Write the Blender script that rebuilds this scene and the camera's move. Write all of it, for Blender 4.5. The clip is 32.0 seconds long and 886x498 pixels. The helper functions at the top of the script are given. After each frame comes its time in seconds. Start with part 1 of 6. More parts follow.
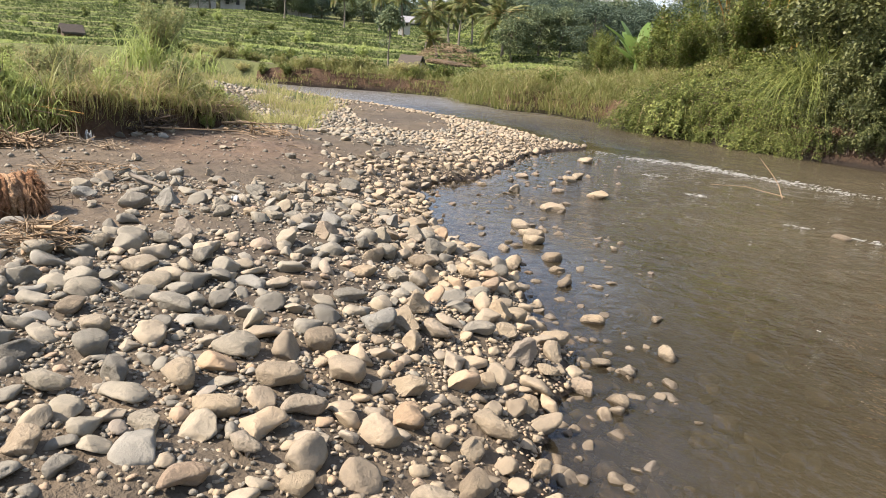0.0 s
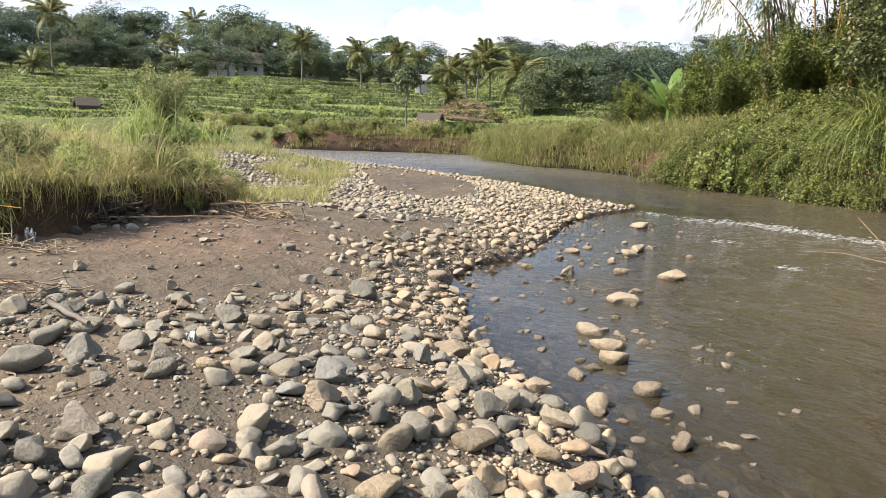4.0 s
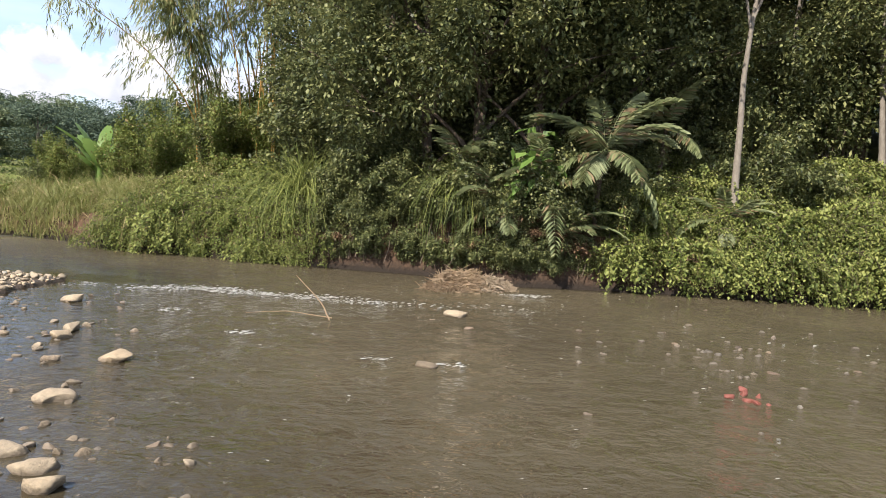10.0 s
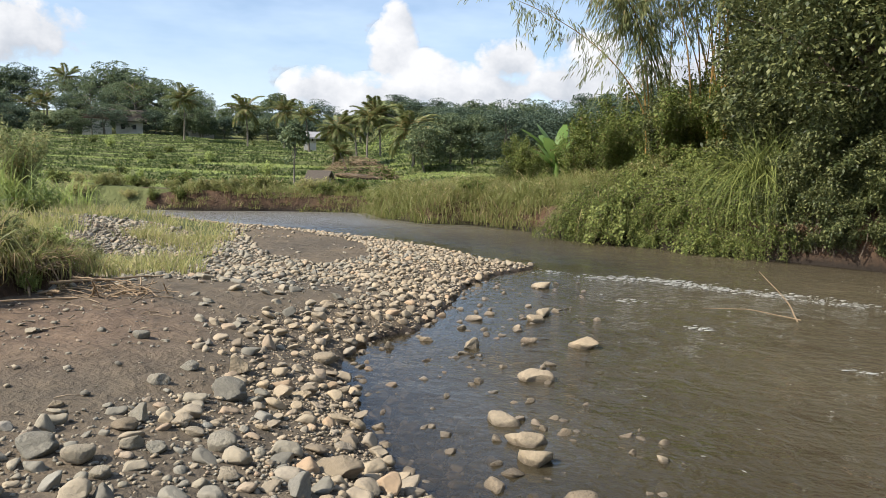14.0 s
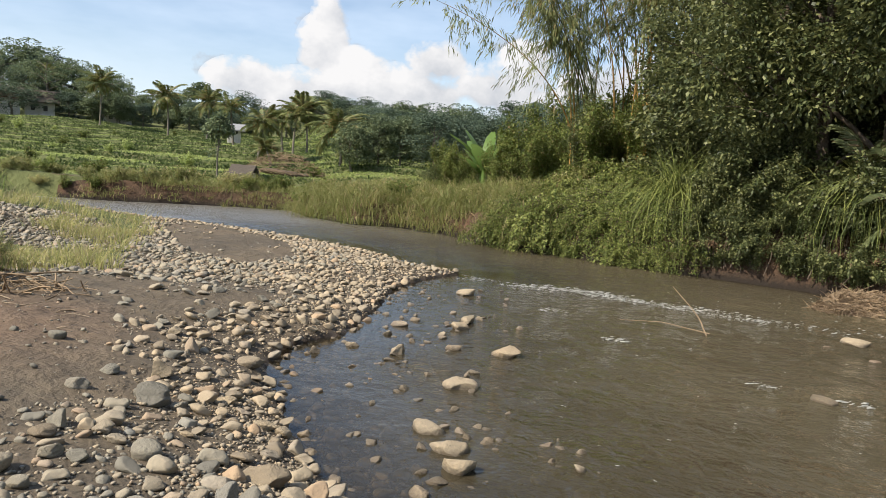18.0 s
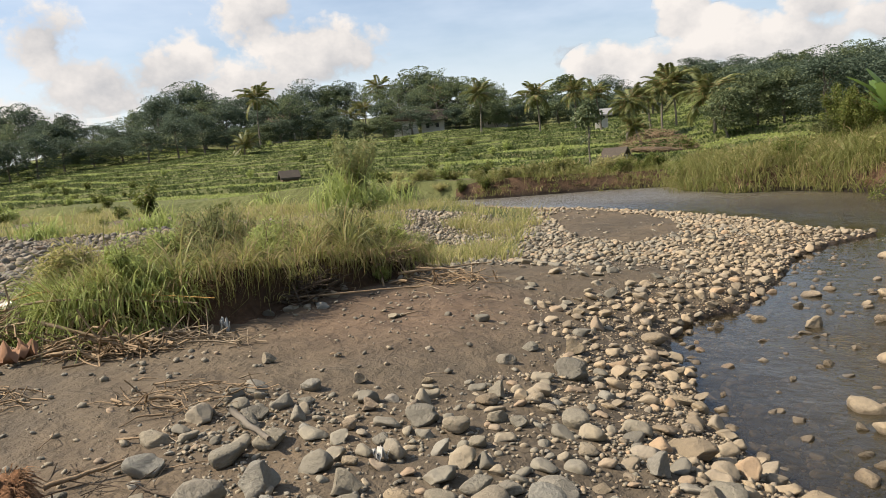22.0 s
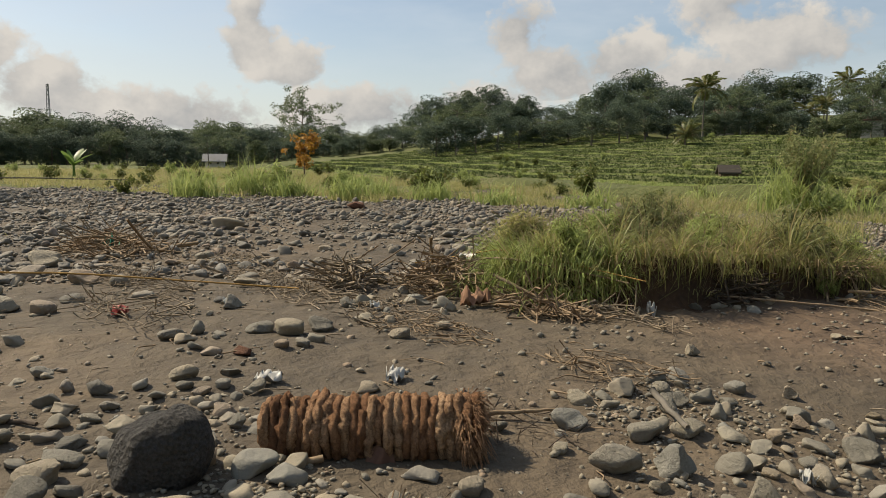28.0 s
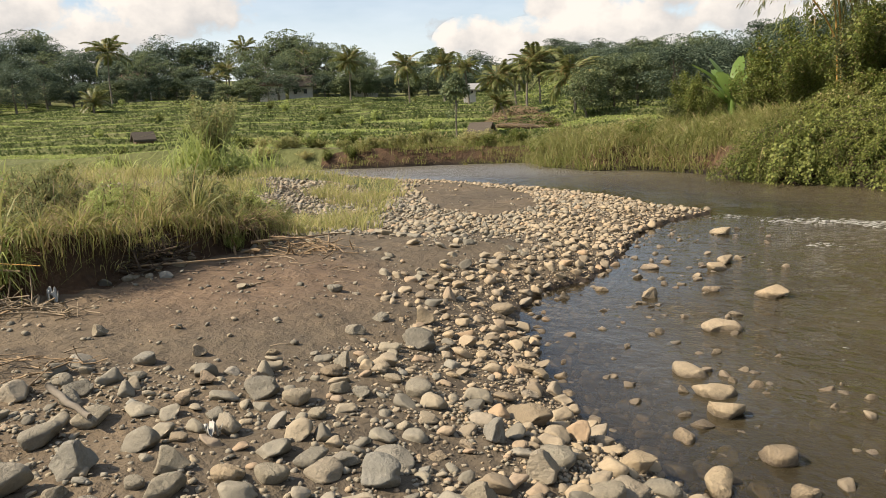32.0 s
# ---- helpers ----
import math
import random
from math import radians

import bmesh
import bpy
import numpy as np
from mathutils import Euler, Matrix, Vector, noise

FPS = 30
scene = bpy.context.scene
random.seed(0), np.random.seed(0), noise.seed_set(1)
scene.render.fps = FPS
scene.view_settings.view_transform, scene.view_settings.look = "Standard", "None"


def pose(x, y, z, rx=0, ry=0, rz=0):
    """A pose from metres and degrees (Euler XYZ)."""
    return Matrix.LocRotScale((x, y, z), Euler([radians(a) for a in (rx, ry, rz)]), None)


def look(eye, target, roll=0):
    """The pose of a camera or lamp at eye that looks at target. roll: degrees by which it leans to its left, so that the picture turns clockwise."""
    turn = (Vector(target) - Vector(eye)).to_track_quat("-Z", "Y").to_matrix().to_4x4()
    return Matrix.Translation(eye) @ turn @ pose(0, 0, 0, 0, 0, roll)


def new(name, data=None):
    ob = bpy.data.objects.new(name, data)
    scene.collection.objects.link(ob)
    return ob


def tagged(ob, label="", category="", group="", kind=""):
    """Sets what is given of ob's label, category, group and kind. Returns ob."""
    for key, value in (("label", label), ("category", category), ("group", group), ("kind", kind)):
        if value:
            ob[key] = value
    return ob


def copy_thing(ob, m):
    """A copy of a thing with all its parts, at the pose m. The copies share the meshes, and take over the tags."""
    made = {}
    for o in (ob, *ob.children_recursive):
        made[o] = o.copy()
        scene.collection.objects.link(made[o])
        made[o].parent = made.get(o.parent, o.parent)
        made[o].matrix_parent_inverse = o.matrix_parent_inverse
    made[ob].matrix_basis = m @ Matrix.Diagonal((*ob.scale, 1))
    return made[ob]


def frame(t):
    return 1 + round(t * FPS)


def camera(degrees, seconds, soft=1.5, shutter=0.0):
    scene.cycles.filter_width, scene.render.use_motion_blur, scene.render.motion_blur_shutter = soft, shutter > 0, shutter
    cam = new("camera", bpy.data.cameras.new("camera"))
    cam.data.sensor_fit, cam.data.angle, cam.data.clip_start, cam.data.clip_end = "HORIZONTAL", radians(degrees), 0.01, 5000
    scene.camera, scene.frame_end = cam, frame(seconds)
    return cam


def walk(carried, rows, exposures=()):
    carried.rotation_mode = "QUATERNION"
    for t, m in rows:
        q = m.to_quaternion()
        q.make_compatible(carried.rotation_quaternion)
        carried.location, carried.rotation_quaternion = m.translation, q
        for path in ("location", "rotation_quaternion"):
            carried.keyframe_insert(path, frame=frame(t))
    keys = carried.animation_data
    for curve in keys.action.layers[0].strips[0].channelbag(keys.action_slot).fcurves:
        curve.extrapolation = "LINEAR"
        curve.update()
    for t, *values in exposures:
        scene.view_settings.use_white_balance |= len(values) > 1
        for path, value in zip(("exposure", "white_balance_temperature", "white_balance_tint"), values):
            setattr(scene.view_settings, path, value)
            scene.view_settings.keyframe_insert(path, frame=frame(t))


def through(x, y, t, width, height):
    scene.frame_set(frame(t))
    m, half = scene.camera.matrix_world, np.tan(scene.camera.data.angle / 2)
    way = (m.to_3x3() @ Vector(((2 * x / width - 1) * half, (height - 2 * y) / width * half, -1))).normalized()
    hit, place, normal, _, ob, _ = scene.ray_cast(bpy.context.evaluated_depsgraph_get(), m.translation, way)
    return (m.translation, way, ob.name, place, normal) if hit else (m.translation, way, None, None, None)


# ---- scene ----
# ---------------------------------------------------------------- camera
cam = camera(62.61, 32.0, soft=0.9)
# seconds, place, then the three turns of pose()
PATH = [
    (0.0, 0.033, 0.473, 1.720, 75.08, -4.28, 0.33),
    (0.5, 0.045, 0.643, 1.742, 76.04, 0.43, 0.35),
    (1.0, 0.117, 0.926, 1.734, 78.29, 1.29, 1.46),
    (1.5, 0.125, 1.056, 1.742, 76.19, 1.25, 3.56),
    (2.0, 0.096, 1.252, 1.729, 78.57, -2.10, 0.07),
    (2.5, 0.033, 1.529, 1.733, 79.82, -2.99, 1.84),
    (4.5, -0.192, 2.592, 1.738, 79.14, -0.94, 0.62),
    (5.0, -0.239, 2.739, 1.733, 80.78, 0.59, -0.82),
    (5.5, -0.148, 2.920, 1.736, 84.17, 3.37, -0.16),
    (6.0, -0.051, 3.043, 1.742, 83.48, 2.63, -0.81),
    (6.5, -0.050, 3.078, 1.735, 83.64, 2.33, -5.36),
    (7.0, -0.049, 3.118, 1.718, 83.46, 0.66, -9.19),
    (7.5, -0.045, 3.143, 1.728, 84.20, -0.18, -9.08),
    (8.0, -0.055, 3.174, 1.730, 85.35, -2.27, -11.46),
    (8.5, -0.035, 3.144, 1.722, 83.84, -3.85, -11.89),
    (9.0, 0.033, 3.164, 1.713, 82.69, -2.72, -17.80),
    (9.5, 0.088, 3.160, 1.725, 83.03, -2.42, -27.02),
    (10.0, 0.081, 3.134, 1.719, 85.97, -3.43, -40.47),
    (10.5, 0.101, 3.152, 1.717, 83.34, -4.35, -48.46),
    (11.0, 0.120, 3.174, 1.697, 82.33, -1.75, -46.70),
    (11.5, 0.094, 3.195, 1.695, 81.12, -0.46, -40.91),
    (12.0, 0.067, 3.242, 1.712, 80.83, 0.36, -27.82),
    (12.5, 0.000, 3.286, 1.717, 83.00, 0.26, -16.96),
    (13.0, -0.063, 3.307, 1.725, 83.13, -1.81, -9.95),
    (13.5, -0.078, 3.298, 1.732, 83.38, -0.86, -7.18),
    (15.5, -0.145, 3.219, 1.841, 84.58, -3.32, -7.02),
    (16.0, -0.159, 3.229, 1.834, 84.77, -4.98, -9.86),
    (16.5, -0.184, 3.230, 1.831, 84.63, -4.66, -12.21),
    (17.0, -0.211, 3.245, 1.823, 84.84, -4.17, -15.20),
    (17.5, -0.213, 3.256, 1.817, 84.29, -4.21, -17.05),
    (18.0, -0.164, 3.214, 1.834, 84.07, -3.91, -12.63),
    (18.5, -0.113, 3.183, 1.839, 83.30, -1.75, -12.12),
    (19.0, -0.120, 3.169, 1.841, 83.12, -0.96, -9.30),
    (19.5, -0.128, 3.173, 1.840, 82.41, 0.67, -6.02),
    (20.0, -0.149, 3.176, 1.838, 82.38, 1.33, -3.53),
    (20.5, -0.174, 3.195, 1.832, 82.01, 1.17, -0.57),
    (21.0, -0.214, 3.199, 1.823, 82.27, 2.57, 5.77),
    (21.5, -0.272, 3.169, 1.825, 83.59, 4.62, 10.72),
    (22.0, -0.306, 3.146, 1.815, 82.84, 4.87, 15.53),
    (22.5, -0.292, 3.112, 1.823, 82.93, 5.22, 23.25),
    (23.0, -0.300, 3.101, 1.828, 83.02, 6.09, 29.03),
    (23.5, -0.305, 3.088, 1.839, 83.01, 7.32, 33.75),
    (24.0, -0.309, 3.049, 1.852, 82.88, 6.64, 37.00),
    (24.5, -0.336, 3.045, 1.850, 81.84, 5.95, 40.39),
    (26.5, -0.361, 2.945, 1.824, 85.34, -1.13, 51.05),
    (27.0, -0.344, 2.909, 1.834, 85.97, -1.71, 55.91),
    (27.5, -0.361, 2.939, 1.821, 83.10, -0.72, 55.04),
    (28.0, -0.354, 2.986, 1.813, 83.28, -0.41, 48.63),
    (28.5, -0.350, 3.033, 1.806, 82.39, -0.50, 40.07),
    (29.0, -0.335, 3.074, 1.794, 81.70, 0.40, 33.19),
    (29.5, -0.311, 3.117, 1.797, 81.70, 1.15, 27.26),
    (30.0, -0.291, 3.134, 1.795, 81.66, 0.97, 22.08),
    (30.5, -0.264, 3.162, 1.796, 82.10, 1.62, 15.08),
    (31.0, -0.221, 3.192, 1.793, 80.72, 2.54, 8.84),
    (31.5, -0.208, 3.202, 1.799, 81.80, 1.80, 6.23),
    (32.0, -0.197, 3.221, 1.789, 79.94, 2.44, 5.46),
]
walk(cam, [(row[0], pose(*row[1:])) for row in PATH],
     exposures=[(0.0, 1.2, 6450, 17), (1.0, 1.1, 6300, 16), (2.0, 1.22, 6150, 14), (2.5, 1.22, 6150, 14), (5.0, 0.92, 6500, 14), (6.0, 0.56, 6600, 15), (8.5, 0.64, 6400, 15), (10.0, 1.12, 6200, 15),
                (10.6, 1.98, 5950, 15), (11.5, 1.98, 5950, 15), (12.5, 1.12, 6150, 12), (13.5, 0.80, 6150, 11), (16.0, 0.66, 6300, 12), (19.0, 0.72, 6350, 11), (21.0, 0.78, 6600, 12), (22.0, 0.62, 6800, 13), (24.5, 0.45, 7100, 12),
                (28.0, 0.17, 7000, 10), (29.0, 0.54, 7200, 11), (30.0, 0.74, 7300, 13), (32.0, 0.74, 7150, 13)])

# ---------------------------------------------------------------- light
SUN_DIR = Vector((-0.68, -0.20, 0.71)).normalized()      # towards the sun
sun = new("sun", bpy.data.lights.new("sun", "SUN"))
sun.data.energy, sun.data.angle, sun.data.color = 5.0, radians(0.6), (1.0, 0.90, 0.74)
sun.matrix_world = look(SUN_DIR * 60, (0, 0, 0))

world = bpy.data.worlds.new("sky")
scene.world = world
world.use_nodes = True
wt = world.node_tree
wt.nodes.clear()


def wn(kind, **kw):
    n = wt.nodes.new(kind)
    for k, v in kw.items():
        n.inputs[k.replace("_", " ")].default_value = v
    return n


def wmath(op, a, b=None, clamp=False):
    n = wt.nodes.new("ShaderNodeMath")
    n.operation, n.use_clamp = op, clamp
    for i, v in enumerate((a, b)):
        if v is None:
            continue
        if isinstance(v, (int, float)):
            n.inputs[i].default_value = v
        else:
            wt.links.new(v, n.inputs[i])
    return n.outputs[0]


sky = wt.nodes.new("ShaderNodeTexSky")
sky.sky_type, sky.sun_disc = "NISHITA", False
sky.sun_elevation = math.asin(SUN_DIR.z)
sky.sun_rotation = math.atan2(SUN_DIR.x, SUN_DIR.y)
sky.air_density, sky.dust_density, sky.ozone_density = 1.0, 1.2, 1.3
coord = wt.nodes.new("ShaderNodeTexCoord").outputs["Generated"]


def cloud_noise(scale, detail, rough, stretch=1.0):
    mp = wt.nodes.new("ShaderNodeMapping")
    mp.inputs["Scale"].default_value = (1, 1, stretch)
    wt.links.new(coord, mp.inputs["Vector"])
    n = wn("ShaderNodeTexNoise", Scale=scale, Detail=detail, Roughness=rough)
    wt.links.new(mp.outputs[0], n.inputs["Vector"])
    return n.outputs["Fac"]


def cloud_puff(az, el, wide, high):
    """A heap of cloud round a direction: its fill (1 at the middle, 0 at the rim), and how far a direction lies across and above its middle."""
    mp = wt.nodes.new("ShaderNodeMapping")
    mp.vector_type = "POINT"
    # turn the direction so that the heap's middle lies along +y
    mp.inputs["Rotation"].default_value = (0, 0, radians(az))
    wt.links.new(coord, mp.inputs["Vector"])
    sep = wt.nodes.new("ShaderNodeSeparateXYZ")
    wt.links.new(mp.outputs[0], sep.inputs[0])
    dx = wmath("DIVIDE", sep.outputs[0], math.tan(radians(wide)))
    dz = wmath("DIVIDE", wmath("SUBTRACT", sep.outputs[2], math.sin(radians(el))), math.tan(radians(high)))
    r2 = wmath("ADD", wmath("MULTIPLY", dx, dx), wmath("MULTIPLY", dz, dz))
    behind = wmath("LESS_THAN", sep.outputs[1], 0.0)
    fill = wmath("SUBTRACT", wmath("SUBTRACT", 1.0, wmath("SQRT", r2)), wmath("MULTIPLY", behind, 9.0))
    return fill, dx, dz


# heaps of cumulus: azimuth (right of the y axis), height, half width, half height
PUFFS = [(-2.9, 5.8, 3.2, 1.9), (1.6, 5.0, 5.0, 2.4), (5.4, 6.6, 3.2, 2.6), (10.0, 5.8, 5.0, 2.6), (11.5, 8.2, 2.6, 2.0), (16.5, 6.4, 4.5, 2.8), (18.6, 8.4, 2.6, 2.2),
         (2.8, 9.0, 2.1, 2.4), (3.3, 11.2, 1.5, 1.6), (25.0, 7.0, 6.0, 3.0), (-24.8, 8.6, 5.2, 3.0), (-30.0, 6.4, 4.6, 2.2), (-28.6, 12.0, 3.4, 3.2), (-35.2, 7.8, 4.6, 2.4),
         (-43.0, 10.2, 2.9, 2.8), (-40.6, 7.2, 4.8, 2.4), (-63.3, 11.0, 1.9, 2.4), (-63.4, 8.8, 2.6, 2.2), (-60.8, 7.4, 3.2, 2.0), (-84.6, 9.4, 3.2, 2.8), (-82.5, 6.4, 5.2, 3.4),
         (-77.0, 4.9, 4.2, 2.8), (-70.0, 3.6, 8.0, 2.2), (-55.0, 4.2, 7.0, 2.2), (-46.0, 4.6, 5.0, 1.8), (-100.0, 10.0, 8.0, 4.0)]
heap = lean_sum = weight_sum = None
for az, el, wide, high in PUFFS:
    fill, dx, dz = cloud_puff(az, el, wide, high)
    w = wmath("ADD", wmath("MAXIMUM", fill, 0.0), 0.0001)
    lit = wmath("MULTIPLY", w, wmath("SUBTRACT", dz, wmath("MULTIPLY", dx, 0.7)))
    heap = fill if heap is None else wmath("MAXIMUM", heap, fill)
    lean_sum = lit if lean_sum is None else wmath("ADD", lean_sum, lit)
    weight_sum = w if weight_sum is None else wmath("ADD", weight_sum, w)
fine = cloud_noise(24.0, 8.0, 0.60, 1.2)
coarse = cloud_noise(9.0, 4.0, 0.55, 1.4)
edge = wmath("ADD", wmath("MAXIMUM", heap, -1.0), wmath("MULTIPLY", wmath("SUBTRACT", wmath("ADD", wmath("MULTIPLY", fine, 0.55), wmath("MULTIPLY", coarse, 0.45)), 0.5), 3.2))
cover = wmath("MULTIPLY", wmath("SUBTRACT", edge, 0.06), 3.0, clamp=True)
veil = wmath("MULTIPLY", wmath("ADD", wmath("MULTIPLY", wmath("SUBTRACT", cloud_noise(2.6, 5.0, 0.6, 3.5), 0.42), 2.6, clamp=True), 0.22), 0.60)
ramp = wt.nodes.new("ShaderNodeValToRGB")
ramp.color_ramp.elements[0].position, ramp.color_ramp.elements[0].color = 0.12, (0.58, 0.61, 0.65, 1)
ramp.color_ramp.elements[1].position, ramp.color_ramp.elements[1].color = 0.66, (1.0, 0.98, 0.95, 1)
lean = wmath("DIVIDE", lean_sum, weight_sum)
wt.links.new(wmath("ADD", wmath("MULTIPLY", lean, 0.26), wmath("ADD", wmath("MULTIPLY", wmath("SUBTRACT", coarse, 0.5), 0.9), wmath("MULTIPLY", fine, 0.85))), ramp.inputs[0])


def wmix(fac, a, b):
    n = wt.nodes.new("ShaderNodeMix")
    n.data_type = "RGBA"
    for sock, v in ((n.inputs[0], fac), (n.inputs[6], a), (n.inputs[7], b)):
        if isinstance(v, tuple):
            sock.default_value = v
        else:
            wt.links.new(v, sock)
    return n.outputs[2]


bright = wt.nodes.new("ShaderNodeVectorMath")
bright.operation = "SCALE"
bright.inputs["Scale"].default_value = 6.0
wt.links.new(ramp.outputs[0], bright.inputs[0])
hazy = wmix(veil, sky.outputs[0], (5.6, 6.4, 7.3, 1))
up = wt.nodes.new("ShaderNodeSeparateXYZ")
wt.links.new(coord, up.inputs[0])
low_air = wmath("MULTIPLY", wmath("SUBTRACT", 1.0, wmath("DIVIDE", up.outputs[2], 0.16), clamp=True), 0.75)
hazy = wmix(low_air, hazy, (5.9, 6.6, 7.1, 1))
bg = wt.nodes.new("ShaderNodeBackground")
bg.inputs["Strength"].default_value = 0.10
wt.links.new(wmix(cover, hazy, bright.outputs[0]), bg.inputs["Color"])
wt.links.new(bg.outputs[0], wt.nodes.new("ShaderNodeOutputWorld").inputs[0])

# ---------------------------------------------------------------- materials


class Nodes:
    """A small helper to wire one material."""

    def __init__(self, name):
        self.m = bpy.data.materials.new(name)
        self.m.use_nodes = True
        self.t = self.m.node_tree
        self.t.nodes.clear()
        self.out = self.t.nodes.new("ShaderNodeOutputMaterial")

    def put(self, sock, v):
        if hasattr(v, "is_linked"):
            self.t.links.new(v, sock)
        elif isinstance(v, tuple) and len(v) == 3:
            sock.default_value = (*v, 1) if len(sock.default_value) == 4 else v
        else:
            sock.default_value = v

    def node(self, kind, out=0, **kw):
        n = self.t.nodes.new("ShaderNode" + kind)
        for k, v in kw.items():
            self.put(n.inputs[k.replace("_", " ")], v)
        return n.outputs[out]

    def noise(self, scale, detail=4.0, rough=0.55, coord=None, dist=0.0):
        return self.node("TexNoise", 0, Vector=coord or self.pos(), Scale=scale, Detail=detail, Roughness=rough, Distortion=dist)

    def pos(self):
        return self.t.nodes.new("ShaderNodeNewGeometry").outputs["Position"]

    def local(self):
        return self.t.nodes.new("ShaderNodeTexCoord").outputs["Object"]

    def island(self):
        return self.t.nodes.new("ShaderNodeNewGeometry").outputs["Random Per Island"]

    def one(self):
        return self.t.nodes.new("ShaderNodeObjectInfo").outputs["Random"]

    def maths(self, op, a, b, clamp=False):
        n = self.t.nodes.new("ShaderNodeMath")
        n.operation, n.use_clamp = op, clamp
        self.put(n.inputs[0], a), self.put(n.inputs[1], b)
        return n.outputs[0]

    def mix(self, fac, a, b, blend="MIX"):
        n = self.t.nodes.new("ShaderNodeMix")
        n.data_type, n.blend_type = "RGBA", blend
        self.put(n.inputs[0], fac), self.put(n.inputs[6], a), self.put(n.inputs[7], b)
        return n.outputs[2]

    def ramp(self, fac, *stops):
        n = self.t.nodes.new("ShaderNodeValToRGB")
        els = n.color_ramp.elements
        for i, (p, c) in enumerate(stops):
            e = els[i] if i < 2 else els.new(p)
            e.position, e.color = p, (*c, 1)
        self.put(n.inputs[0], fac)
        return n.outputs[0]

    def bump(self, height, strength=0.4, distance=0.02):
        return self.node("Bump", 0, Height=height, Strength=strength, Distance=distance)

    def done(self, colour, rough=0.8, bump=None, spec=0.4, **kw):
        b = self.t.nodes.new("ShaderNodeBsdfPrincipled")
        self.put(b.inputs["Base Color"], colour)
        self.put(b.inputs["Roughness"], rough)
        self.put(b.inputs["Specular IOR Level"], spec)
        for k, v in kw.items():
            self.put(b.inputs[k.replace("_", " ")], v)
        if bump is not None:
            self.t.links.new(bump, b.inputs["Normal"])
        self.t.links.new(b.outputs[0], self.out.inputs[0])
        return self.m


def leaf_material(name, dark, mid, light, rough=0.5, through=0.30, spec=0.35, dry=None, dry_share=0.06):
    k = Nodes(name)
    r = k.island()
    patch = k.noise(0.9, 2.0)
    f = k.maths("ADD", k.maths("MULTIPLY", r, 0.65), k.maths("MULTIPLY", patch, 0.45))
    c = k.ramp(f, (0.15, dark), (0.5, mid), (0.9, light))
    if dry:
        pick = k.maths("GREATER_THAN", r, 1 - dry_share)
        c = k.mix(pick, c, dry)
    p = k.t.nodes.new("ShaderNodeBsdfPrincipled")
    k.put(p.inputs["Base Color"], c)
    k.put(p.inputs["Roughness"], rough)
    k.put(p.inputs["Specular IOR Level"], spec)
    tr = k.node("BsdfTranslucent", Color=k.mix(0.5, c, light))
    m = k.t.nodes.new("ShaderNodeMixShader")
    m.inputs[0].default_value = through
    k.t.links.new(p.outputs[0], m.inputs[1])
    k.t.links.new(tr, m.inputs[2])
    k.t.links.new(m.outputs[0], k.out.inputs[0])
    return k.m


def bark_material(name, a, b, scale=9.0):
    k = Nodes(name)
    n = k.noise(scale, 6, 0.65, k.local())
    c = k.mix(k.noise(scale * 0.2, 3, 0.5, k.local()), k.ramp(n, (0.3, a), (0.7, b)), a)
    return k.done(c, 0.85, k.bump(n, 0.6, 0.03), 0.2)


def stone_material(name, tint, per, share=0.42):
    k = Nodes(name)
    r = k.one() if per == "object" else k.island()
    base = k.ramp(r, (0.0, (0.090, 0.088, 0.080)), (0.25, (0.235, 0.225, 0.190)), (0.5, (0.33, 0.295, 0.225)), (0.72, (0.39, 0.325, 0.235)),
                  (0.88, (0.235, 0.245, 0.235)), (0.97, (0.38, 0.27, 0.18)))
    base = k.mix(share, base, tint)
    co = k.local() if per == "object" else k.pos()
    n1 = k.noise(4.5, 5, 0.6, co)
    n2 = k.noise(46.0, 6, 0.7, co)
    c = k.mix(0.75, base, k.ramp(n1, (0.3, (0.42, 0.40, 0.37)), (0.7, (0.62, 0.59, 0.54))), "OVERLAY")
    c = k.mix(k.ramp(n2, (0.45, (0, 0, 0)), (0.75, (0.32, 0.32, 0.32))), c, (0.12, 0.11, 0.10))
    h = k.maths("ADD", k.maths("MULTIPLY", n1, 1.2), k.maths("MULTIPLY", n2, 0.35))
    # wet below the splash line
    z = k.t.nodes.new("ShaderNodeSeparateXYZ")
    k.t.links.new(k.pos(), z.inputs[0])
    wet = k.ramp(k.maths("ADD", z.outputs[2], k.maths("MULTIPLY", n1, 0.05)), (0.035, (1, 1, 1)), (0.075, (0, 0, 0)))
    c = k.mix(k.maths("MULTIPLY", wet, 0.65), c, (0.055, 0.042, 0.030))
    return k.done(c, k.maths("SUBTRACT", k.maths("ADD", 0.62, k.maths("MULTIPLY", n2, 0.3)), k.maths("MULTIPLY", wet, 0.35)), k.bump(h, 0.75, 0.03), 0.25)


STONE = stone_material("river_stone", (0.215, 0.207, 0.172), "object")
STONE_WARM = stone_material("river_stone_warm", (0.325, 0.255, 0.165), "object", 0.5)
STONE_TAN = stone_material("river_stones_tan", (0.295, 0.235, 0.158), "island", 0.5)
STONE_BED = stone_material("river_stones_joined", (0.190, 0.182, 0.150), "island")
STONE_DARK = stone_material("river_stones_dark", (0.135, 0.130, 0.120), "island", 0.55)


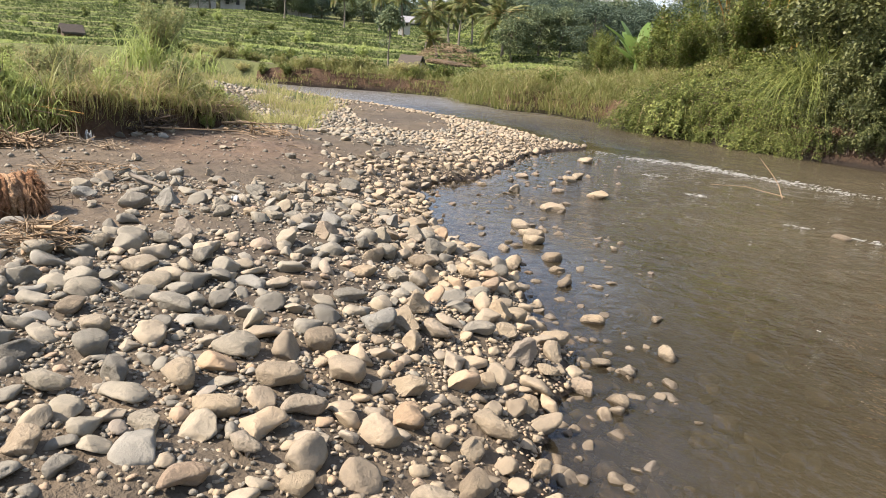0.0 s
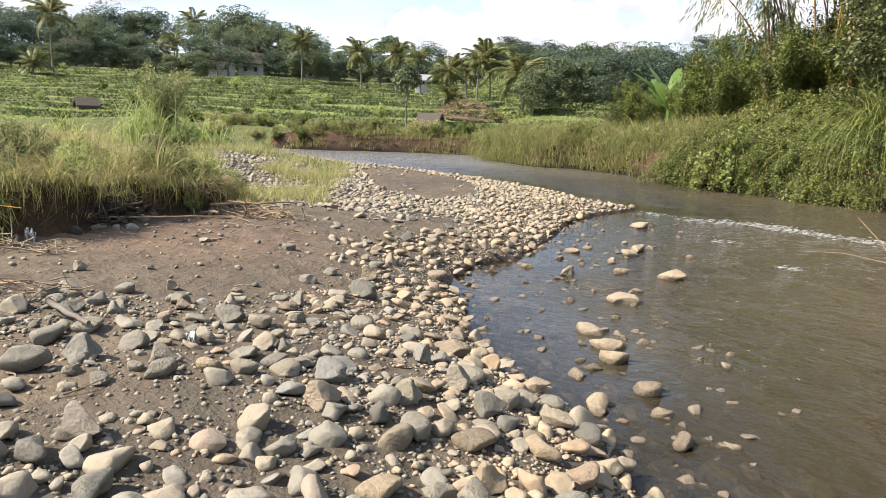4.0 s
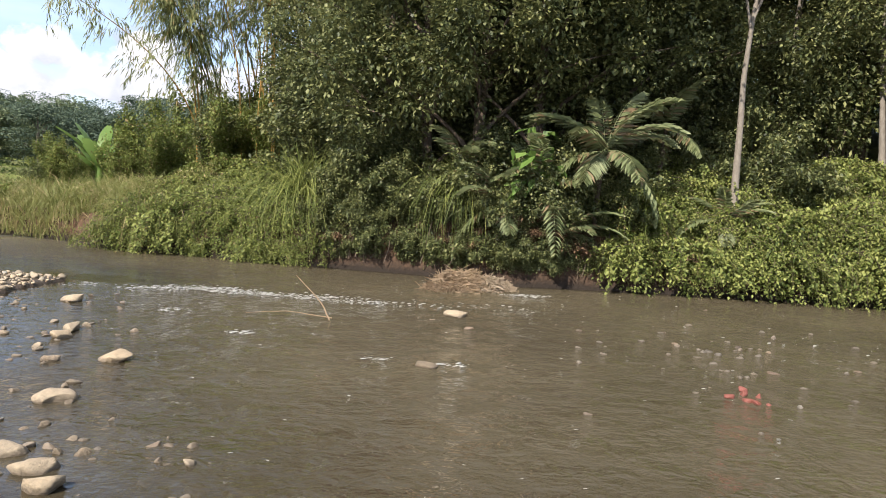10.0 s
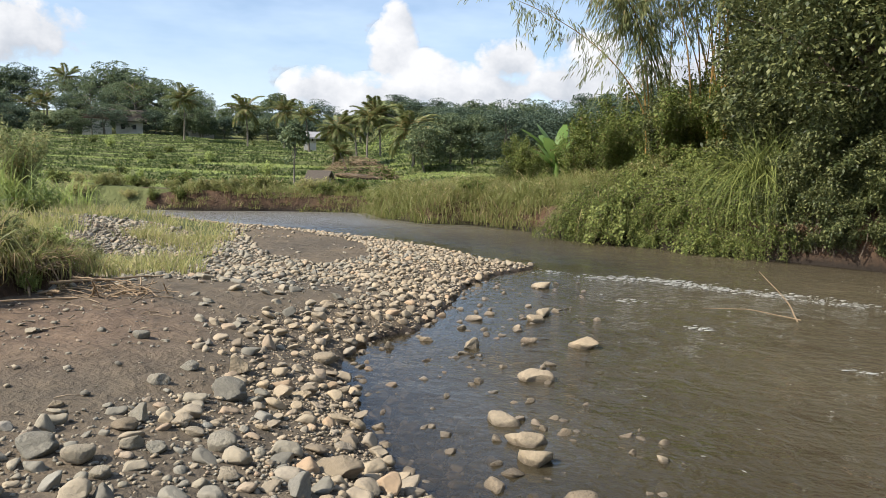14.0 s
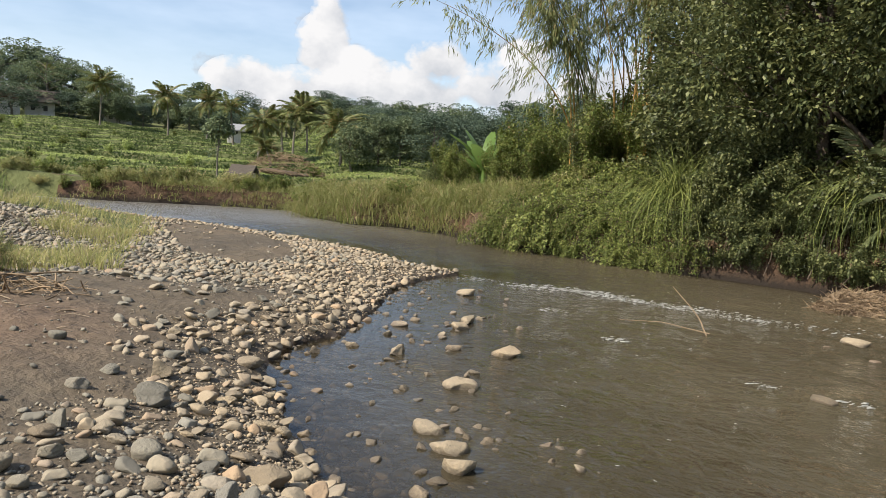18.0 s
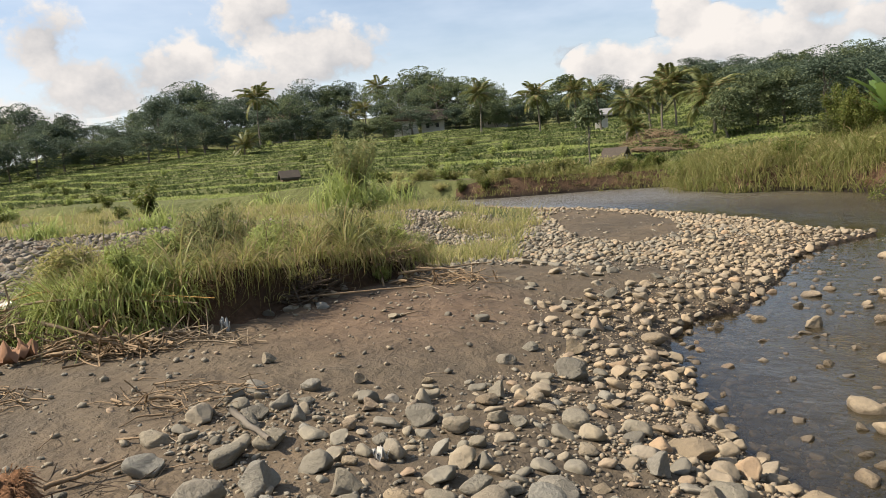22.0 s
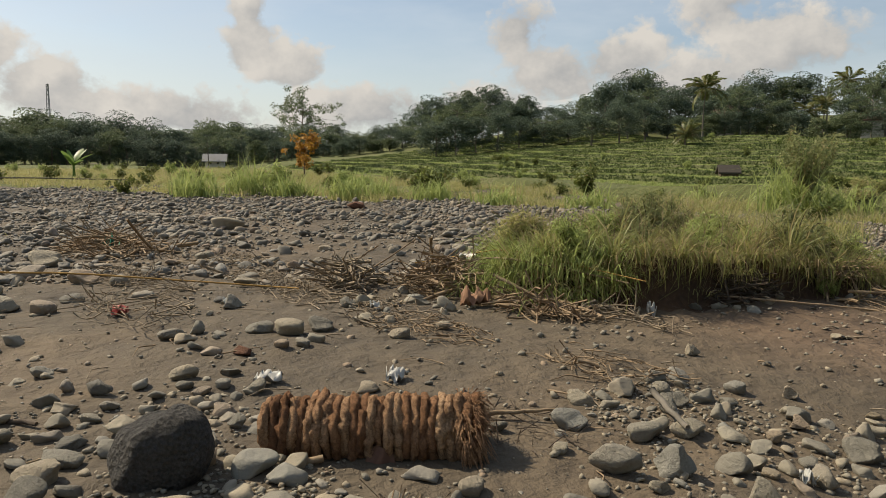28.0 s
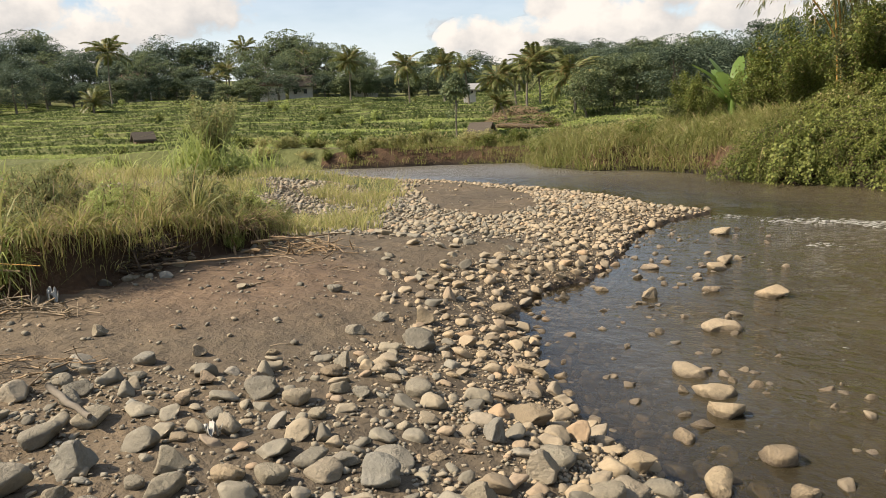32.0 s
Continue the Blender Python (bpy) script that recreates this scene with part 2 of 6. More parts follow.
def sand_material():
    k = Nodes("silty_sand")
    big, mid, fine_n = k.noise(0.45, 4, 0.6), k.noise(3.2, 6, 0.62), k.noise(70, 5, 0.7)
    c = k.ramp(big, (0.35, (0.060, 0.050, 0.037)), (0.52, (0.094, 0.075, 0.051)), (0.70, (0.150, 0.110, 0.069)))
    c = k.mix(0.45, c, k.ramp(mid, (0.3, (0.060, 0.049, 0.037)), (0.7, (0.150, 0.118, 0.080))))
    # ochre silt left in the lee of the grass mound
    off = k.t.nodes.new("ShaderNodeVectorMath")
    off.operation = "DISTANCE"
    k.t.links.new(k.pos(), off.inputs[0])
    off.inputs[1].default_value = (-2.7, 9.2, 0.5)
    silt = k.maths("MULTIPLY", k.maths("SUBTRACT", k.maths("SUBTRACT", 2.6, off.outputs["Value"]), k.maths("MULTIPLY", big, 1.6)), 0.8, True)
    c = k.mix(k.maths("MULTIPLY", silt, 0.45), c, k.ramp(mid, (0.3, (0.120, 0.074, 0.046)), (0.7, (0.225, 0.145, 0.092))))
    grit = k.ramp(fine_n, (0.66, (0, 0, 0)), (0.84, (0.15, 0.15, 0.15)))
    c = k.mix(grit, c, (0.24, 0.21, 0.175))
    h = k.maths("ADD", k.maths("MULTIPLY", mid, 2.2), k.maths("MULTIPLY", fine_n, 0.10))
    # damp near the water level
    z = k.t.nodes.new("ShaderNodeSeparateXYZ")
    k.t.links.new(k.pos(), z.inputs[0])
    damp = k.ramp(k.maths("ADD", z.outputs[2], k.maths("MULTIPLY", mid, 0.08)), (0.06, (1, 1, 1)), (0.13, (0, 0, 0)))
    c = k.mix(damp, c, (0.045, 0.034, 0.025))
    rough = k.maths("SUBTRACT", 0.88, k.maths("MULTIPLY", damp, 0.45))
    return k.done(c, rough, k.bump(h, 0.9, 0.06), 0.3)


def soil_grass_material():
    k = Nodes("field_ground")
    big, mid = k.noise(0.16, 5, 0.65), k.noise(2.4, 7, 0.7)
    c = k.ramp(big, (0.35, (0.100, 0.115, 0.045)), (0.55, (0.150, 0.158, 0.068)), (0.7, (0.205, 0.182, 0.105)))
    c = k.mix(0.5, c, k.ramp(mid, (0.3, (0.055, 0.068, 0.026)), (0.7, (0.165, 0.185, 0.075))))
    return k.done(c, 0.95, k.bump(mid, 1.0, 0.25), 0.15)


def bank_material():
    k = Nodes("red_clay_bank")
    a, b = k.noise(1.6, 6, 0.65), k.noise(14, 6, 0.7)
    c = k.ramp(a, (0.3, (0.036, 0.025, 0.018)), (0.52, (0.092, 0.056, 0.035)), (0.76, (0.195, 0.105, 0.060)))
    z = k.t.nodes.new("ShaderNodeSeparateXYZ")
    k.t.links.new(k.pos(), z.inputs[0])
    c = k.mix(0.4, c, k.ramp(b, (0.35, (0.035, 0.025, 0.018)), (0.7, (0.14, 0.088, 0.054))))
    damp = k.ramp(k.maths("ADD", z.outputs[2], k.maths("MULTIPLY", b, 0.25)), (0.18, (1, 1, 1)), (0.42, (0, 0, 0)))
    c = k.mix(damp, c, (0.022, 0.017, 0.013))
    return k.done(c, 0.9, k.bump(k.maths("ADD", a, b), 0.9, 0.08), 0.2)


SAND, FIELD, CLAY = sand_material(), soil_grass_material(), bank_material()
LEAF_DARK = leaf_material("dark_forest_leaves", (0.012, 0.020, 0.008), (0.066, 0.084, 0.029), (0.215, 0.225, 0.088), 0.5, 0.28, 0.3)
# distance haze is mixed into these two leaf colours: paler and bluer greens
LEAF_FAR_HAZE = leaf_material("hazy_far_tree_leaves", (0.052, 0.082, 0.048), (0.118, 0.156, 0.084), (0.225, 0.262, 0.138), 0.7, 0.22, 0.2)
LEAF_HILL_HAZE = leaf_material("hazy_hill_tree_leaves", (0.036, 0.064, 0.050), (0.080, 0.118, 0.084), (0.160, 0.200, 0.132), 0.7, 0.22, 0.2)
LEAF_MID = leaf_material("shrub_leaves", (0.045, 0.070, 0.016), (0.105, 0.135, 0.030), (0.205, 0.225, 0.060), 0.55, 0.28, 0.2, (0.17, 0.13, 0.06), 0.07)
LEAF_CREEPER = leaf_material("creeper_leaves", (0.038, 0.062, 0.015), (0.132, 0.162, 0.040), (0.275, 0.295, 0.090), 0.55, 0.28, 0.2)
GRASS = leaf_material("wild_grass", (0.175, 0.200, 0.062), (0.320, 0.322, 0.115), (0.49, 0.45, 0.205), 0.6, 0.48, 0.25, (0.42, 0.35, 0.21), 0.25)
REED = leaf_material("reed_blades", (0.11, 0.140, 0.034), (0.185, 0.205, 0.060), (0.31, 0.295, 0.12), 0.55, 0.38, 0.3, (0.38, 0.30, 0.16), 0.12)
CROP = leaf_material("terrace_crop", (0.200, 0.262, 0.072), (0.305, 0.370, 0.115), (0.420, 0.470, 0.180), 0.65, 0.4, 0.2)
PALM = leaf_material("palm_fronds", (0.07, 0.095, 0.03), (0.135, 0.160, 0.055), (0.24, 0.245, 0.095), 0.5, 0.3, 0.35, (0.26, 0.18, 0.08), 0.12)
BANANA = leaf_material("banana_leaves", (0.06, 0.12, 0.025), (0.11, 0.19, 0.04), (0.2, 0.3, 0.08), 0.45, 0.4)
FERN = leaf_material("fern_fronds", (0.085, 0.110, 0.045), (0.150, 0.180, 0.080), (0.25, 0.265, 0.13), 0.5, 0.3, 0.35, (0.22, 0.16, 0.09), 0.12)
BAMBOO_LEAF = leaf_material("bamboo_leaves", (0.105, 0.135, 0.050), (0.205, 0.230, 0.095), (0.35, 0.365, 0.175), 0.6, 0.5, 0.25, (0.36, 0.28, 0.13), 0.12)
BARK = bark_material("bark_brown", (0.06, 0.045, 0.033), (0.17, 0.135, 0.10))
BARK_PALE = bark_material("bark_pale", (0.12, 0.105, 0.085), (0.27, 0.245, 0.205), 6.0)
CULM = bark_material("bamboo_culm_yellow", (0.26, 0.15, 0.045), (0.44, 0.29, 0.095), 3.0)
CULM_GREEN = bark_material("bamboo_culm_green", (0.09, 0.10, 0.035), (0.20, 0.20, 0.075), 3.0)
DRY = bark_material("dry_stalks", (0.20, 0.14, 0.085), (0.42, 0.33, 0.22), 14.0)


def water_material():
    k = Nodes("murky_river_water")
    depth = k.node("Attribute", 2)
    k.t.nodes[-1].attribute_name = "depth"
    co = k.pos()
    mp = k.t.nodes.new("ShaderNodeMapping")
    mp.inputs["Rotation"].default_value = (0, 0, radians(35))
    mp.inputs["Scale"].default_value = (1.0, 1.0, 1.0)
    k.t.links.new(co, mp.inputs["Vector"])
    v = mp.outputs[0]
    n1, n2, n3 = k.noise(2.1, 2, 0.5, v, 0.15), k.noise(7.0, 2.5, 0.5, v, 0.2), k.noise(22, 2, 0.5, v, 0.1)
    h = k.maths("ADD", k.maths("ADD", k.maths("MULTIPLY", n1, 1.0), k.maths("MULTIPLY", n2, 0.62)), k.maths("MULTIPLY", n3, 0.26))
    calm = k.ramp(depth, (0.05, (0.05, 0.05, 0.05)), (0.15, (0.16, 0.16, 0.16)), (0.32, (1, 1, 1)))
    bumpn = k.t.nodes.new("ShaderNodeBump")
    bumpn.inputs["Distance"].default_value = 0.16
    k.t.links.new(h, bumpn.inputs["Height"])
    k.put(bumpn.inputs["Strength"], k.maths("MULTIPLY", calm, 0.85))
    murk = k.ramp(k.noise(0.35, 3, 0.5), (0.3, (0.064, 0.054, 0.034)), (0.7, (0.090, 0.076, 0.047)))
    body = k.t.nodes.new("ShaderNodeBsdfDiffuse")
    k.put(body.inputs[0], murk)
    clear = k.node("BsdfTransparent", Color=(0.86, 0.80, 0.68))
    thick = k.maths("SUBTRACT", 1.0, k.maths("POWER", 2.718, k.maths("MULTIPLY", depth, -4.4)))
    m1 = k.t.nodes.new("ShaderNodeMixShader")
    k.put(m1.inputs[0], thick)
    k.t.links.new(clear, m1.inputs[1]), k.t.links.new(body.outputs[0], m1.inputs[2])
    gl = k.t.nodes.new("ShaderNodeBsdfGlossy")
    py = k.t.nodes.new("ShaderNodeSeparateXYZ")
    k.t.links.new(co, py.inputs[0])
    choppy = k.maths("MULTIPLY", k.maths("SUBTRACT", py.outputs[1], 20.0), 0.14, True)
    k.put(gl.inputs["Roughness"], k.maths("ADD", 0.035, k.maths("MULTIPLY", choppy, 0.34)))
    k.t.links.new(bumpn.outputs[0], gl.inputs["Normal"])
    fr = k.t.nodes.new("ShaderNodeFresnel")
    fr.inputs["IOR"].default_value = 1.42
    k.t.links.new(bumpn.outputs[0], fr.inputs["Normal"])
    m2 = k.t.nodes.new("ShaderNodeMixShader")
    k.t.links.new(fr.outputs[0], m2.inputs[0])
    k.t.links.new(m1.outputs[0], m2.inputs[1]), k.t.links.new(gl.outputs[0], m2.inputs[2])
    k.t.links.new(m2.outputs[0], k.out.inputs[0])
    return k.m


WATER = water_material()

# ---------------------------------------------------------------- mesh helpers


def solid(name, verts, faces, mats, smooth=False, idx=None):
    """A mesh from arrays; faces is (n, 3) or (n, 4)."""
    verts, faces = np.asarray(verts, np.float32), np.asarray(faces, np.int32)
    me = bpy.data.meshes.new(name)
    n, s = faces.shape
    me.vertices.add(len(verts)), me.loops.add(n * s), me.polygons.add(n)
    me.vertices.foreach_set("co", verts.ravel())
    me.loops.foreach_set("vertex_index", faces.ravel())
    me.polygons.foreach_set("loop_start", np.arange(0, n * s, s, dtype=np.int32))
    me.polygons.foreach_set("use_smooth", np.full(n, bool(smooth)))
    for m in mats if isinstance(mats, (list, tuple)) else [mats]:
        me.materials.append(m)
    if idx is not None:
        me.polygons.foreach_set("material_index", np.asarray(idx, np.int32))
    me.update(calc_edges=True)
    return me


def part(name, me, parent, m=None, label=""):
    ob = new(name, me)
    ob.parent = parent
    if m is not None:
        ob.matrix_basis = m
    if label:
        ob["label"] = label
    return ob


def thing(name, label, category, m=None, group="", kind="", me=None):
    ob = new(name, me)
    if m is not None:
        ob.matrix_basis = m
    return tagged(ob, label, category, group, kind)


def tube(points, radii, sides=7):
    """A tapered tube along points, with closed ends: verts and quads."""
    p = np.asarray(points, float)
    r = np.asarray(radii, float)
    t = np.gradient(p, axis=0)
    t /= np.linalg.norm(t, axis=1)[:, None] + 1e-9
    ref = np.where(np.abs(t[:, 2:3]) > 0.9, np.array([[1.0, 0, 0]]), np.array([[0, 0, 1.0]]))
    ref = np.tile(ref[len(ref) // 2], (len(p), 1))
    u = np.cross(t, ref)
    u /= np.linalg.norm(u, axis=1)[:, None] + 1e-9
    w = np.cross(t, u)
    a = np.arange(sides) * 2 * math.pi / sides
    ring = p[:, None] + r[:, None, None] * (u[:, None] * np.cos(a)[None, :, None] + w[:, None] * np.sin(a)[None, :, None])
    n = len(p)
    i, j = np.meshgrid(np.arange(n - 1), np.arange(sides), indexing="ij")
    q = np.stack([i * sides + j, i * sides + (j + 1) % sides, (i + 1) * sides + (j + 1) % sides, (i + 1) * sides + j], -1).reshape(-1, 4)
    caps = []
    for base, flip in ((0, 1), ((n - 1) * sides, -1)):
        for k in range(1, sides - 2, 2):
            f = [base, base + k, base + k + 1, base + min(k + 2, sides - 1)]
            caps.append(f[::flip] if flip == -1 else f)
    return ring.reshape(-1, 3), np.vstack([q, np.array(caps, int)])


def merge(pieces):
    vs, fs, o = [], [], 0
    for v, f in pieces:
        vs.append(v), fs.append(np.asarray(f) + o)
        o += len(v)
    return np.vstack(vs), np.vstack(fs)


def unit(v):
    return v / (np.linalg.norm(v, axis=-1, keepdims=True) + 1e-9)


def leaf_cloud(rng, base, axis, length, width, droop=0.25):
    """Folded kite leaves from base along axis: verts and quads."""
    n = len(base)
    axis = unit(axis)
    side = unit(np.cross(axis, unit(np.array([0, 0, 1.0]) + rng.normal(0, 0.45, (n, 3)))))
    L = (length * rng.uniform(0.6, 1.25, n))[:, None]
    W = (width * rng.uniform(0.6, 1.2, n))[:, None]
    down = np.array([0, 0, -1.0])
    mid = base + axis * L * 0.5 + down * droop * 0.15 * L
    tip = base + axis * L + down * droop * L
    v = np.stack([base, mid + side * W, tip, mid - side * W], 1).reshape(-1, 3)
    return v, np.arange(4 * n).reshape(-1, 4)


def blades(rng, base, lean, length, width, seg=3, curl=0.7):
    """Grass blades: strips of quads that bend over along lean."""
    n = len(base)
    s = np.linspace(0, 1, seg + 1)
    out = unit(np.concatenate([lean, np.zeros((n, 1))], 1))
    amount = np.linalg.norm(lean, axis=1)[:, None, None]
    side = np.stack([-out[:, 1], out[:, 0], np.zeros(n)], 1)
    twist = rng.uniform(0, 2 * math.pi, n)
    side = side * np.cos(twist)[:, None] + out * np.sin(twist)[:, None]
    L = length[:, None, None]
    th = s[None, :, None] * amount * (1 + curl * s[None, :, None])
    pos = base[:, None] + out[:, None] * L * np.sin(th) * s[None, :, None] + np.array([0, 0, 1.0]) * L * np.cos(th) * s[None, :, None]
    w = width[:, None, None] * (1 - s[None, :, None] ** 1.6 * 0.94)
    v = np.stack([pos + side[:, None] * w, pos - side[:, None] * w], 2).reshape(-1, 3)
    k = (np.arange(n) * 2 * (seg + 1))[:, None, None]
    j = (2 * np.arange(seg))[None, :, None]
    f = (k + j + np.array([0, 1, 3, 2])[None, None]).reshape(-1, 4)
    return v, f


# ---------------------------------------------------------------- plan of the river
LEFT_SHORE = np.array([(1.2, -60), (0.75, -2), (0.6, 1.5), (0.61, 3.0), (0.58, 3.4), (0.68, 3.9), (0.88, 4.2), (0.92, 4.7), (0.72, 5.15),
                       (0.72, 6.0), (0.42, 6.8), (0.16, 7.2), (0.0, 8.0), (-0.08, 8.8), (-0.22, 9.7), (0.04, 10.6), (0.6, 11.1), (1.17, 12.6),
                       (1.62, 14.2), (2.3, 15.3), (3.2, 16.2), (2.4, 17.2), (1.93, 18.8), (0.27, 21.3), (-2.3, 24.0), (-4.5, 25.2), (-9, 26.8),
                       (-30, 30), (-200, 62)], float)
RIGHT_SHORE = np.array([(40, -60), (26, -25), (21, -5), (18.6, 3), (17.5, 6.6), (17.0, 7.7), (16.0, 9.2), (14, 11), (12.8, 11.9), (12, 12.6),
                        (10.8, 13.4), (10.1, 15.5), (8.5, 17.5), (7.5, 19.2), (6.2, 20.8), (5.5, 21.9), (5.0, 24.4), (3.6, 26.2), (2.2, 26.6),
                        (0.9, 29.0), (0.4, 32.0), (-2.8, 32.4), (-5.8, 32.0), (-12, 32.8), (-30, 35.5), (-200, 68)], float)


def gap(px, py, line):
    """Distance from points to a polyline."""
    best = np.full(px.shape, 1e9)
    for (ax, ay), (bx, by) in zip(line[:-1], line[1:]):
        dx, dy = bx - ax, by - ay
        t = np.clip(((px - ax) * dx + (py - ay) * dy) / (dx * dx + dy * dy), 0, 1)
        best = np.minimum(best, np.hypot(px - ax - t * dx, py - ay - t * dy))
    return best


def inside(px, py, poly):
    hit = np.zeros(px.shape, bool)
    n = len(poly)
    for i in range(n):
        (ax, ay), (bx, by) = poly[i], poly[(i + 1) % n]
        if ay == by:
            continue
        cross = ((ay > py) != (by > py)) & (px < (bx - ax) * (py - ay) / (by - ay) + ax)
        hit ^= cross
    return hit


RIVER = np.vstack([LEFT_SHORE, RIGHT_SHORE[::-1]])


def smooth(a, b, x):
    t = np.clip((x - a) / (b - a), 0, 1)
    return t * t * (3 - 2 * t)


def wobble(px, py, scale, seed):
    """Cheap smooth noise: a sum of turned sines."""
    rng = np.random.default_rng(seed)
    z = np.zeros(px.shape)
    for k in range(7):
        a, f, ph = rng.uniform(0, 6.28), scale * rng.uniform(0.6, 2.0), rng.uniform(0, 6.28)
        z += np.sin((px * math.cos(a) + py * math.sin(a)) * f + ph + 1.3 * np.sin((py * math.cos(a) - px * math.sin(a)) * f * 0.7 + ph))
    return z / 7


MOUND = np.array([(-5.35, 7.75), (-4.5, 7.95), (-3.75, 8.75), (-3.5, 10.2), (-3.0, 11.5), (-3.3, 12.8), (-5.2, 12.9), (-6.4, 11.4), (-6.2, 9.2)], float)


MEADOW = np.array([(-3.2, 12.8), (-6.5, 13.2), (-9, 15.5), (-14, 19), (-17, 17.5), (-21, 14.5), (-27, 12.6), (-35, 9), (-40, 0), (-60, -20), (-500, -60), (-500, 110), (-30, 29.8),
                   (-9, 26.6), (-3.6, 24.4), (-2.9, 18.6), (-2.5, 15)], float)


def terrace(px, py, dr):
    """Which step of the fields a place lies on, counted from the far shore."""
    return np.maximum(dr - 4.0 + 1.6 * wobble(px, py, 0.06, 8), 0) / (5.0 - 1.9 * smooth(-8, -40, px))


def lie(px, py):
    """Height of the ground, and what covers it: 0 sand, 1 field, 2 clay."""
    px, py = np.asarray(px, float), np.asarray(py, float)
    dl, dr = gap(px, py, LEFT_SHORE), gap(px, py, RIGHT_SHORE)
    wet = inside(px, py, RIVER)
    left = ~wet & (dl < dr)
    bed = -np.minimum(0.03 + 0.11 * dl, 0.55) * smooth(0, 0.5, dr) - 0.02
    swell = 0.15 + 0.37 * np.maximum(smooth(15.5, 9.5, py), smooth(-3.2, -7, px))
    plain = 0.03 + swell * (1 - np.exp(-dl / 1.15)) + 0.035 * wobble(px, py, 2.2, 1) * smooth(0.3, 2, dl) + (0.022 * wobble(px, py, 6.0, 2) + 0.017 * wobble(px, py, 12.0, 7)) * smooth(0.2, 1, dl)
    mound = np.where(inside(px, py, MOUND), 1.0, 0.0) * smooth(0, 0.22, gap(px, py, np.vstack([MOUND, MOUND[:1]])))
    plain = plain + 0.30 * mound * (1 + 1.0 * wobble(px, py, 2.8, 9))
    plain = plain + smooth(14, 60, np.hypot(px, py - 3)) * 0.5
    # right and far side: a clay step, a slope or terraces behind it
    near = smooth(29, 22, py + 0.0 * px)
    step = (0.75 + 0.35 * smooth(4.5, 6, px) * smooth(23, 20, py) + 0.35 * wobble(px, py, 0.35, 3)) * smooth(0.0, 0.55, dr)
    hill = np.minimum(0.42 * np.maximum(dr - 0.5, 0), 1.6 + 0.16 * dr) * near * smooth(4, 9, px)
    cape = 0.035 * np.maximum(dr, 0) * smooth(1.5, 5, px)
    k = terrace(px, py, dr)
    field = np.minimum(np.floor(k) + smooth(0.80, 1.0, k - np.floor(k)), 12) * 0.34 + 0.02 * wobble(px, py, 0.5, 4)
    far, az = np.hypot(px + 0.15, py - 3.15), np.degrees(np.arctan2(px + 0.15, py - 3.15))
    rise = (smooth(98, 150, far) * 6.0 + smooth(150, 300, far) * 8) * smooth(-49, -38, az) * smooth(30, 8, az) + smooth(150, 320, far) * 5 * smooth(-38, -49, az)
    land = step + hill + cape + (field + rise) * smooth(26, 33, py) * (0.45 + 0.55 * smooth(30, 5, px))
    z = np.where(wet, bed, np.where(left, plain, land))
    bare = (px > -9) & (dr < np.where(py > 30, 0.2 + 1.0 * smooth(-8, -3, px), 0.6)) | (dr < 1.3) & (wobble(px, py, 0.9, 14) > 0.25) & ((py < 21) | (py > 31) & (px > -9)) | (np.hypot(px - 5.7, py - 23.3) < 1.1)
    kind = np.where(wet, 0, np.where(left, 0, np.where(bare, 2, 1)))
    top = inside(px, py, MOUND)
    kind = np.where(left & (inside(px, py, MEADOW) & ((wobble(px, py, 0.9, 23) > -0.08) | (np.hypot(px, py) > 34)) | top), 1, kind)
    kind = np.where(top, 2, kind)
    return z, kind, dl, dr, wet, left


def ground_z(x, y):
    return float(lie(np.array([x]), np.array([y]))[0][0])


def axis_lines(lo, hi, centre, fine_half, fine, grow):
    out = list(np.arange(centre - fine_half, centre + fine_half + 1e-6, fine))
    s = fine
    while out[-1] < hi:
        s *= grow
        out.append(out[-1] + s)
    s = fine
    while out[0] > lo:
        s *= grow
        out.insert(0, out[0] - s)
    return np.array(out)


def sheet(xs, ys):
    gx, gy = np.meshgrid(xs, ys)
    nx = len(xs)
    i, j = np.meshgrid(np.arange(len(ys) - 1), np.arange(nx - 1), indexing="ij")
    a = i * nx + j
    f = np.stack([a, a + 1, a + nx + 1, a + nx], -1).reshape(-1, 4)
    return gx.ravel(), gy.ravel(), f


ground_y = axis_lines(-600, 27, 13, 14, 0.12, 1.05)
ground_y = ground_y[ground_y < 26.9]
ground_y = np.concatenate([ground_y, np.arange(27, 100, 0.33), 100 + 0.5 * 1.07 ** np.arange(0, 122)])
gx, gy, gf = sheet(axis_lines(-1800, 1800, 3, 12, 0.12, 1.04), ground_y)
gz, gk, *_ = lie(gx, gy)
fk = gk[gf].max(1)
ground = new("ground", solid("ground", np.stack([gx, gy, gz], 1), gf, [SAND, FIELD, CLAY], True, fk))
tagged(ground, "brown silty river plain with green fields beyond", "ground", kind="structure")

wx, wy, wf = sheet(axis_lines(-60, 60, 5, 9, 0.12, 1.05), axis_lines(-50, 75, 13, 14, 0.12, 1.05))
keep = (lie(wx, wy)[0] < 0.06)[wf].any(1)
wf = wf[keep]
used, inv = np.unique(wf.ravel(), return_inverse=True)
wx, wy, wf = wx[used], wy[used], inv.reshape(-1, 4)
wdl, wdr = gap(wx, wy, LEFT_SHORE), gap(wx, wy, RIGHT_SHORE)
swell = smooth(0.6, 3, wdl) * smooth(0.1, 1.5, wdr)
wz = 0.022 * smooth(19, 25, wy) * swell * wobble(wx, wy, 3.2, 15) + 0.010 * swell * wobble(wx, wy, 4.5, 5) + 0.003 * swell * wobble(wx, wy, 11.0, 6)
river_mesh = solid("river", np.stack([wx, wy, wz], 1), wf, WATER, True)
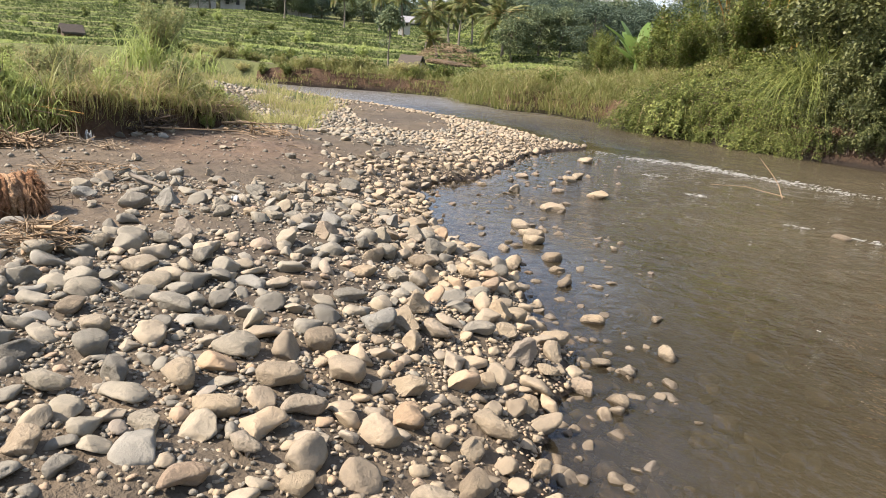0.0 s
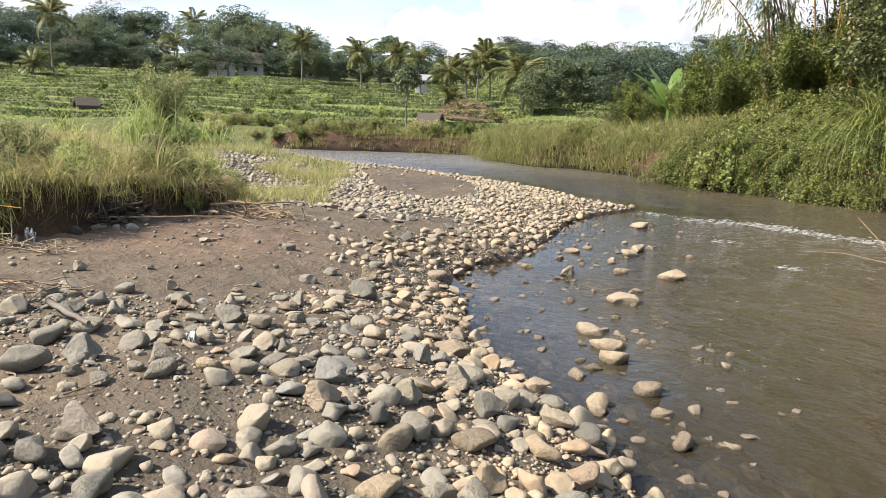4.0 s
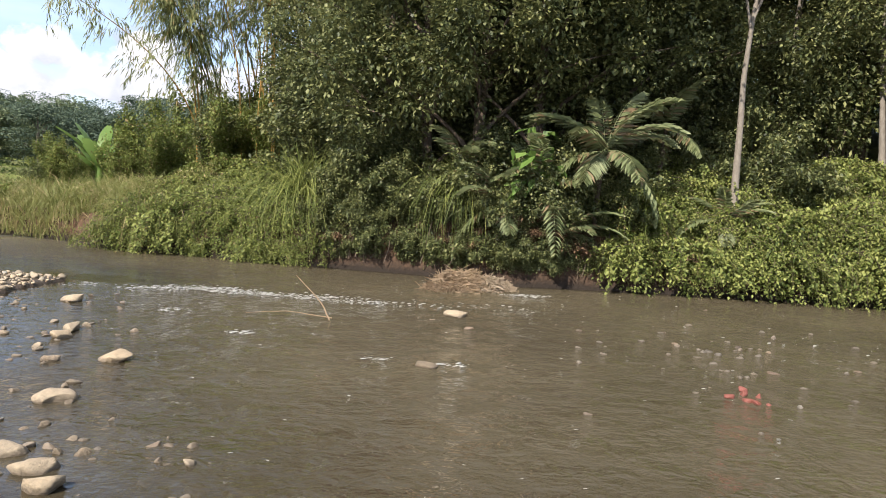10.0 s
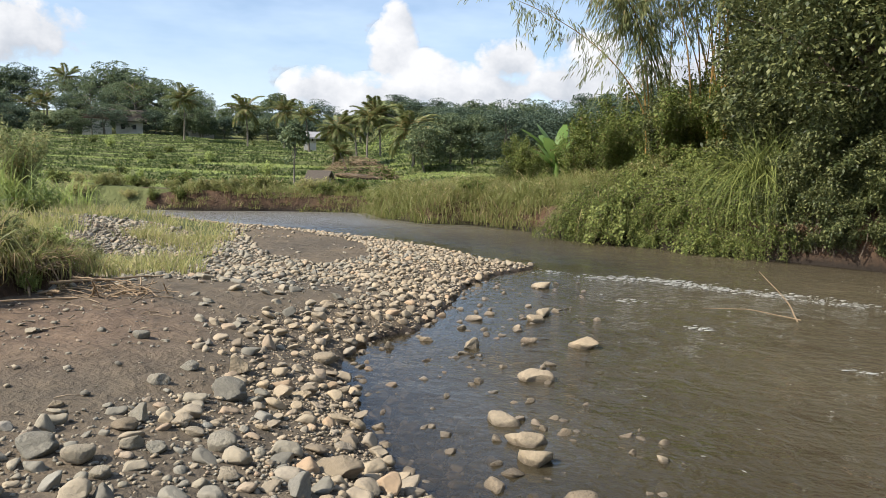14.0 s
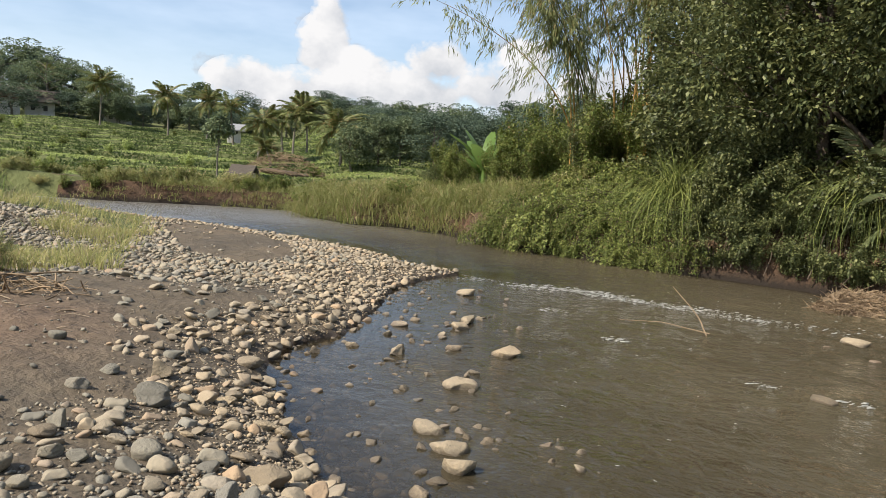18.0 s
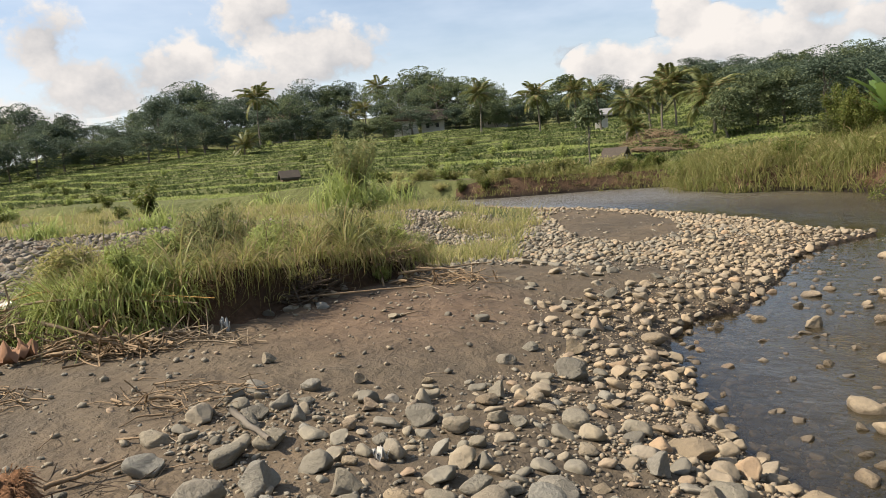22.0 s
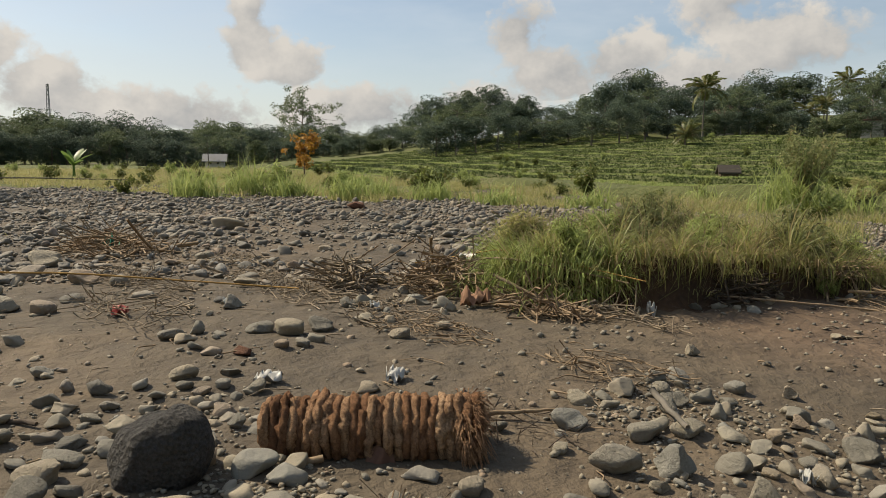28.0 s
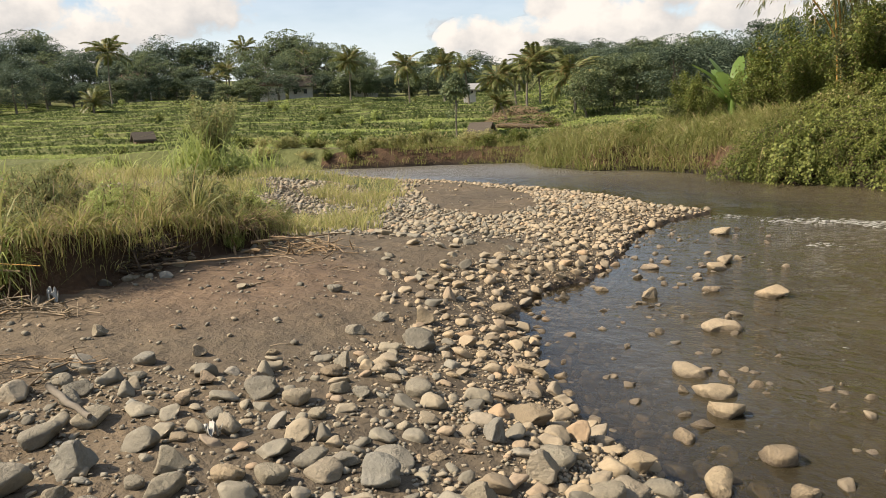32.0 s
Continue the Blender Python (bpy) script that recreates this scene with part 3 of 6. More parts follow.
att = river_mesh.attributes.new("depth", "FLOAT", "POINT")
att.data.foreach_set("value", np.maximum(-lie(wx, wy)[0] + 0.0, 0).astype(np.float32))
tagged(new("water", river_mesh), "murky olive-brown river water with small ripples", "river", kind="structure")

# ---------------------------------------------------------------- stones


def ico(level):
    bm = bmesh.new()
    bmesh.ops.create_icosphere(bm, subdivisions=level, radius=1.0)
    v = np.array([p.co[:] for p in bm.verts])
    f = np.array([[q.index for q in t.verts] for t in bm.faces])
    bm.free()
    return v, f


def stone_shape(seed, level, rough=0.18, facet=0.25):
    """A worn cobble: a ball cut by a few soft planes and roughened."""
    rng = np.random.default_rng(seed)
    v, f = ico(level)
    power = (2.0, 2.6, 3.6)[seed % 3]
    d = v / ((np.abs(v) ** power).sum(1) ** (1 / power))[:, None] * (1.0, 0.93, 0.88)[seed % 3]
    for _ in range(rng.integers(9, 16)):
        n = unit(rng.normal(size=3))
        h = rng.uniform(0.47, 0.84)
        over = np.maximum(d @ n - h, 0)
        d -= np.outer(over, n) * min(1.0, 0.55 + facet)
    for _ in range(5):
        n, ph = unit(rng.normal(size=3)) * rng.uniform(1.5, 4.0), rng.uniform(0, 6.28)
        d *= (1 + rough * 0.22 * np.sin(v @ n + ph))[:, None]
    d *= np.array([1.0, rng.uniform(0.66, 0.98), rng.uniform(0.50, 0.84)])
    d /= np.abs(d[:, :2]).max()
    return d, f


STONES = [solid("cobble", *stone_shape(100 + i, 4 if i < 3 else 3, 0.42, 0.45 if i % 3 else 0.25), STONE, True) for i in range(12)]
STONES_WARM = []
for me in STONES:
    w = me.copy()
    w.materials[0] = STONE_WARM
    STONES_WARM.append(w)


def cobble(x, y, size, warm=False, sink=0.30, z=None, pick=None, rng=random.Random(5), name="river_stone", label="", flat=1.0, turn=None):
    """One loose stone, half bedded in the ground; size is its longer half axis."""
    me = (STONES_WARM if warm else STONES)[rng.randrange(12) if pick is None else pick]
    z = ground_z(x, y) if z is None else z
    flat *= 0.86
    m = pose(x, y, z + size * 0.55 * (1 - sink) * flat, rng.uniform(-9, 9), rng.uniform(-9, 9), rng.uniform(0, 360) if turn is None else turn)
    return thing(name, label or ("tan rounded river stone on the shore" if warm else "grey rounded river stone lying in dark sand"), "stone",
                 m @ Matrix.Diagonal((size, size, size * flat, 1)), "river stones", me=me)


def scatter(rng, n, x0, x1, y0, y1, density, lo, hi, power=2.2, pack=0.80, taken=()):
    """Stones dropped at random, the biggest first, that hardly overlap."""
    size = np.sort(lo + (hi - lo) * rng.power(1.0, n) ** power)[::-1]
    x, y = rng.uniform(x0, x1, n), rng.uniform(y0, y1, n)
    ok = rng.uniform(0, 1, n) < density(x, y)
    size, x, y = size[ok], x[ok], y[ok]
    cell, grid, keep = hi * 2.2, {}, []
    if len(taken):
        tk = np.array(taken)
        free = np.ones(len(x), bool)
        for tx, ty, ts in tk:
            free &= (x - tx) ** 2 + (y - ty) ** 2 > (0.8 * (ts + size)) ** 2
        size, x, y = size[free], x[free], y[free]
    for i in range(len(x)):
        cx, cy = int(x[i] // cell), int(y[i] // cell)
        clash = False
        for a in (-1, 0, 1):
            for b in (-1, 0, 1):
                for j in grid.get((cx + a, cy + b), ()):
                    if (x[i] - x[j]) ** 2 + (y[i] - y[j]) ** 2 < (pack * (size[i] + size[j])) ** 2:
                        clash = True
                        break
                if clash:
                    break
            if clash:
                break
        if not clash:
            grid.setdefault((cx, cy), []).append(i)
            keep.append(i)
    return x[keep], y[keep], size[keep]


def stone_field(rng, x, y, size, level, sink=0.3, z=None):
    """Many stones joined into one mesh."""
    z = lie(x, y)[0] if z is None else z
    shapes = [stone_shape(200 + i, level, 0.42, 0.45 if i % 3 else 0.25) for i in range(9)]
    which = rng.integers(0, 9, len(x))
    vs, fs, o = [], [], 0
    for s, (v, f) in enumerate(shapes):
        idx = np.where(which == s)[0]
        a = rng.uniform(0, 6.28, len(idx))
        tx, ty = rng.normal(0, 0.16, (2, len(idx)))
        c, sn = np.cos(a), np.sin(a)
        flat = rng.uniform(0.55, 1.0, len(idx))
        p = np.empty((len(idx), len(v), 3))
        p[:, :, 0] = v[:, 0] * c[:, None] - v[:, 1] * sn[:, None]
        p[:, :, 1] = v[:, 0] * sn[:, None] + v[:, 1] * c[:, None]
        p[:, :, 2] = v[:, 2] * flat[:, None] + p[:, :, 0] * tx[:, None] + p[:, :, 1] * ty[:, None]
        p *= size[idx][:, None, None]
        p += np.stack([x[idx], y[idx], z[idx] + size[idx] * 0.5 * (1 - sink) * flat], 1)[:, None]
        vs.append(p.reshape(-1, 3))
        fs.append((f[None] + (np.arange(len(idx)) * len(v))[:, None, None]).reshape(-1, 3) + o)
        o += len(idx) * len(v)
    return np.vstack(vs), np.vstack(fs)


SANDY = np.array([(-3.5, 8.4), (-2.9, 11.4), (-2.0, 11.2), (-1.5, 9.4), (-1.2, 8.3), (-1.5, 7.3), (-2.7, 7.0), (-2.9, 6.2), (-2.2, 5.7), (-2.0, 5.0),
                  (-2.6, 4.5), (-4.3, 4.9), (-5.3, 3.6), (-9, 3.8), (-8.0, 6.2), (-6, 7.6)], float)
BAR = np.array([(-2.6, 20.5), (-1.6, 16.4), (-0.7, 15.6), (0.2, 16.6), (0.1, 19.0), (-1.6, 22.6), (-2.6, 23)], float)


def cobbles_here(px, py):
    """How thickly stones lie, 0 to 1."""
    z, kind, dl, dr, wet, left = lie(px, py)
    d = np.where(left & (kind == 0), 1.0, 0.0)
    d *= np.where(inside(px, py, SANDY), 0.05 + 0.30 * (wobble(px, py, 1.5, 17) > 0.15) * (px < -3.6), 1.0) * np.where(inside(px, py, BAR), 0.012, 1.0)
    # packed by the water and on the start of the bar, loose drifts between
    loose = smooth(0.55, 1.1, dl) * smooth(4.2, 5.4, py) * smooth(13.2, 12.0, py)
    loose = np.clip(loose, 0, 1) * smooth(-7.4, -6.0, px)
    heaps = np.exp(-((px + 1.7) / 0.8) ** 2 - ((py - 6.75) / 0.5) ** 2) + np.exp(-((px + 0.9) / 1.0) ** 2 - ((py - 5.6) / 0.6) ** 2) + np.exp(-((px + 0.7) / 0.45) ** 2 - ((py - 7.4) / 1.2) ** 2)
    heaps += 0.8 * np.exp(-((px + 3.9) / 0.7) ** 2 - ((py - 4.3) / 0.5) ** 2) + 0.6 * np.exp(-((px + 4.0) / 0.9) ** 2 - ((py - 6.9) / 0.18) ** 2)
    strip = np.exp(-((dl - 2.2) / 1.1) ** 2) * (py > 7.0) * (py < 12) * (px < -1.0)
    clumps = np.clip(0.30 + 1.5 * wobble(px, py, 3.6, 12) + 0.7 * wobble(px, py, 1.6, 13), 0.03, 1) ** 1.5
    d *= (1 - 0.7 * strip) * (loose * np.clip(0.34 * clumps + 0.22 * heaps, 0, 0.6) + (1 - loose) * np.clip(0.75 + 1.0 * wobble(px, py, 2.6, 24), 0.25, 1.0))
    d = np.where(left & (kind == 0) & (py > 12.8) & ~inside(px, py, BAR), np.maximum(d, 0.6), d)
    d = np.where(wet & (dl < 0.8), 0.55 * np.clip(1.1 - dl, 0, 1), d)
    d *= 1 - 0.90 * smooth(-2.9, -3.5, px) * smooth(-9.0, -7.5, px) * smooth(5.1, 4.7, py) * np.clip(1 - 1.6 * np.exp(-((px + 3.9) / 0.5) ** 2 - ((py - 4.3) / 0.45) ** 2), 0, 1)
    return d * smooth(-4.5, -2.0, py)

# ---------------------------------------------------------------- plants


def make_tree(seed, height, spread, crown_from=0.35, flat=0.5, limbs=9, clumps=40, leaves=26, leaf=(0.30, 0.10), bark=None, foliage=None, bend=0.4, puff=0.16, label="", droop=0.25):
    """A tapered trunk, limbs that reach into the crown, and clumps of leaves."""
    rng = np.random.default_rng(seed)
    root = thing("tree", label, "tree")
    s = np.linspace(0, 1, 9)
    off = np.cumsum(rng.normal(0, bend * 0.12, (9, 2)), axis=0)
    off -= off[0]
    line = np.column_stack([off, s * height * 0.88])
    tr = height * 0.013
    tips, pieces = [], [tube(line, tr * (1.15 - 0.95 * s) + tr * 0.5 * np.exp(-s * 18), 8)]
    for i in range(limbs):
        k = crown_from + (0.95 - crown_from) * (i + rng.uniform(0, 0.8)) / limbs
        start = np.array([np.interp(k, s, line[:, c]) for c in range(3)])
        a = i * 2.4 + rng.uniform(-0.4, 0.4)
        reach = spread * (1.0 - 0.55 * max(0, (k - 0.6) / 0.4) * (1 - flat)) * rng.uniform(0.65, 1.1)
        end = start + np.array([math.cos(a) * reach, math.sin(a) * reach, height * (0.10 + 0.10 * rng.uniform()) * (1.15 - flat * 0.6)])
        u = np.linspace(0, 1, 6)[:, None]
        p = start + (end - start) * u
        p[:, 2] += height * 0.04 * np.sin(u[:, 0] * math.pi)
        pieces.append(tube(p, tr * 0.42 * (1.05 - np.linspace(0, 0.9, 6)), 5))
        tips += [p[j] for j in (2, 3, 4, 5)]
    part("trunk", solid("trunk", *merge(pieces), bark or BARK, True), root)
    tips = np.array(tips)
    c = tips[rng.integers(0, len(tips), clumps)] + rng.normal(0, spread * 0.12, (clumps, 3))
    c = np.vstack([c, line[-1] + rng.normal(0, spread * 0.14, (max(3, clumps // 10), 3))])
    r = spread * puff * rng.uniform(0.6, 1.5, len(c))
    n = leaves * len(c)
    own = np.repeat(np.arange(len(c)), leaves)
    d = unit(rng.normal(size=(n, 3)))
    d[:, 2] = d[:, 2] * (1 - flat * 0.5)
    base = c[own] + d * (r[own] * rng.uniform(0.35, 1.0, n))[:, None]
    axis = d + rng.normal(0, 0.5, (n, 3))
    part("crown", solid("crown", *leaf_cloud(rng, base, axis, leaf[0], leaf[1], droop), foliage or LEAF_FAR_HAZE), root)["kind"] = "stuff"
    return root


def make_wood_tree(seed, height, spread, low, clumps, leaves, leaf, foliage, label, lift=0.0):
    """A full crown of many rounded clumps over a short pale trunk."""
    rng = np.random.default_rng(seed)
    root = thing("tree", label, "tree")
    s = np.linspace(0, 1, 7)
    line = np.column_stack([np.cumsum(rng.normal(0, 0.10, 7)), np.cumsum(rng.normal(0, 0.10, 7)), s * height * 0.85])
    line[:, :2] -= line[0, :2]
    mid, half = height * (1 + low) / 2, height * (1 - low) / 2
    d = unit(rng.normal(size=(clumps, 3)) + np.array([0, 0, 0.35]))
    c = d * np.array([spread, spread, half]) * rng.uniform(0.45, 0.92, clumps)[:, None] + np.array([line[-1, 0], line[-1, 1], mid])
    c[:, 2] += lift * rng.normal(0, 1, clumps)
    pieces = [tube(line, height * 0.014 * (1.15 - 0.9 * s), 7)]
    for k in range(7):
        start = line[2 + k % 4]
        u = np.linspace(0, 1, 5)[:, None]
        pieces.append(tube(start + (c[k] - start) * u + np.array([0, 0, 0.3]) * np.sin(u * math.pi), height * 0.005 * (1.1 - np.linspace(0, 0.9, 5)), 4))
    part("trunk", solid("trunk", *merge(pieces), BARK_PALE, True), root)
    r = spread * rng.uniform(0.20, 0.42, clumps)
    own = np.repeat(np.arange(clumps), leaves)
    n = len(own)
    out = unit(rng.normal(size=(n, 3)) + np.array([0, 0, 0.25]))
    base = c[own] + out * np.array([1, 1, 0.75]) * (r[own] * rng.uniform(0.55, 1.0, n) ** 0.5)[:, None]
    part("crown", solid("crown", *leaf_cloud(rng, base, out + rng.normal(0, 0.7, (n, 3)), leaf[0], leaf[1], 0.3), foliage), root)["kind"] = "stuff"
    return root


def make_palm(seed, height, fronds=20, length=2.6, foliage=None, lean=0.5, label="tall coconut palm with drooping fronds", category="palm", name="coconut_palm", trunk_r=0.13, droop=1.0, leaflet=(0.55, 0.025), bark=None):
    rng = np.random.default_rng(seed)
    root = thing(name, label, category)
    s = np.linspace(0, 1, 10)
    line = np.column_stack([lean * s ** 2, lean * 0.4 * np.sin(s * 2), s * height])
    part("trunk", solid("trunk", *tube(line, trunk_r * (1.1 - 0.45 * s) + trunk_r * 0.5 * np.exp(-s * 20), 8), bark or BARK, True), root)
    top = line[-1]
    meshes = [frond_mesh(seed * 10 + i, length * rng.uniform(0.85, 1.1), (0.6 + 0.35 * i) * droop, leaflet, foliage or PALM) for i in range(4)]
    for i in range(fronds):
        pitch = rng.uniform(-25, 62) if i > 3 else rng.uniform(55, 80)
        part("frond", meshes[(i * 7) % 4], root, Matrix.Translation(top) @ pose(0, 0, 0, 0, 0, i * 137.5 + rng.uniform(-9, 9)) @ pose(0, 0, 0, 0, -pitch, 0))
    return root


def frond_mesh(seed, length, sag, leaflet, mat, n=26):
    """A feather leaf along +x: a rib with hanging leaflets on both sides."""
    rng = np.random.default_rng(seed)
    s = np.linspace(0, 1, 9)
    rib = np.column_stack([length * np.sin(s * 1.25) / math.sin(1.25), np.zeros(9), -sag * s ** 2 * length * 0.45])
    v1, f1 = tube(rib, 0.018 * length / 2.6 * (1.1 - s), 4)
    k = np.linspace(0.10, 0.99, n)
    p = np.column_stack([np.interp(k, s, rib[:, c]) for c in range(3)])
    pieces = [(v1, f1)]
    for sgn in (1, -1):
        axis = np.column_stack([np.full(n, 0.55), np.full(n, sgn * 1.0), -0.35 - 0.3 * k]) + rng.normal(0, 0.10, (n, 3))
        size = leaflet[0] * np.sin(np.clip(k * 2.6 + 0.35, 0, 3.0)) ** 0.7
        v, f = leaf_cloud(rng, p, axis, 1.0, 1.0, 0.3)
        base = np.repeat(p, 4, axis=0)
        a = unit(axis)
        side = unit(np.cross(a, np.array([0, 0, 1.0])))
        mid = p + a * (size * 0.45)[:, None]
        tip = p + a * size[:, None] + np.array([0, 0, -1.0]) * (size * 0.35)[:, None]
        v = np.stack([p, mid + side * leaflet[1] * 1.6, tip, mid - side * leaflet[1] * 1.6], 1).reshape(-1, 3)
        pieces.append((v, f))
    return solid("frond", *merge(pieces), mat)


def make_shrub(seed, width, height, n=700, leaf=(0.14, 0.05), mat=None, hang=0.0, label="", name="shrub"):
    """A low bush: stems fanning out from the root and leaves on them."""
    rng = np.random.default_rng(seed)
    root = thing(name, label, "shrub")
    pieces, base, axis = [], [], []
    stems = 16
    for i in range(stems):
        a, tilt = i * 2.4 + rng.uniform(-0.5, 0.5), rng.uniform(0.15, 1.1)
        L = height * rng.uniform(0.7, 1.25)
        u = np.linspace(0, 1, 6)
        p = np.column_stack([np.cos(a) * width * u * tilt, np.sin(a) * width * u * tilt, L * u - (hang + 0.25 * tilt) * L * u ** 2.2])
        pieces.append(tube(p, 0.012 * (1.1 - u), 4))
        k = rng.uniform(0.2, 1.0, n // stems)
        base.append(np.column_stack([np.interp(k, u, p[:, c]) for c in range(3)]) + rng.normal(0, 0.09 * width, (len(k), 3)))
        axis.append(rng.normal(0, 0.8, (len(k), 3)) + np.array([math.cos(a) * 0.5, math.sin(a) * 0.5, 0.1]))
    part("woody_base", solid("woody_base", *merge(pieces), BARK, True), root)["kind"] = "stuff"
    part("foliage", solid("foliage", *leaf_cloud(rng, np.vstack(base), np.vstack(axis), *leaf, 0.3), mat or LEAF_MID), root)["kind"] = "stuff"
    return root


def grass_field(rng, x, y, per, length, width, lean, mat, name, label, category="grass", z=None, spread=0.10, seg=3):
    """Many grass tufts joined: per blades round each place."""
    n = len(x)
    zz = lie(x, y)[0] if z is None else z
    bx = np.repeat(x, per) + rng.normal(0, spread, n * per)
    by = np.repeat(y, per) + rng.normal(0, spread, n * per)
    base = np.column_stack([bx, by, np.repeat(zz, per) - 0.02])
    out = np.column_stack([bx - np.repeat(x, per), by - np.repeat(y, per)])
    L = np.repeat(length if hasattr(length, "__len__") else np.full(n, length), per) * rng.uniform(0.45, 1.2, n * per)
    ln = unit(out + rng.normal(0, spread * 0.6, out.shape)) * (lean * rng.uniform(0.2, 1.3, n * per))[:, None]
    v, f = blades(rng, base, ln, L, np.full(n * per, width) * rng.uniform(0.7, 1.3, n * per), seg)
    return tagged(new(name, solid(name, v, f, mat)), label, category, kind="stuff")


def polar(az, d):
    """A place seen from where the camera comes to stand."""
    return -0.15 + d * math.sin(radians(az)), 3.15 + d * math.cos(radians(az))



# far woods: each tree stands by itself along the edge of the fields, haze tinted into its leaves
FAR_KINDS = [make_wood_tree(300 + i, 9.0 + 0.7 * i, 2.5 + 0.25 * i, (0.06, 0.0, 0.14)[i % 3], 40, 170, (0.30, 0.105), LEAF_FAR_HAZE if i < 4 else LEAF_HILL_HAZE, "far broad-leaved tree with a dense green crown") for i in range(7)]
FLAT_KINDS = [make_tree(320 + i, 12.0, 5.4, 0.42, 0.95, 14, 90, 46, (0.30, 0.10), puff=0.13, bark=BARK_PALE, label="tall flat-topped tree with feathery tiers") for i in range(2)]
PALM_KINDS = [make_palm(340 + i, 8.5 + i, 20, 2.6, lean=0.7, leaflet=(0.75, 0.05)) for i in range(3)]
wood = random.Random(11)


def skyline(az):
    """Slope of the line of tree tops against the eye, by azimuth."""
    return float(np.interp(az, [-104, -87, -84, -80, -75, -69, -63, -57, -54, -51.5, -48.3, -45.2, -42.5, -40.6, -38, -36.5, -34.4, -32.4, -31, -29, -26, -23.9, -21, -18.7, -16, -14.4, -12.3, -10, -7, -5, -2, 1, 5, 7.5, 10, 13, 16.3, 18, 20, 26],
                           [0.06, 0.058, 0.052, 0.053, 0.057, 0.042, 0.05, 0.047, 0.05, 0.064, 0.093, 0.111, 0.094, 0.08, 0.094, 0.116, 0.132, 0.12, 0.098, 0.106, 0.11, 0.1, 0.102, 0.108, 0.112, 0.096, 0.102, 0.092, 0.09, 0.086, 0.077, 0.084, 0.075, 0.088, 0.087, 0.092, 0.084, 0.096, 0.102, 0.11]))


TOPS = {}
for i, k in enumerate(FAR_KINDS):
    TOPS[k.name] = 8.5 + 0.66 * i
for i, k in enumerate(FLAT_KINDS):
    TOPS[k.name] = 12.6
for i, k in enumerate(PALM_KINDS):
    TOPS[k.name] = 9.9 + i


def plant_far(kinds, az, d, top, group, wide=1.0):
    x, y = polar(az, d)
    z = ground_z(x, y)
    kind = wood.choice(kinds)
    low = 0.25 * (1.8 + top * d - z) if az < -48 and kinds is not FLAT_KINDS else 0.3
    s = max(0.3, (1.8 + top * d - z + low) / TOPS[kind.name])
    ob = copy_thing(kind, pose(x, y, z - low, 0, 0, wood.uniform(0, 360)))
    w = min(max(s, 0.5), 1.4) * wide
    ob.scale = (w * wood.uniform(0.8, 1.15), w * wood.uniform(0.8, 1.15), s)
    ob["group"] = group
    return ob


for row in range(3):
    az = -104.0
    while az < 30:
        d = 98 + row * 11 + wood.uniform(-4, 4) + (40 if az < -50 else 0)
        top = skyline(az) * (0.64, 0.86, 1.02)[row] * wood.uniform(0.82, 1.06)
        pick = wood.random()
        # the hill takes the bluer leaves, whose colour holds the haze
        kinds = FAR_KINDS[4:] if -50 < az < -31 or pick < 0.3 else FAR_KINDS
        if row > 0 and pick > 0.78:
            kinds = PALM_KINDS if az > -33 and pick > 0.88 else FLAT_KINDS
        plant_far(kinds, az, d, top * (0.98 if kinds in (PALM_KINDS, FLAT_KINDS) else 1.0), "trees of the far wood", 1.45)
        az += wood.uniform(1.3, 2.2) * 95 / d
# the wood comes down to the river behind the low cape
for row in range(3):
    az = 5.5 + row
    while az < 30:
        d = 43 + row * 6 + wood.uniform(-2, 2)
        plant_far(FAR_KINDS, az, d, skyline(az) * (0.45, 0.72, 0.96)[row] * wood.uniform(0.75, 1.06), "trees of the far wood", 0.95)
        az += wood.uniform(1.6, 2.8)
# palms that stand out against the sky, and single trees in front of the wood
for i, (az, d, top, reach) in enumerate(((-1.6, 51, 0.060, 1.7), (-0.6, 47, 0.026, 1.2), (1.0, 60, 0.074, 1.9), (2.0, 61, 0.080, 2.1), (0.2, 62, 0.062, 1.6), (4.6, 44, 0.062, 1.9), (5.9, 47, 0.040, 1.4), (-3.4, 66, 0.073, 1.6),
                                         (-5.3, 80, 0.078, 2.0), (-12.5, 84, 0.088, 2.2), (-8.0, 78, 0.080, 2.0), (-29.4, 92, 0.105, 2.6), (-30.6, 80, 0.045, 1.9), (7.0, 52, 0.060, 1.6))):
    x, y = polar(az, d)
    z = ground_z(x, y)
    reach *= 0.85
    palm = make_palm(740 + i, 1.8 + top * d - z - reach * 0.25, 22, reach, lean=0.35, leaflet=(0.30 * reach, 0.020 * reach), trunk_r=0.09, bark=BARK_PALE)
    palm.matrix_basis, palm["group"] = pose(x, y, z - 0.1, 0, 0, wood.uniform(0, 360)), "coconut palms"
for az, d, top in ((-59.5, 88, 0.100), (-15.8, 100, 0.116), (-18.6, 104, 0.110), (-12.3, 96, 0.106), (-66.5, 120, 0.056), (-27.0, 100, 0.106)):
    plant_far(FLAT_KINDS, az, d, top, "flat-topped trees")
lone = make_wood_tree(703, 3.3, 0.75, 0.45, 24, 60, (0.17, 0.06), LEAF_FAR_HAZE, "slender pale-trunked young tree on the far bank", 0.15)
x, y = polar(-4.5, 37)
lone.matrix_basis = pose(x, y, ground_z(x, y) - 0.05)
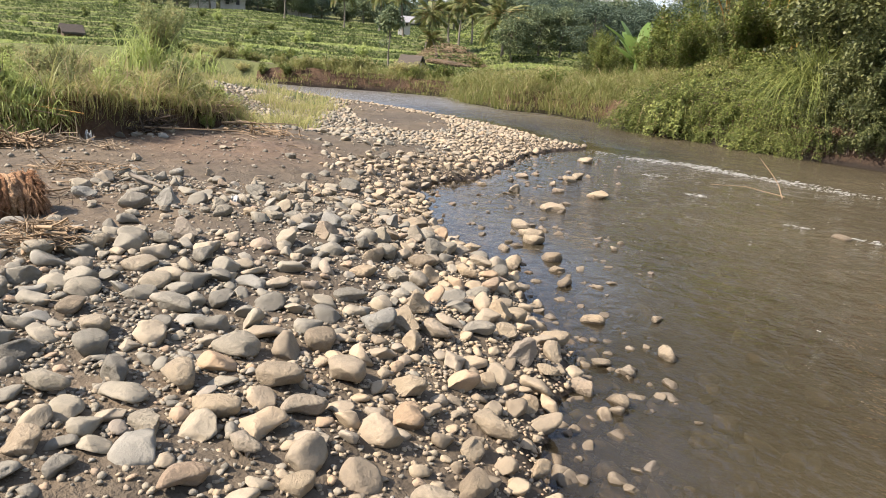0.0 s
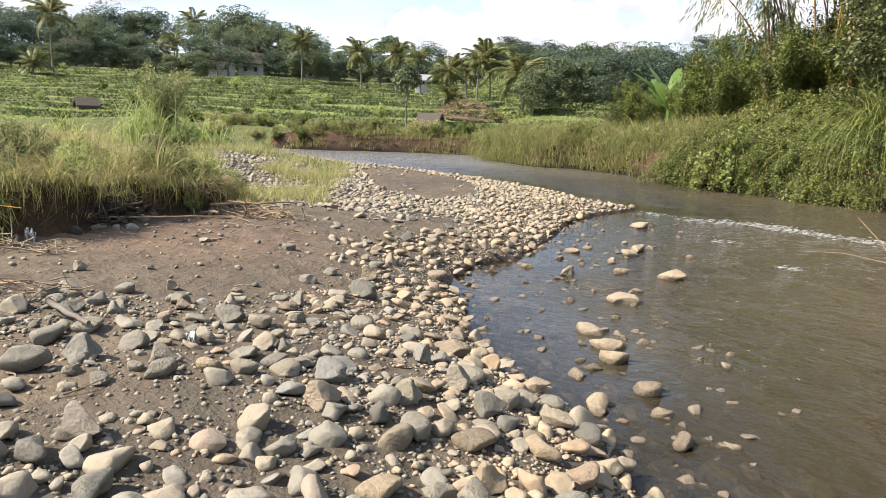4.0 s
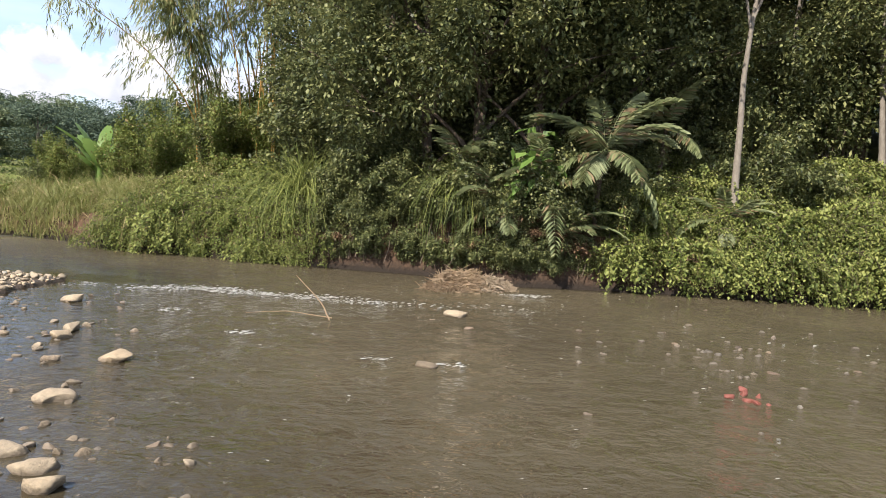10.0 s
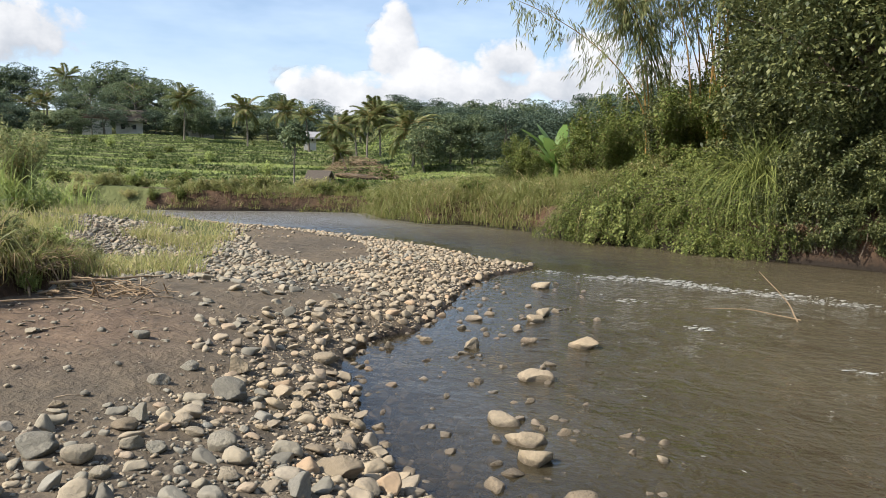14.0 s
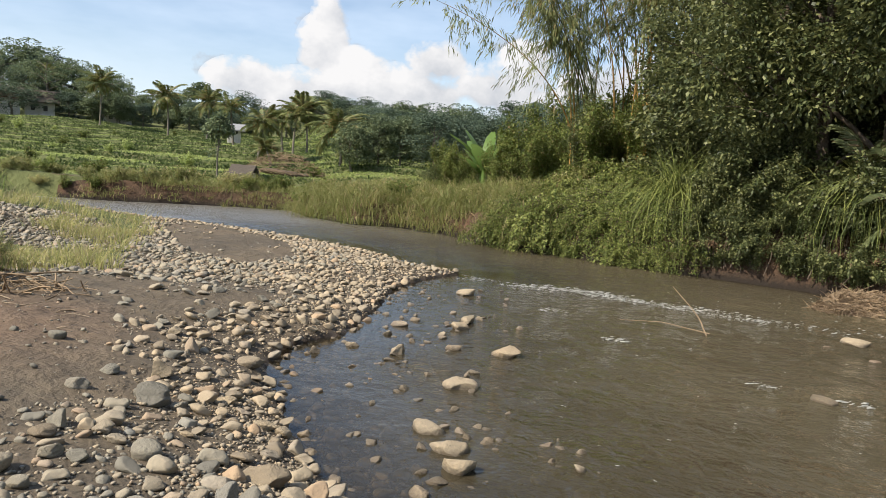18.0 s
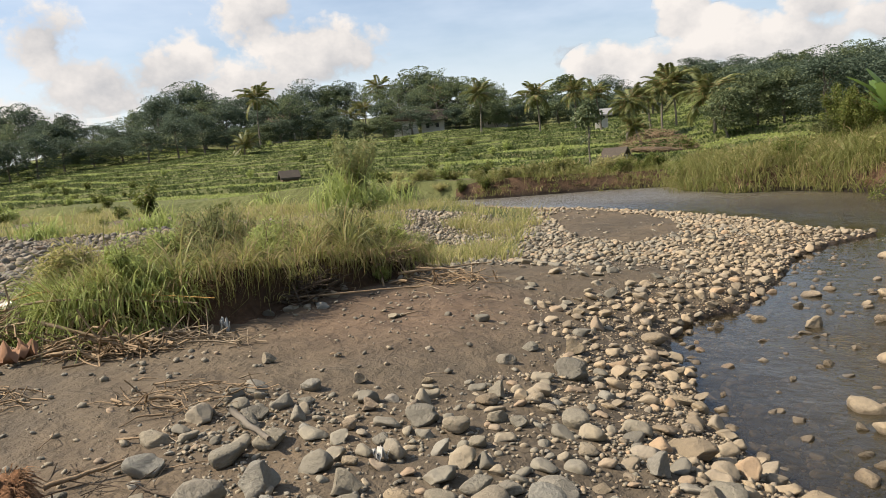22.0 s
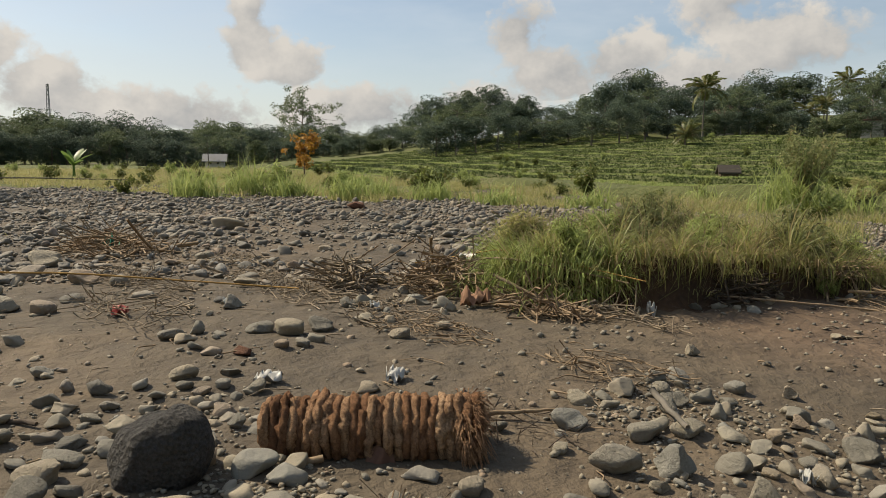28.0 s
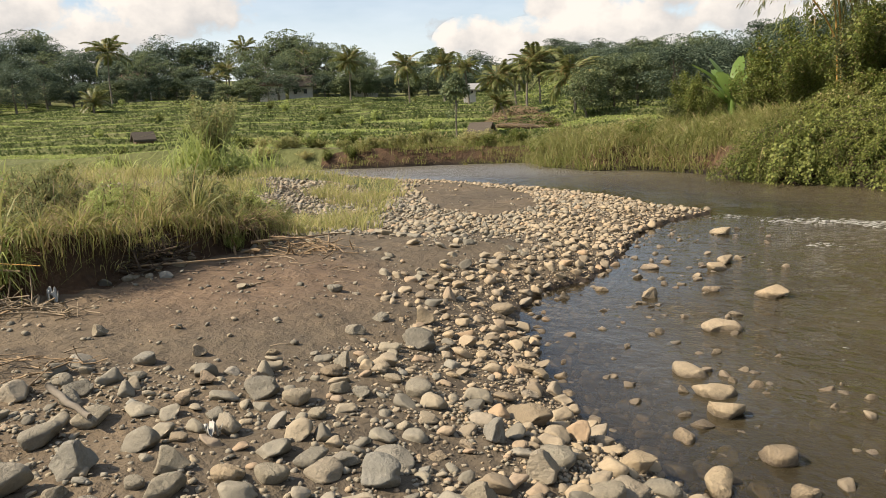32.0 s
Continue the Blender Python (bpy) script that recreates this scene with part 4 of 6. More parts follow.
for i, ob in enumerate(FAR_KINDS + FLAT_KINDS + PALM_KINDS):
    az = -47 + 4.5 * i
    x, y = polar(az, 126)
    z = ground_z(x, y)
    k = (2.1 + skyline(az) * 0.95 * 126 - z) / TOPS[ob.name]
    ob.matrix_basis = pose(x, y, z - 0.3) @ Matrix.Scale(k, 4)
    ob["group"] = "trees of the far wood"

# ---------------------------------------------------------------- right bank and its forest


def shore_run(i0, i1, step):
    """Places along the right shore, with the way inland."""
    run = RIGHT_SHORE[i0:i1 + 1]
    for (ax, ay), (bx, by) in zip(run[:-1], run[1:]):
        L = math.hypot(bx - ax, by - ay)
        for i in range(max(1, int(L / step))):
            k = (i + bush.random()) / max(1, int(L / step))
            yield ax + (bx - ax) * k, ay + (by - ay) * k, (by - ay) / L, -(bx - ax) / L


bush = random.Random(21)


def make_creeper(seed, width, height, strands, per, leaf, mat, label):
    """A tangle of arching strands that fall outwards, set with leaves."""
    rng = np.random.default_rng(seed)
    root = thing("creeper", label, "creeper")
    a = rng.uniform(0, 6.28, strands)
    out = np.column_stack([np.cos(a), np.sin(a), np.zeros(strands)])
    start = rng.normal(0, width * 0.22, (strands, 3)) * np.array([1, 1, 0]) + np.column_stack([np.zeros((strands, 2)), height * rng.uniform(0.30, 0.95, strands)])
    reach, fall = width * rng.uniform(0.45, 1.1, strands), height * rng.uniform(0.5, 1.25, strands)
    u = np.linspace(0, 1, 6)
    path = start[:, None] + out[:, None] * (reach[:, None] * u ** 0.8)[..., None]
    path[:, :, 2] += height * 0.22 * np.sin(u * math.pi) - fall[:, None] * u ** 2
    part("woody_base", solid("woody_base", *merge([tube(p, 0.006 * (1.1 - u), 4) for p in path]), BARK, True), root)["kind"] = "stuff"
    k = rng.uniform(0.05, 1.0, (strands, per))
    lo = np.minimum((k * 5).astype(int), 4)
    w = (k * 5 - lo)[..., None]
    idx = np.arange(strands)[:, None]
    base = (path[idx, lo] * (1 - w) + path[idx, lo + 1] * w + rng.normal(0, 0.035, (strands, per, 3))).reshape(-1, 3)
    axis = np.repeat(out, per, axis=0) * 0.5 + rng.normal(0, 0.6, (strands * per, 3)) + np.array([0, 0, -0.15])
    part("foliage", solid("foliage", *leaf_cloud(rng, base, axis, *leaf, 0.35), mat), root)["kind"] = "stuff"
    return root


CREEP = [make_creeper(500 + i, 0.80, 0.62, 64, 80, ((0.064, 0.025), (0.054, 0.019), (0.075, 0.030), (0.048, 0.018))[i], LEAF_MID if i == 1 else LEAF_CREEPER, "bright green creeper hanging over the river bank") for i in range(4)]
DARKS = [make_shrub(520 + i, 1.1, 2.0 + 0.4 * i, 5200, (0.105, 0.036), LEAF_DARK, 0.25, "dark green forest undergrowth bush", "bush") for i in range(4)]
TALLS = [make_shrub(540 + i, 1.5, 4.2 + 0.6 * i, 5000, (0.13, 0.048), LEAF_DARK if i else LEAF_MID, 0.12, "tall dark green thicket", "thicket") for i in range(3)]


DEAD_LEAF = leaf_material("dead_bank_leaves", (0.040, 0.026, 0.016), (0.095, 0.060, 0.036), (0.20, 0.135, 0.080), 0.8, 0.2, 0.1)
DEADS = [make_shrub(550 + i, 0.55, 0.6, 1500, (0.10, 0.020), DEAD_LEAF, 0.5, "brown dead fern and creeper hanging on the cut bank", "creeper") for i in range(2)]


def put_plant(kinds, x, y, lo, hi, dz=-0.05, group=""):
    s = bush.uniform(lo, hi)
    ob = copy_thing(kinds[bush.randrange(len(kinds))], pose(x, y, ground_z(x, y) + dz, bush.uniform(-6, 6), bush.uniform(-6, 6), bush.uniform(0, 360)))
    ob.scale = (s * bush.uniform(0.85, 1.2), s * bush.uniform(0.85, 1.2), s)
    if group:
        ob["group"] = group
    return ob


# creepers over the bank between the clay bluff and the forest
for x, y, nx, ny in shore_run(12, 15, 0.36):
    for inset in (0.20, 0.6, 1.1, 1.7, 2.4, 3.2):
        if bush.random() < 0.86:
            put_plant(CREEP, x + nx * (inset + bush.uniform(-0.2, 0.2)), y + ny * inset, 0.55, 1.15, -0.10, group="creepers on the bank")
# creepers that hang over the water's edge
for x, y, nx, ny in list(shore_run(12, 15, 0.45)) + list(shore_run(5, 8, 0.5)):
    if bush.random() < 0.8:
        put_plant(CREEP, x + nx * 0.34, y + ny * 0.34, 0.5, 0.9, 0.12, group="creepers on the bank")
for x, y, nx, ny in list(shore_run(8, 12, 0.35)) + list(shore_run(3, 6, 0.6)):
    put_plant(DEADS if bush.random() < 0.6 else DARKS[:1], x + nx * 0.38, y + ny * 0.38, 0.35, 0.75, 0.05, group="growth on the cut bank")
for x, y, nx, ny in shore_run(5, 15, 0.7):
    put_plant(DEADS, x + nx * 0.30, y + ny * 0.30, 0.4, 0.8, 0.0, group="growth on the cut bank")
for i, ob in enumerate(DEADS):
    x, y = polar(47 + 4 * i, 15.6)
    ob.matrix_basis = pose(x, y, ground_z(x, y))
for x, y, nx, ny in shore_run(8, 12, 0.40):
    put_plant(DARKS, x + nx * 0.22, y + ny * 0.22, 0.34, 0.62, -0.30, group="forest undergrowth")
    put_plant(DARKS, x + nx * 0.55, y + ny * 0.55, 0.35, 0.60, -0.10, group="forest undergrowth")
# dark undergrowth below the forest
for x, y, nx, ny in shore_run(8, 12, 0.6):
    for inset in (0.5, 1.3, 2.3, 3.6):
        put_plant(DARKS, x + nx * inset, y + ny * inset, 0.55, 0.95, group="forest undergrowth")
# bright creeper slope by the water
for x, y, nx, ny in shore_run(5, 8, 0.42):
    for inset in (0.25, 0.8, 1.4, 2.1, 2.9, 3.8):
        put_plant(CREEP, x + nx * inset, y + ny * inset, 0.75, 1.3, group="creepers on the bank")
for x, y, nx, ny in shore_run(2, 5, 0.9):
    for inset in (0.4, 1.3, 2.4):
        put_plant(DARKS, x + nx * inset, y + ny * inset, 0.5, 0.85, group="forest undergrowth")
# thicket that closes the view into the forest
for az in np.arange(30, 92, 2.2):
    for d in (19.5, 22.0, 25.5):
        x, y = polar(az + bush.uniform(-1, 1), d + bush.uniform(-0.8, 0.8))
        if az < 69 or d > 21:
            put_plant(DARKS if d < 20 else TALLS[1:], x, y, 0.75, 1.1, group="forest undergrowth")
for az in np.arange(12, 30, 2.0):
    for d in (27.0, 31.0, 37.0):
        x, y = polar(az + bush.uniform(-1, 1), d + bush.uniform(-1, 1))
        put_plant(TALLS[:1] if bush.random() < 0.6 else DARKS, x, y, 0.4, 0.75, group="bushes behind the bank")
for az in np.arange(19.5, 33, 1.5):
    for d in (23.5, 26.0, 28.5):
        x, y = polar(az + bush.uniform(-0.7, 0.7), d + bush.uniform(-0.8, 0.8))
        put_plant(TALLS[:1] if bush.random() < 0.75 else TALLS[1:2], x, y, 0.45, 0.9 if az > 23 else 0.6, group="bushes behind the bank")
for i, ob in enumerate(CREEP + DARKS + TALLS):
    x, y = polar(31 + 5 * i, 20.8) if ob is not TALLS[0] else polar(21, 31)
    ob.matrix_basis = pose(x, y, ground_z(x, y) - 0.05)

NEAR_KINDS = [make_tree(400 + i, 11.0, 3.3, 0.08, 0.15, 22, 240, 170, (0.115, 0.043), foliage=LEAF_DARK, puff=0.17, label="dark dense forest tree beside the river") for i in range(3)]
SLIM_KINDS = [make_tree(410 + i, 13.0, 2.3, 0.45, 0.2, 12, 70, 90, (0.14, 0.05), bark=BARK_PALE, foliage=LEAF_DARK, puff=0.19, bend=0.9, label="slender pale-trunked forest tree") for i in range(3)]
for az, d, s in ((70, 22.6, 1.0), (76, 23.2, 1.0), (81.5, 22.6, 1.0), (36.5, 19.5, 0.85), (40, 17.6, 0.9), (43.5, 17.0, 1.0), (48, 17.2, 1.0), (52.5, 18.8, 0.95), (56, 21, 1.0), (38, 26, 1.1), (47, 27, 1.15), (54, 27, 1.1), (35, 26, 0.8), (61, 26, 1.1), (68, 27, 1.05), (75, 29, 1.1), (83, 29, 1.1), (43, 31, 1.2), (51, 32, 1.2), (59, 32, 1.2), (66, 33, 1.2), (74, 35, 1.2), (36, 32, 1.1), (90, 30, 1.1)):
    x, y = polar(az, d)
    ob = copy_thing(NEAR_KINDS[bush.randrange(3)], pose(x, y, ground_z(x, y) - 0.15, 0, 0, bush.uniform(0, 360)))
    ob.scale, ob["group"] = (s, s, s), "forest trees"
for az, d, s in ((62.6, 17.6, 0.85), (41, 24, 0.95), (44.5, 25, 1.0), (48.5, 24.5, 1.0), (53, 25.5, 1.0), (58, 25, 1.0), (65, 24, 0.95), (70, 24, 0.9), (71.6, 21.2, 0.8), (73.6, 20.6, 0.75), (76.2, 20.3, 0.8), (77.6, 20.0, 0.8), (79.0, 20.6, 0.85), (82, 21.5, 0.8), (37, 24, 0.9), (67.5, 29, 1.0), (86, 25, 0.9)):
    x, y = polar(az, d)
    ob = copy_thing(SLIM_KINDS[bush.randrange(3)], pose(x, y, ground_z(x, y) - 0.15, bush.uniform(-4, 4), bush.uniform(-5, 5), bush.uniform(0, 360)))
    ob.scale, ob["group"] = (s * 0.55, s * 0.55, s), "forest trees"
for i, ob in enumerate(NEAR_KINDS + SLIM_KINDS):
    x, y = polar(40 + 8 * i, 37)
    ob.matrix_basis = pose(x, y, ground_z(x, y) - 0.15)
    ob["group"] = "forest trees"


def make_bamboo(seed, x, y, culms, height, yellow, lean, spread, label, low=0.45):
    """A bamboo clump: jointed culms that arch over, each with its leaves."""
    rng = np.random.default_rng(seed)
    root = thing("bamboo_clump", label, "bamboo", pose(x, y, ground_z(x, y) - 0.1))
    for i in range(culms):
        a, r = rng.uniform(0, 6.28), spread * math.sqrt(rng.uniform())
        h = height * rng.uniform(0.6, 1.05)
        u = np.linspace(0, 1, 22)
        dx, dy = lean[0] * rng.uniform(0.3, 1.5) + rng.normal(0, 1.2), lean[1] * rng.uniform(0.3, 1.5) + rng.normal(0, 0.8)
        p = np.column_stack([r * math.cos(a) + dx * u ** 2.4, r * math.sin(a) + dy * u ** 2.4, h * (u - 0.13 * u ** 3.5)])
        rad = 0.033 * (1.05 - 0.85 * u) * rng.uniform(0.7, 1.2)
        rad[1:-1:3] *= 1.18
        part("culm", solid("culm", *tube(p, rad, 6), CULM if rng.uniform() < yellow else CULM_GREEN, True), root)
        # branchlets that droop from the nodes of the upper culm, with leaves in sprays
        twigs, per = 40, 20
        k = rng.uniform(low, 1.0, twigs) ** 0.8
        start = np.column_stack([np.interp(k, u, p[:, c]) for c in range(3)])
        d = unit(rng.normal(size=(twigs, 3)) * np.array([1, 1, 0.3])) * rng.uniform(0.3, 1.6, twigs)[:, None]
        q = rng.uniform(0.25, 1.0, (twigs, per, 1))
        base = start[:, None] + d[:, None] * q - np.array([0, 0, 0.55]) * q ** 2 + rng.normal(0, 0.05, (twigs, per, 3))
        axis = np.repeat(d[:, None] * 0.7, per, axis=1) + np.array([0, 0, -0.75]) + rng.normal(0, 0.35, (twigs, per, 3))
        part("leaf_spray", solid("leaf_spray", *leaf_cloud(rng, base.reshape(-1, 3), axis.reshape(-1, 3), 0.22, 0.019, 0.4), BAMBOO_LEAF), root)["kind"] = "stuff"
    return root


make_bamboo(601, 11.2, 25.6, 16, 10.5, 1.0, (-1.0, -0.4), 0.75, "clump of yellow bamboo arching above the bank", 0.58)
make_bamboo(602, 9.8, 26.6, 12, 10.5, 0.75, (-3.4, -0.3), 0.65, "thin leaning bamboo with drooping grey-green leaves", 0.42)
make_bamboo(603, 12.8, 24.4, 10, 10.5, 0.4, (-0.6, -0.6), 0.8, "green bamboo at the forest edge", 0.3)


def make_banana(seed, x, y, size, leaves=9, label="banana plant with broad torn green leaves"):
    rng = np.random.default_rng(seed)
    root = thing("banana_plant", label, "banana plant", pose(x, y, ground_z(x, y) - 0.05))
    s = np.linspace(0, 1, 6)
    part("stem", solid("stem", *tube(np.column_stack([0 * s, 0 * s, s * size * 0.5]), size * 0.05 * (1.1 - 0.4 * s), 8), BANANA, True), root)
    for i in range(leaves):
        L, lift = size * rng.uniform(0.55, 0.8), rng.uniform(35, 82)
        n = 13
        u = np.linspace(0, 1, n)
        rib = np.column_stack([L * u, 0 * u, -0.42 * L * u ** 2.2])
        w = L * 0.17 * np.sin(np.clip(u * 2.9 + 0.12, 0, math.pi)) ** 0.6
        w = w * rng.uniform(0.75, 1.0, n)
        v = np.concatenate([rib, rib + np.column_stack([0.04 * L * u, w, -0.35 * w]), rib + np.column_stack([0.04 * L * u, -w, -0.35 * w])])
        j = np.arange(n - 1)
        f = np.vstack([np.column_stack([j, j + 1, n + j + 1, n + j]), np.column_stack([j + 1, j, 2 * n + j, 2 * n + j + 1])])
        part("leaf", solid("leaf", v, f, BANANA, True), root, Matrix.Translation((0, 0, size * 0.48)) @ pose(0, 0, 0, 0, 0, i * 137 + rng.uniform(-15, 15)) @ pose(0, 0, 0, 0, -lift, 0))
    return root


make_banana(611, 7.7, 31.0, 2.2)
make_banana(612, 9.3, 30.8, 2.3, 7)
make_banana(613, 8.3, 33.5, 1.9, 8)
make_banana(614, -41, 13.6, 1.5, 7, "yellowish banana plant in the weeds")
make_banana(615, 13.5, 14.2, 1.6, 8, "broad-leaved plant in the forest shade")

# tree ferns under the forest edge, and arching long grass beside them
for i, (az, d, h, n, reach) in enumerate(((53.0, 15.8, 2.1, 15, 1.5), (45.8, 15.5, 0.9, 12, 1.1), (49.5, 15.7, 1.0, 12, 1.2), (43.5, 16.2, 1.2, 10, 1.0), (51.0, 15.6, 0.5, 11, 0.9), (62.0, 17.2, 0.35, 9, 0.9), (57.0, 18.5, 1.8, 11, 1.2))):
    x, y = polar(az, d)
    ob = make_palm(620 + i, h, n, reach, FERN, 0.2, "tree fern with arching pale green fronds", "fern", "tree_fern", 0.07, 1.3, (0.26 * reach, 0.022 * reach))
    ob.matrix_basis = pose(x, y, ground_z(x, y) - 0.05, 0, 0, 40 * i)
broad = make_shrub(630, 0.75, 2.1, 190, (0.36, 0.125), BANANA, 0.15, "broad-leaved plant with large lobed leaves on the bank", "broad_leaved_plant")
x, y = polar(48.2, 15.7)
broad.matrix_basis = pose(x, y, ground_z(x, y) - 0.05)
g = np.random.default_rng(31)
for (x, y, L, n) in ((11.1, 15.3, 1.7, 420), (9.0, 18.6, 1.9, 560), (18.2, 7.2, 1.2, 300), (13.9, 12.4, 1.1, 240)):
    base = np.column_stack([g.normal(x, 0.22, n), g.normal(y, 0.22, n), np.full(n, ground_z(x, y) + 0.1)])
    ln = unit(g.normal(size=(n, 2)) + np.array([-0.5, -0.4])) * g.uniform(0.15, 1.3, n)[:, None]
    v, f = blades(g, base, ln, L * g.uniform(0.5, 1.1, n), np.full(n, 0.013), 6, 1.1)
    part("blade_tuft", solid("blade_tuft", v, f, LEAF_CREEPER), thing("long_grass", "clump of long arching grass blades on the bank", "grass", group="long grass clumps"))["kind"] = "stuff"

# reeds on the low cape and along the far bank
n = 6400
x, y = g.uniform(-7, 7.5, n), g.uniform(21, 36, n)
z, kind, dl, dr, wet, left = lie(x, y)
ok = ~wet & ~left & (dr < 4.0) & (dr > 0.03)
ok &= ~((np.hypot(x - 5.5, y - 23.3) < 0.9)) & ~((y > 31.5) & (g.uniform(0, 1, n) < 0.55))
grass_field(g, x[ok], y[ok], 26, np.where(y[ok] > 31, 0.45, 0.85) * g.uniform(0.6, 1.15, ok.sum()), 0.013, 1.15, REED, "cape_reeds", "pale green reeds on a low cape", "reeds", spread=0.16)
SCRUB = [make_shrub(580 + i, 0.7, 0.75, 1500, (0.08, 0.026), (REED, GRASS, LEAF_MID)[i], 0.2, "brownish green scrub on the far bank", "scrub") for i in range(3)]
for x, y, nx, ny in shore_run(19, 23, 0.5):
    for inset in (0.3, 0.9, 1.8):
        if bush.random() < (0.10 if inset < 0.5 else 0.5):
            put_plant(SCRUB, x + nx * inset, y + ny * inset, 0.5, 1.1, group="scrub on the far bank")
for x, y, nx, ny in shore_run(15, 19, 0.6):
    for inset in (1.2, 2.4, 3.6):
        put_plant(SCRUB, x + nx * inset, y + ny * inset, 0.6, 1.2, group="scrub on the far bank")
for i, ob in enumerate(SCRUB):
    ob.matrix_basis = pose(-4.0 + 2 * i, 33.6, ground_z(-4.0 + 2 * i, 33.6))

# ---------------------------------------------------------------- meadow, mound and terraces
n = 700
x, y = g.uniform(-8.2, -2.8, n), g.uniform(7.4, 13.2, n)
ok = inside(x, y, MOUND) & (gap(x, y, np.vstack([MOUND, MOUND[:1]])) > 0.05)
x, y = x[ok], y[ok]
swells = np.clip(0.5 + 1.1 * wobble(x, y, 1.6, 33), 0.0, 1.0)
tall = (0.14 + 0.50 * swells) * g.uniform(0.55, 1.25, len(x))
grass_field(g, x, y, 14, tall * 0.45, 0.0044, 1.2, GRASS, "low_mound_grass", "low yellow-green grass on a low bank", spread=0.075, seg=3)
TUSSOCK = leaf_material("tussock_grass", (0.095, 0.122, 0.030), (0.260, 0.275, 0.085), (0.46, 0.42, 0.175), 0.6, 0.42, 0.25, (0.33, 0.25, 0.14), 0.38)
inner = gap(x, y, np.vstack([MOUND, MOUND[:1]])) > 0.28
pick = (g.uniform(0, 1, len(x)) < 0.36) & inner
grass_field(g, x[pick], y[pick], 120, tall[pick] * 1.05 + 0.12, 0.0046, 1.35, TUSSOCK, "mound_grass", "tall tufts of yellow-green wild grass on a low bank", spread=0.045, seg=5)
pick = (g.uniform(0, 1, len(x)) < 0.10) & (swells > 0.45)
grass_field(g, x[pick], y[pick], 34, 0.75, 0.0085, 1.0, REED, "broad_grass", "broad-bladed green grass standing above the mound", spread=0.05, seg=5)
n = 150
x, y = g.uniform(-5.6, -4.2, n), g.uniform(7.5, 8.5, n)
ok = inside(x, y, MOUND)
grass_field(g, x[ok], y[ok], 40, 0.34, 0.008, 1.1, CROP, "bright_grass", "bright green low grass at the end of the mound", spread=0.10)
# low weeds from the mound to the water and over the meadow
n = 9000
x, y = g.uniform(-60, 0, n) , g.uniform(9.5, 34, n)
z, kind, dl, dr, wet, left = lie(x, y)
patch = wobble(x, y, 0.45, 35)
ok = left & (dl > 1.6) & (kind == 1) & (patch > -0.3)
x, y, patch = x[ok], y[ok], patch[ok]
grass_field(g, x, y, 15, 0.12 + 0.55 * np.clip(0.3 + patch, 0, 1), 0.010, 0.7, GRASS, "meadow_grass", "yellow-green meadow grass behind the gravel", spread=0.22, seg=2)
n = 5200
x, y = g.uniform(-36, -6, n), g.uniform(12, 31, n)
z, kind, dl, dr, wet, left = lie(x, y)
ok = left & (kind == 1) & (wobble(x, y, 0.7, 37) > -0.15)
x, y = x[ok], y[ok]
grass_field(g, x, y, 16, 0.22 + 0.5 * np.clip(wobble(x, y, 0.4, 38) + 0.2, 0, 1), 0.011, 0.8, GRASS, "tall_meadow_grass", "taller yellow-green grass in the meadow", spread=0.2, seg=2)
# tufts that hang over the cut edge of the mound, and dry stalks in it
rim = np.array([(-4.6, 7.95), (-4.2, 8.2), (-3.8, 8.75), (-3.6, 9.5), (-3.5, 10.2), (-3.3, 10.8), (-3.05, 11.4), (-3.1, 12.2)])
s = g.uniform(0, 7, 54)
x, y = np.interp(s, np.arange(8), rim[:, 0]) - np.abs(g.normal(0, 0.12, 54)) - 0.02, np.interp(s, np.arange(8), rim[:, 1]) + g.normal(0, 0.06, 54)
grass_field(g, x, y, 40, g.uniform(0.14, 0.42, 54), 0.006, 1.6, TUSSOCK, "rim_grass", "long grass hanging over the cut edge of a low bank", z=lie(x - 0.15, y)[0], spread=0.06, seg=5)
k = 260
x, y = g.uniform(-6.2, -3.3, k), g.uniform(7.9, 12.6, k)
ok = inside(x, y, MOUND)
grass_field(g, x[ok], y[ok], 3, g.uniform(0.4, 0.95, ok.sum()), 0.0032, 0.7, DRY, "dry_stems", "dry brown stems standing in the grass", spread=0.03, seg=4)
# weeds at the end of the mound by the sand spit
n = 420
x, y = g.uniform(-4.6, -2.3, n), g.uniform(12.6, 22, n)
ok = (x < -2.6 - 0.05 * (y - 15) + 0.3 * np.sin(y * 2)) & ((wobble(x, y, 1.1, 61) > -0.1))
grass_field(g, x[ok], y[ok], 18, 0.32, 0.008, 0.6, GRASS, "spit_grass", "light green grass tufts beside the gravel", spread=0.12)
# leafy weeds that stand in clumps on the mound
CLUMPS = [make_shrub(590 + i, 0.34, 0.55 + 0.1 * i, 1300, (0.085, 0.011), (GRASS, LEAF_MID, CROP, BAMBOO_LEAF)[i], 0.25, "clump of narrow-leaved weeds on the low bank", "weed") for i in range(4)]
clump = random.Random(18)
for i in range(70):
    x, y = clump.uniform(-6.3, -3.1), clump.uniform(7.8, 12.7)
    if inside(np.array([x]), np.array([y]), MOUND)[0]:
        ob = copy_thing(CLUMPS[clump.randrange(4)], pose(x, y, ground_z(x, y) - 0.03, 0, 0, clump.uniform(0, 360)))
        k = clump.uniform(0.35, 0.8)
        ob.scale, ob["group"] = (k, k, k * clump.uniform(0.7, 1.15)), "weeds on the mound"
for i, ob in enumerate(CLUMPS):
    ob.matrix_basis = pose(-5.3 + 0.5 * i, 8.4 + 0.9 * i, ground_z(-5.3 + 0.5 * i, 8.4 + 0.9 * i) - 0.03)
    ob["group"] = "weeds on the mound"
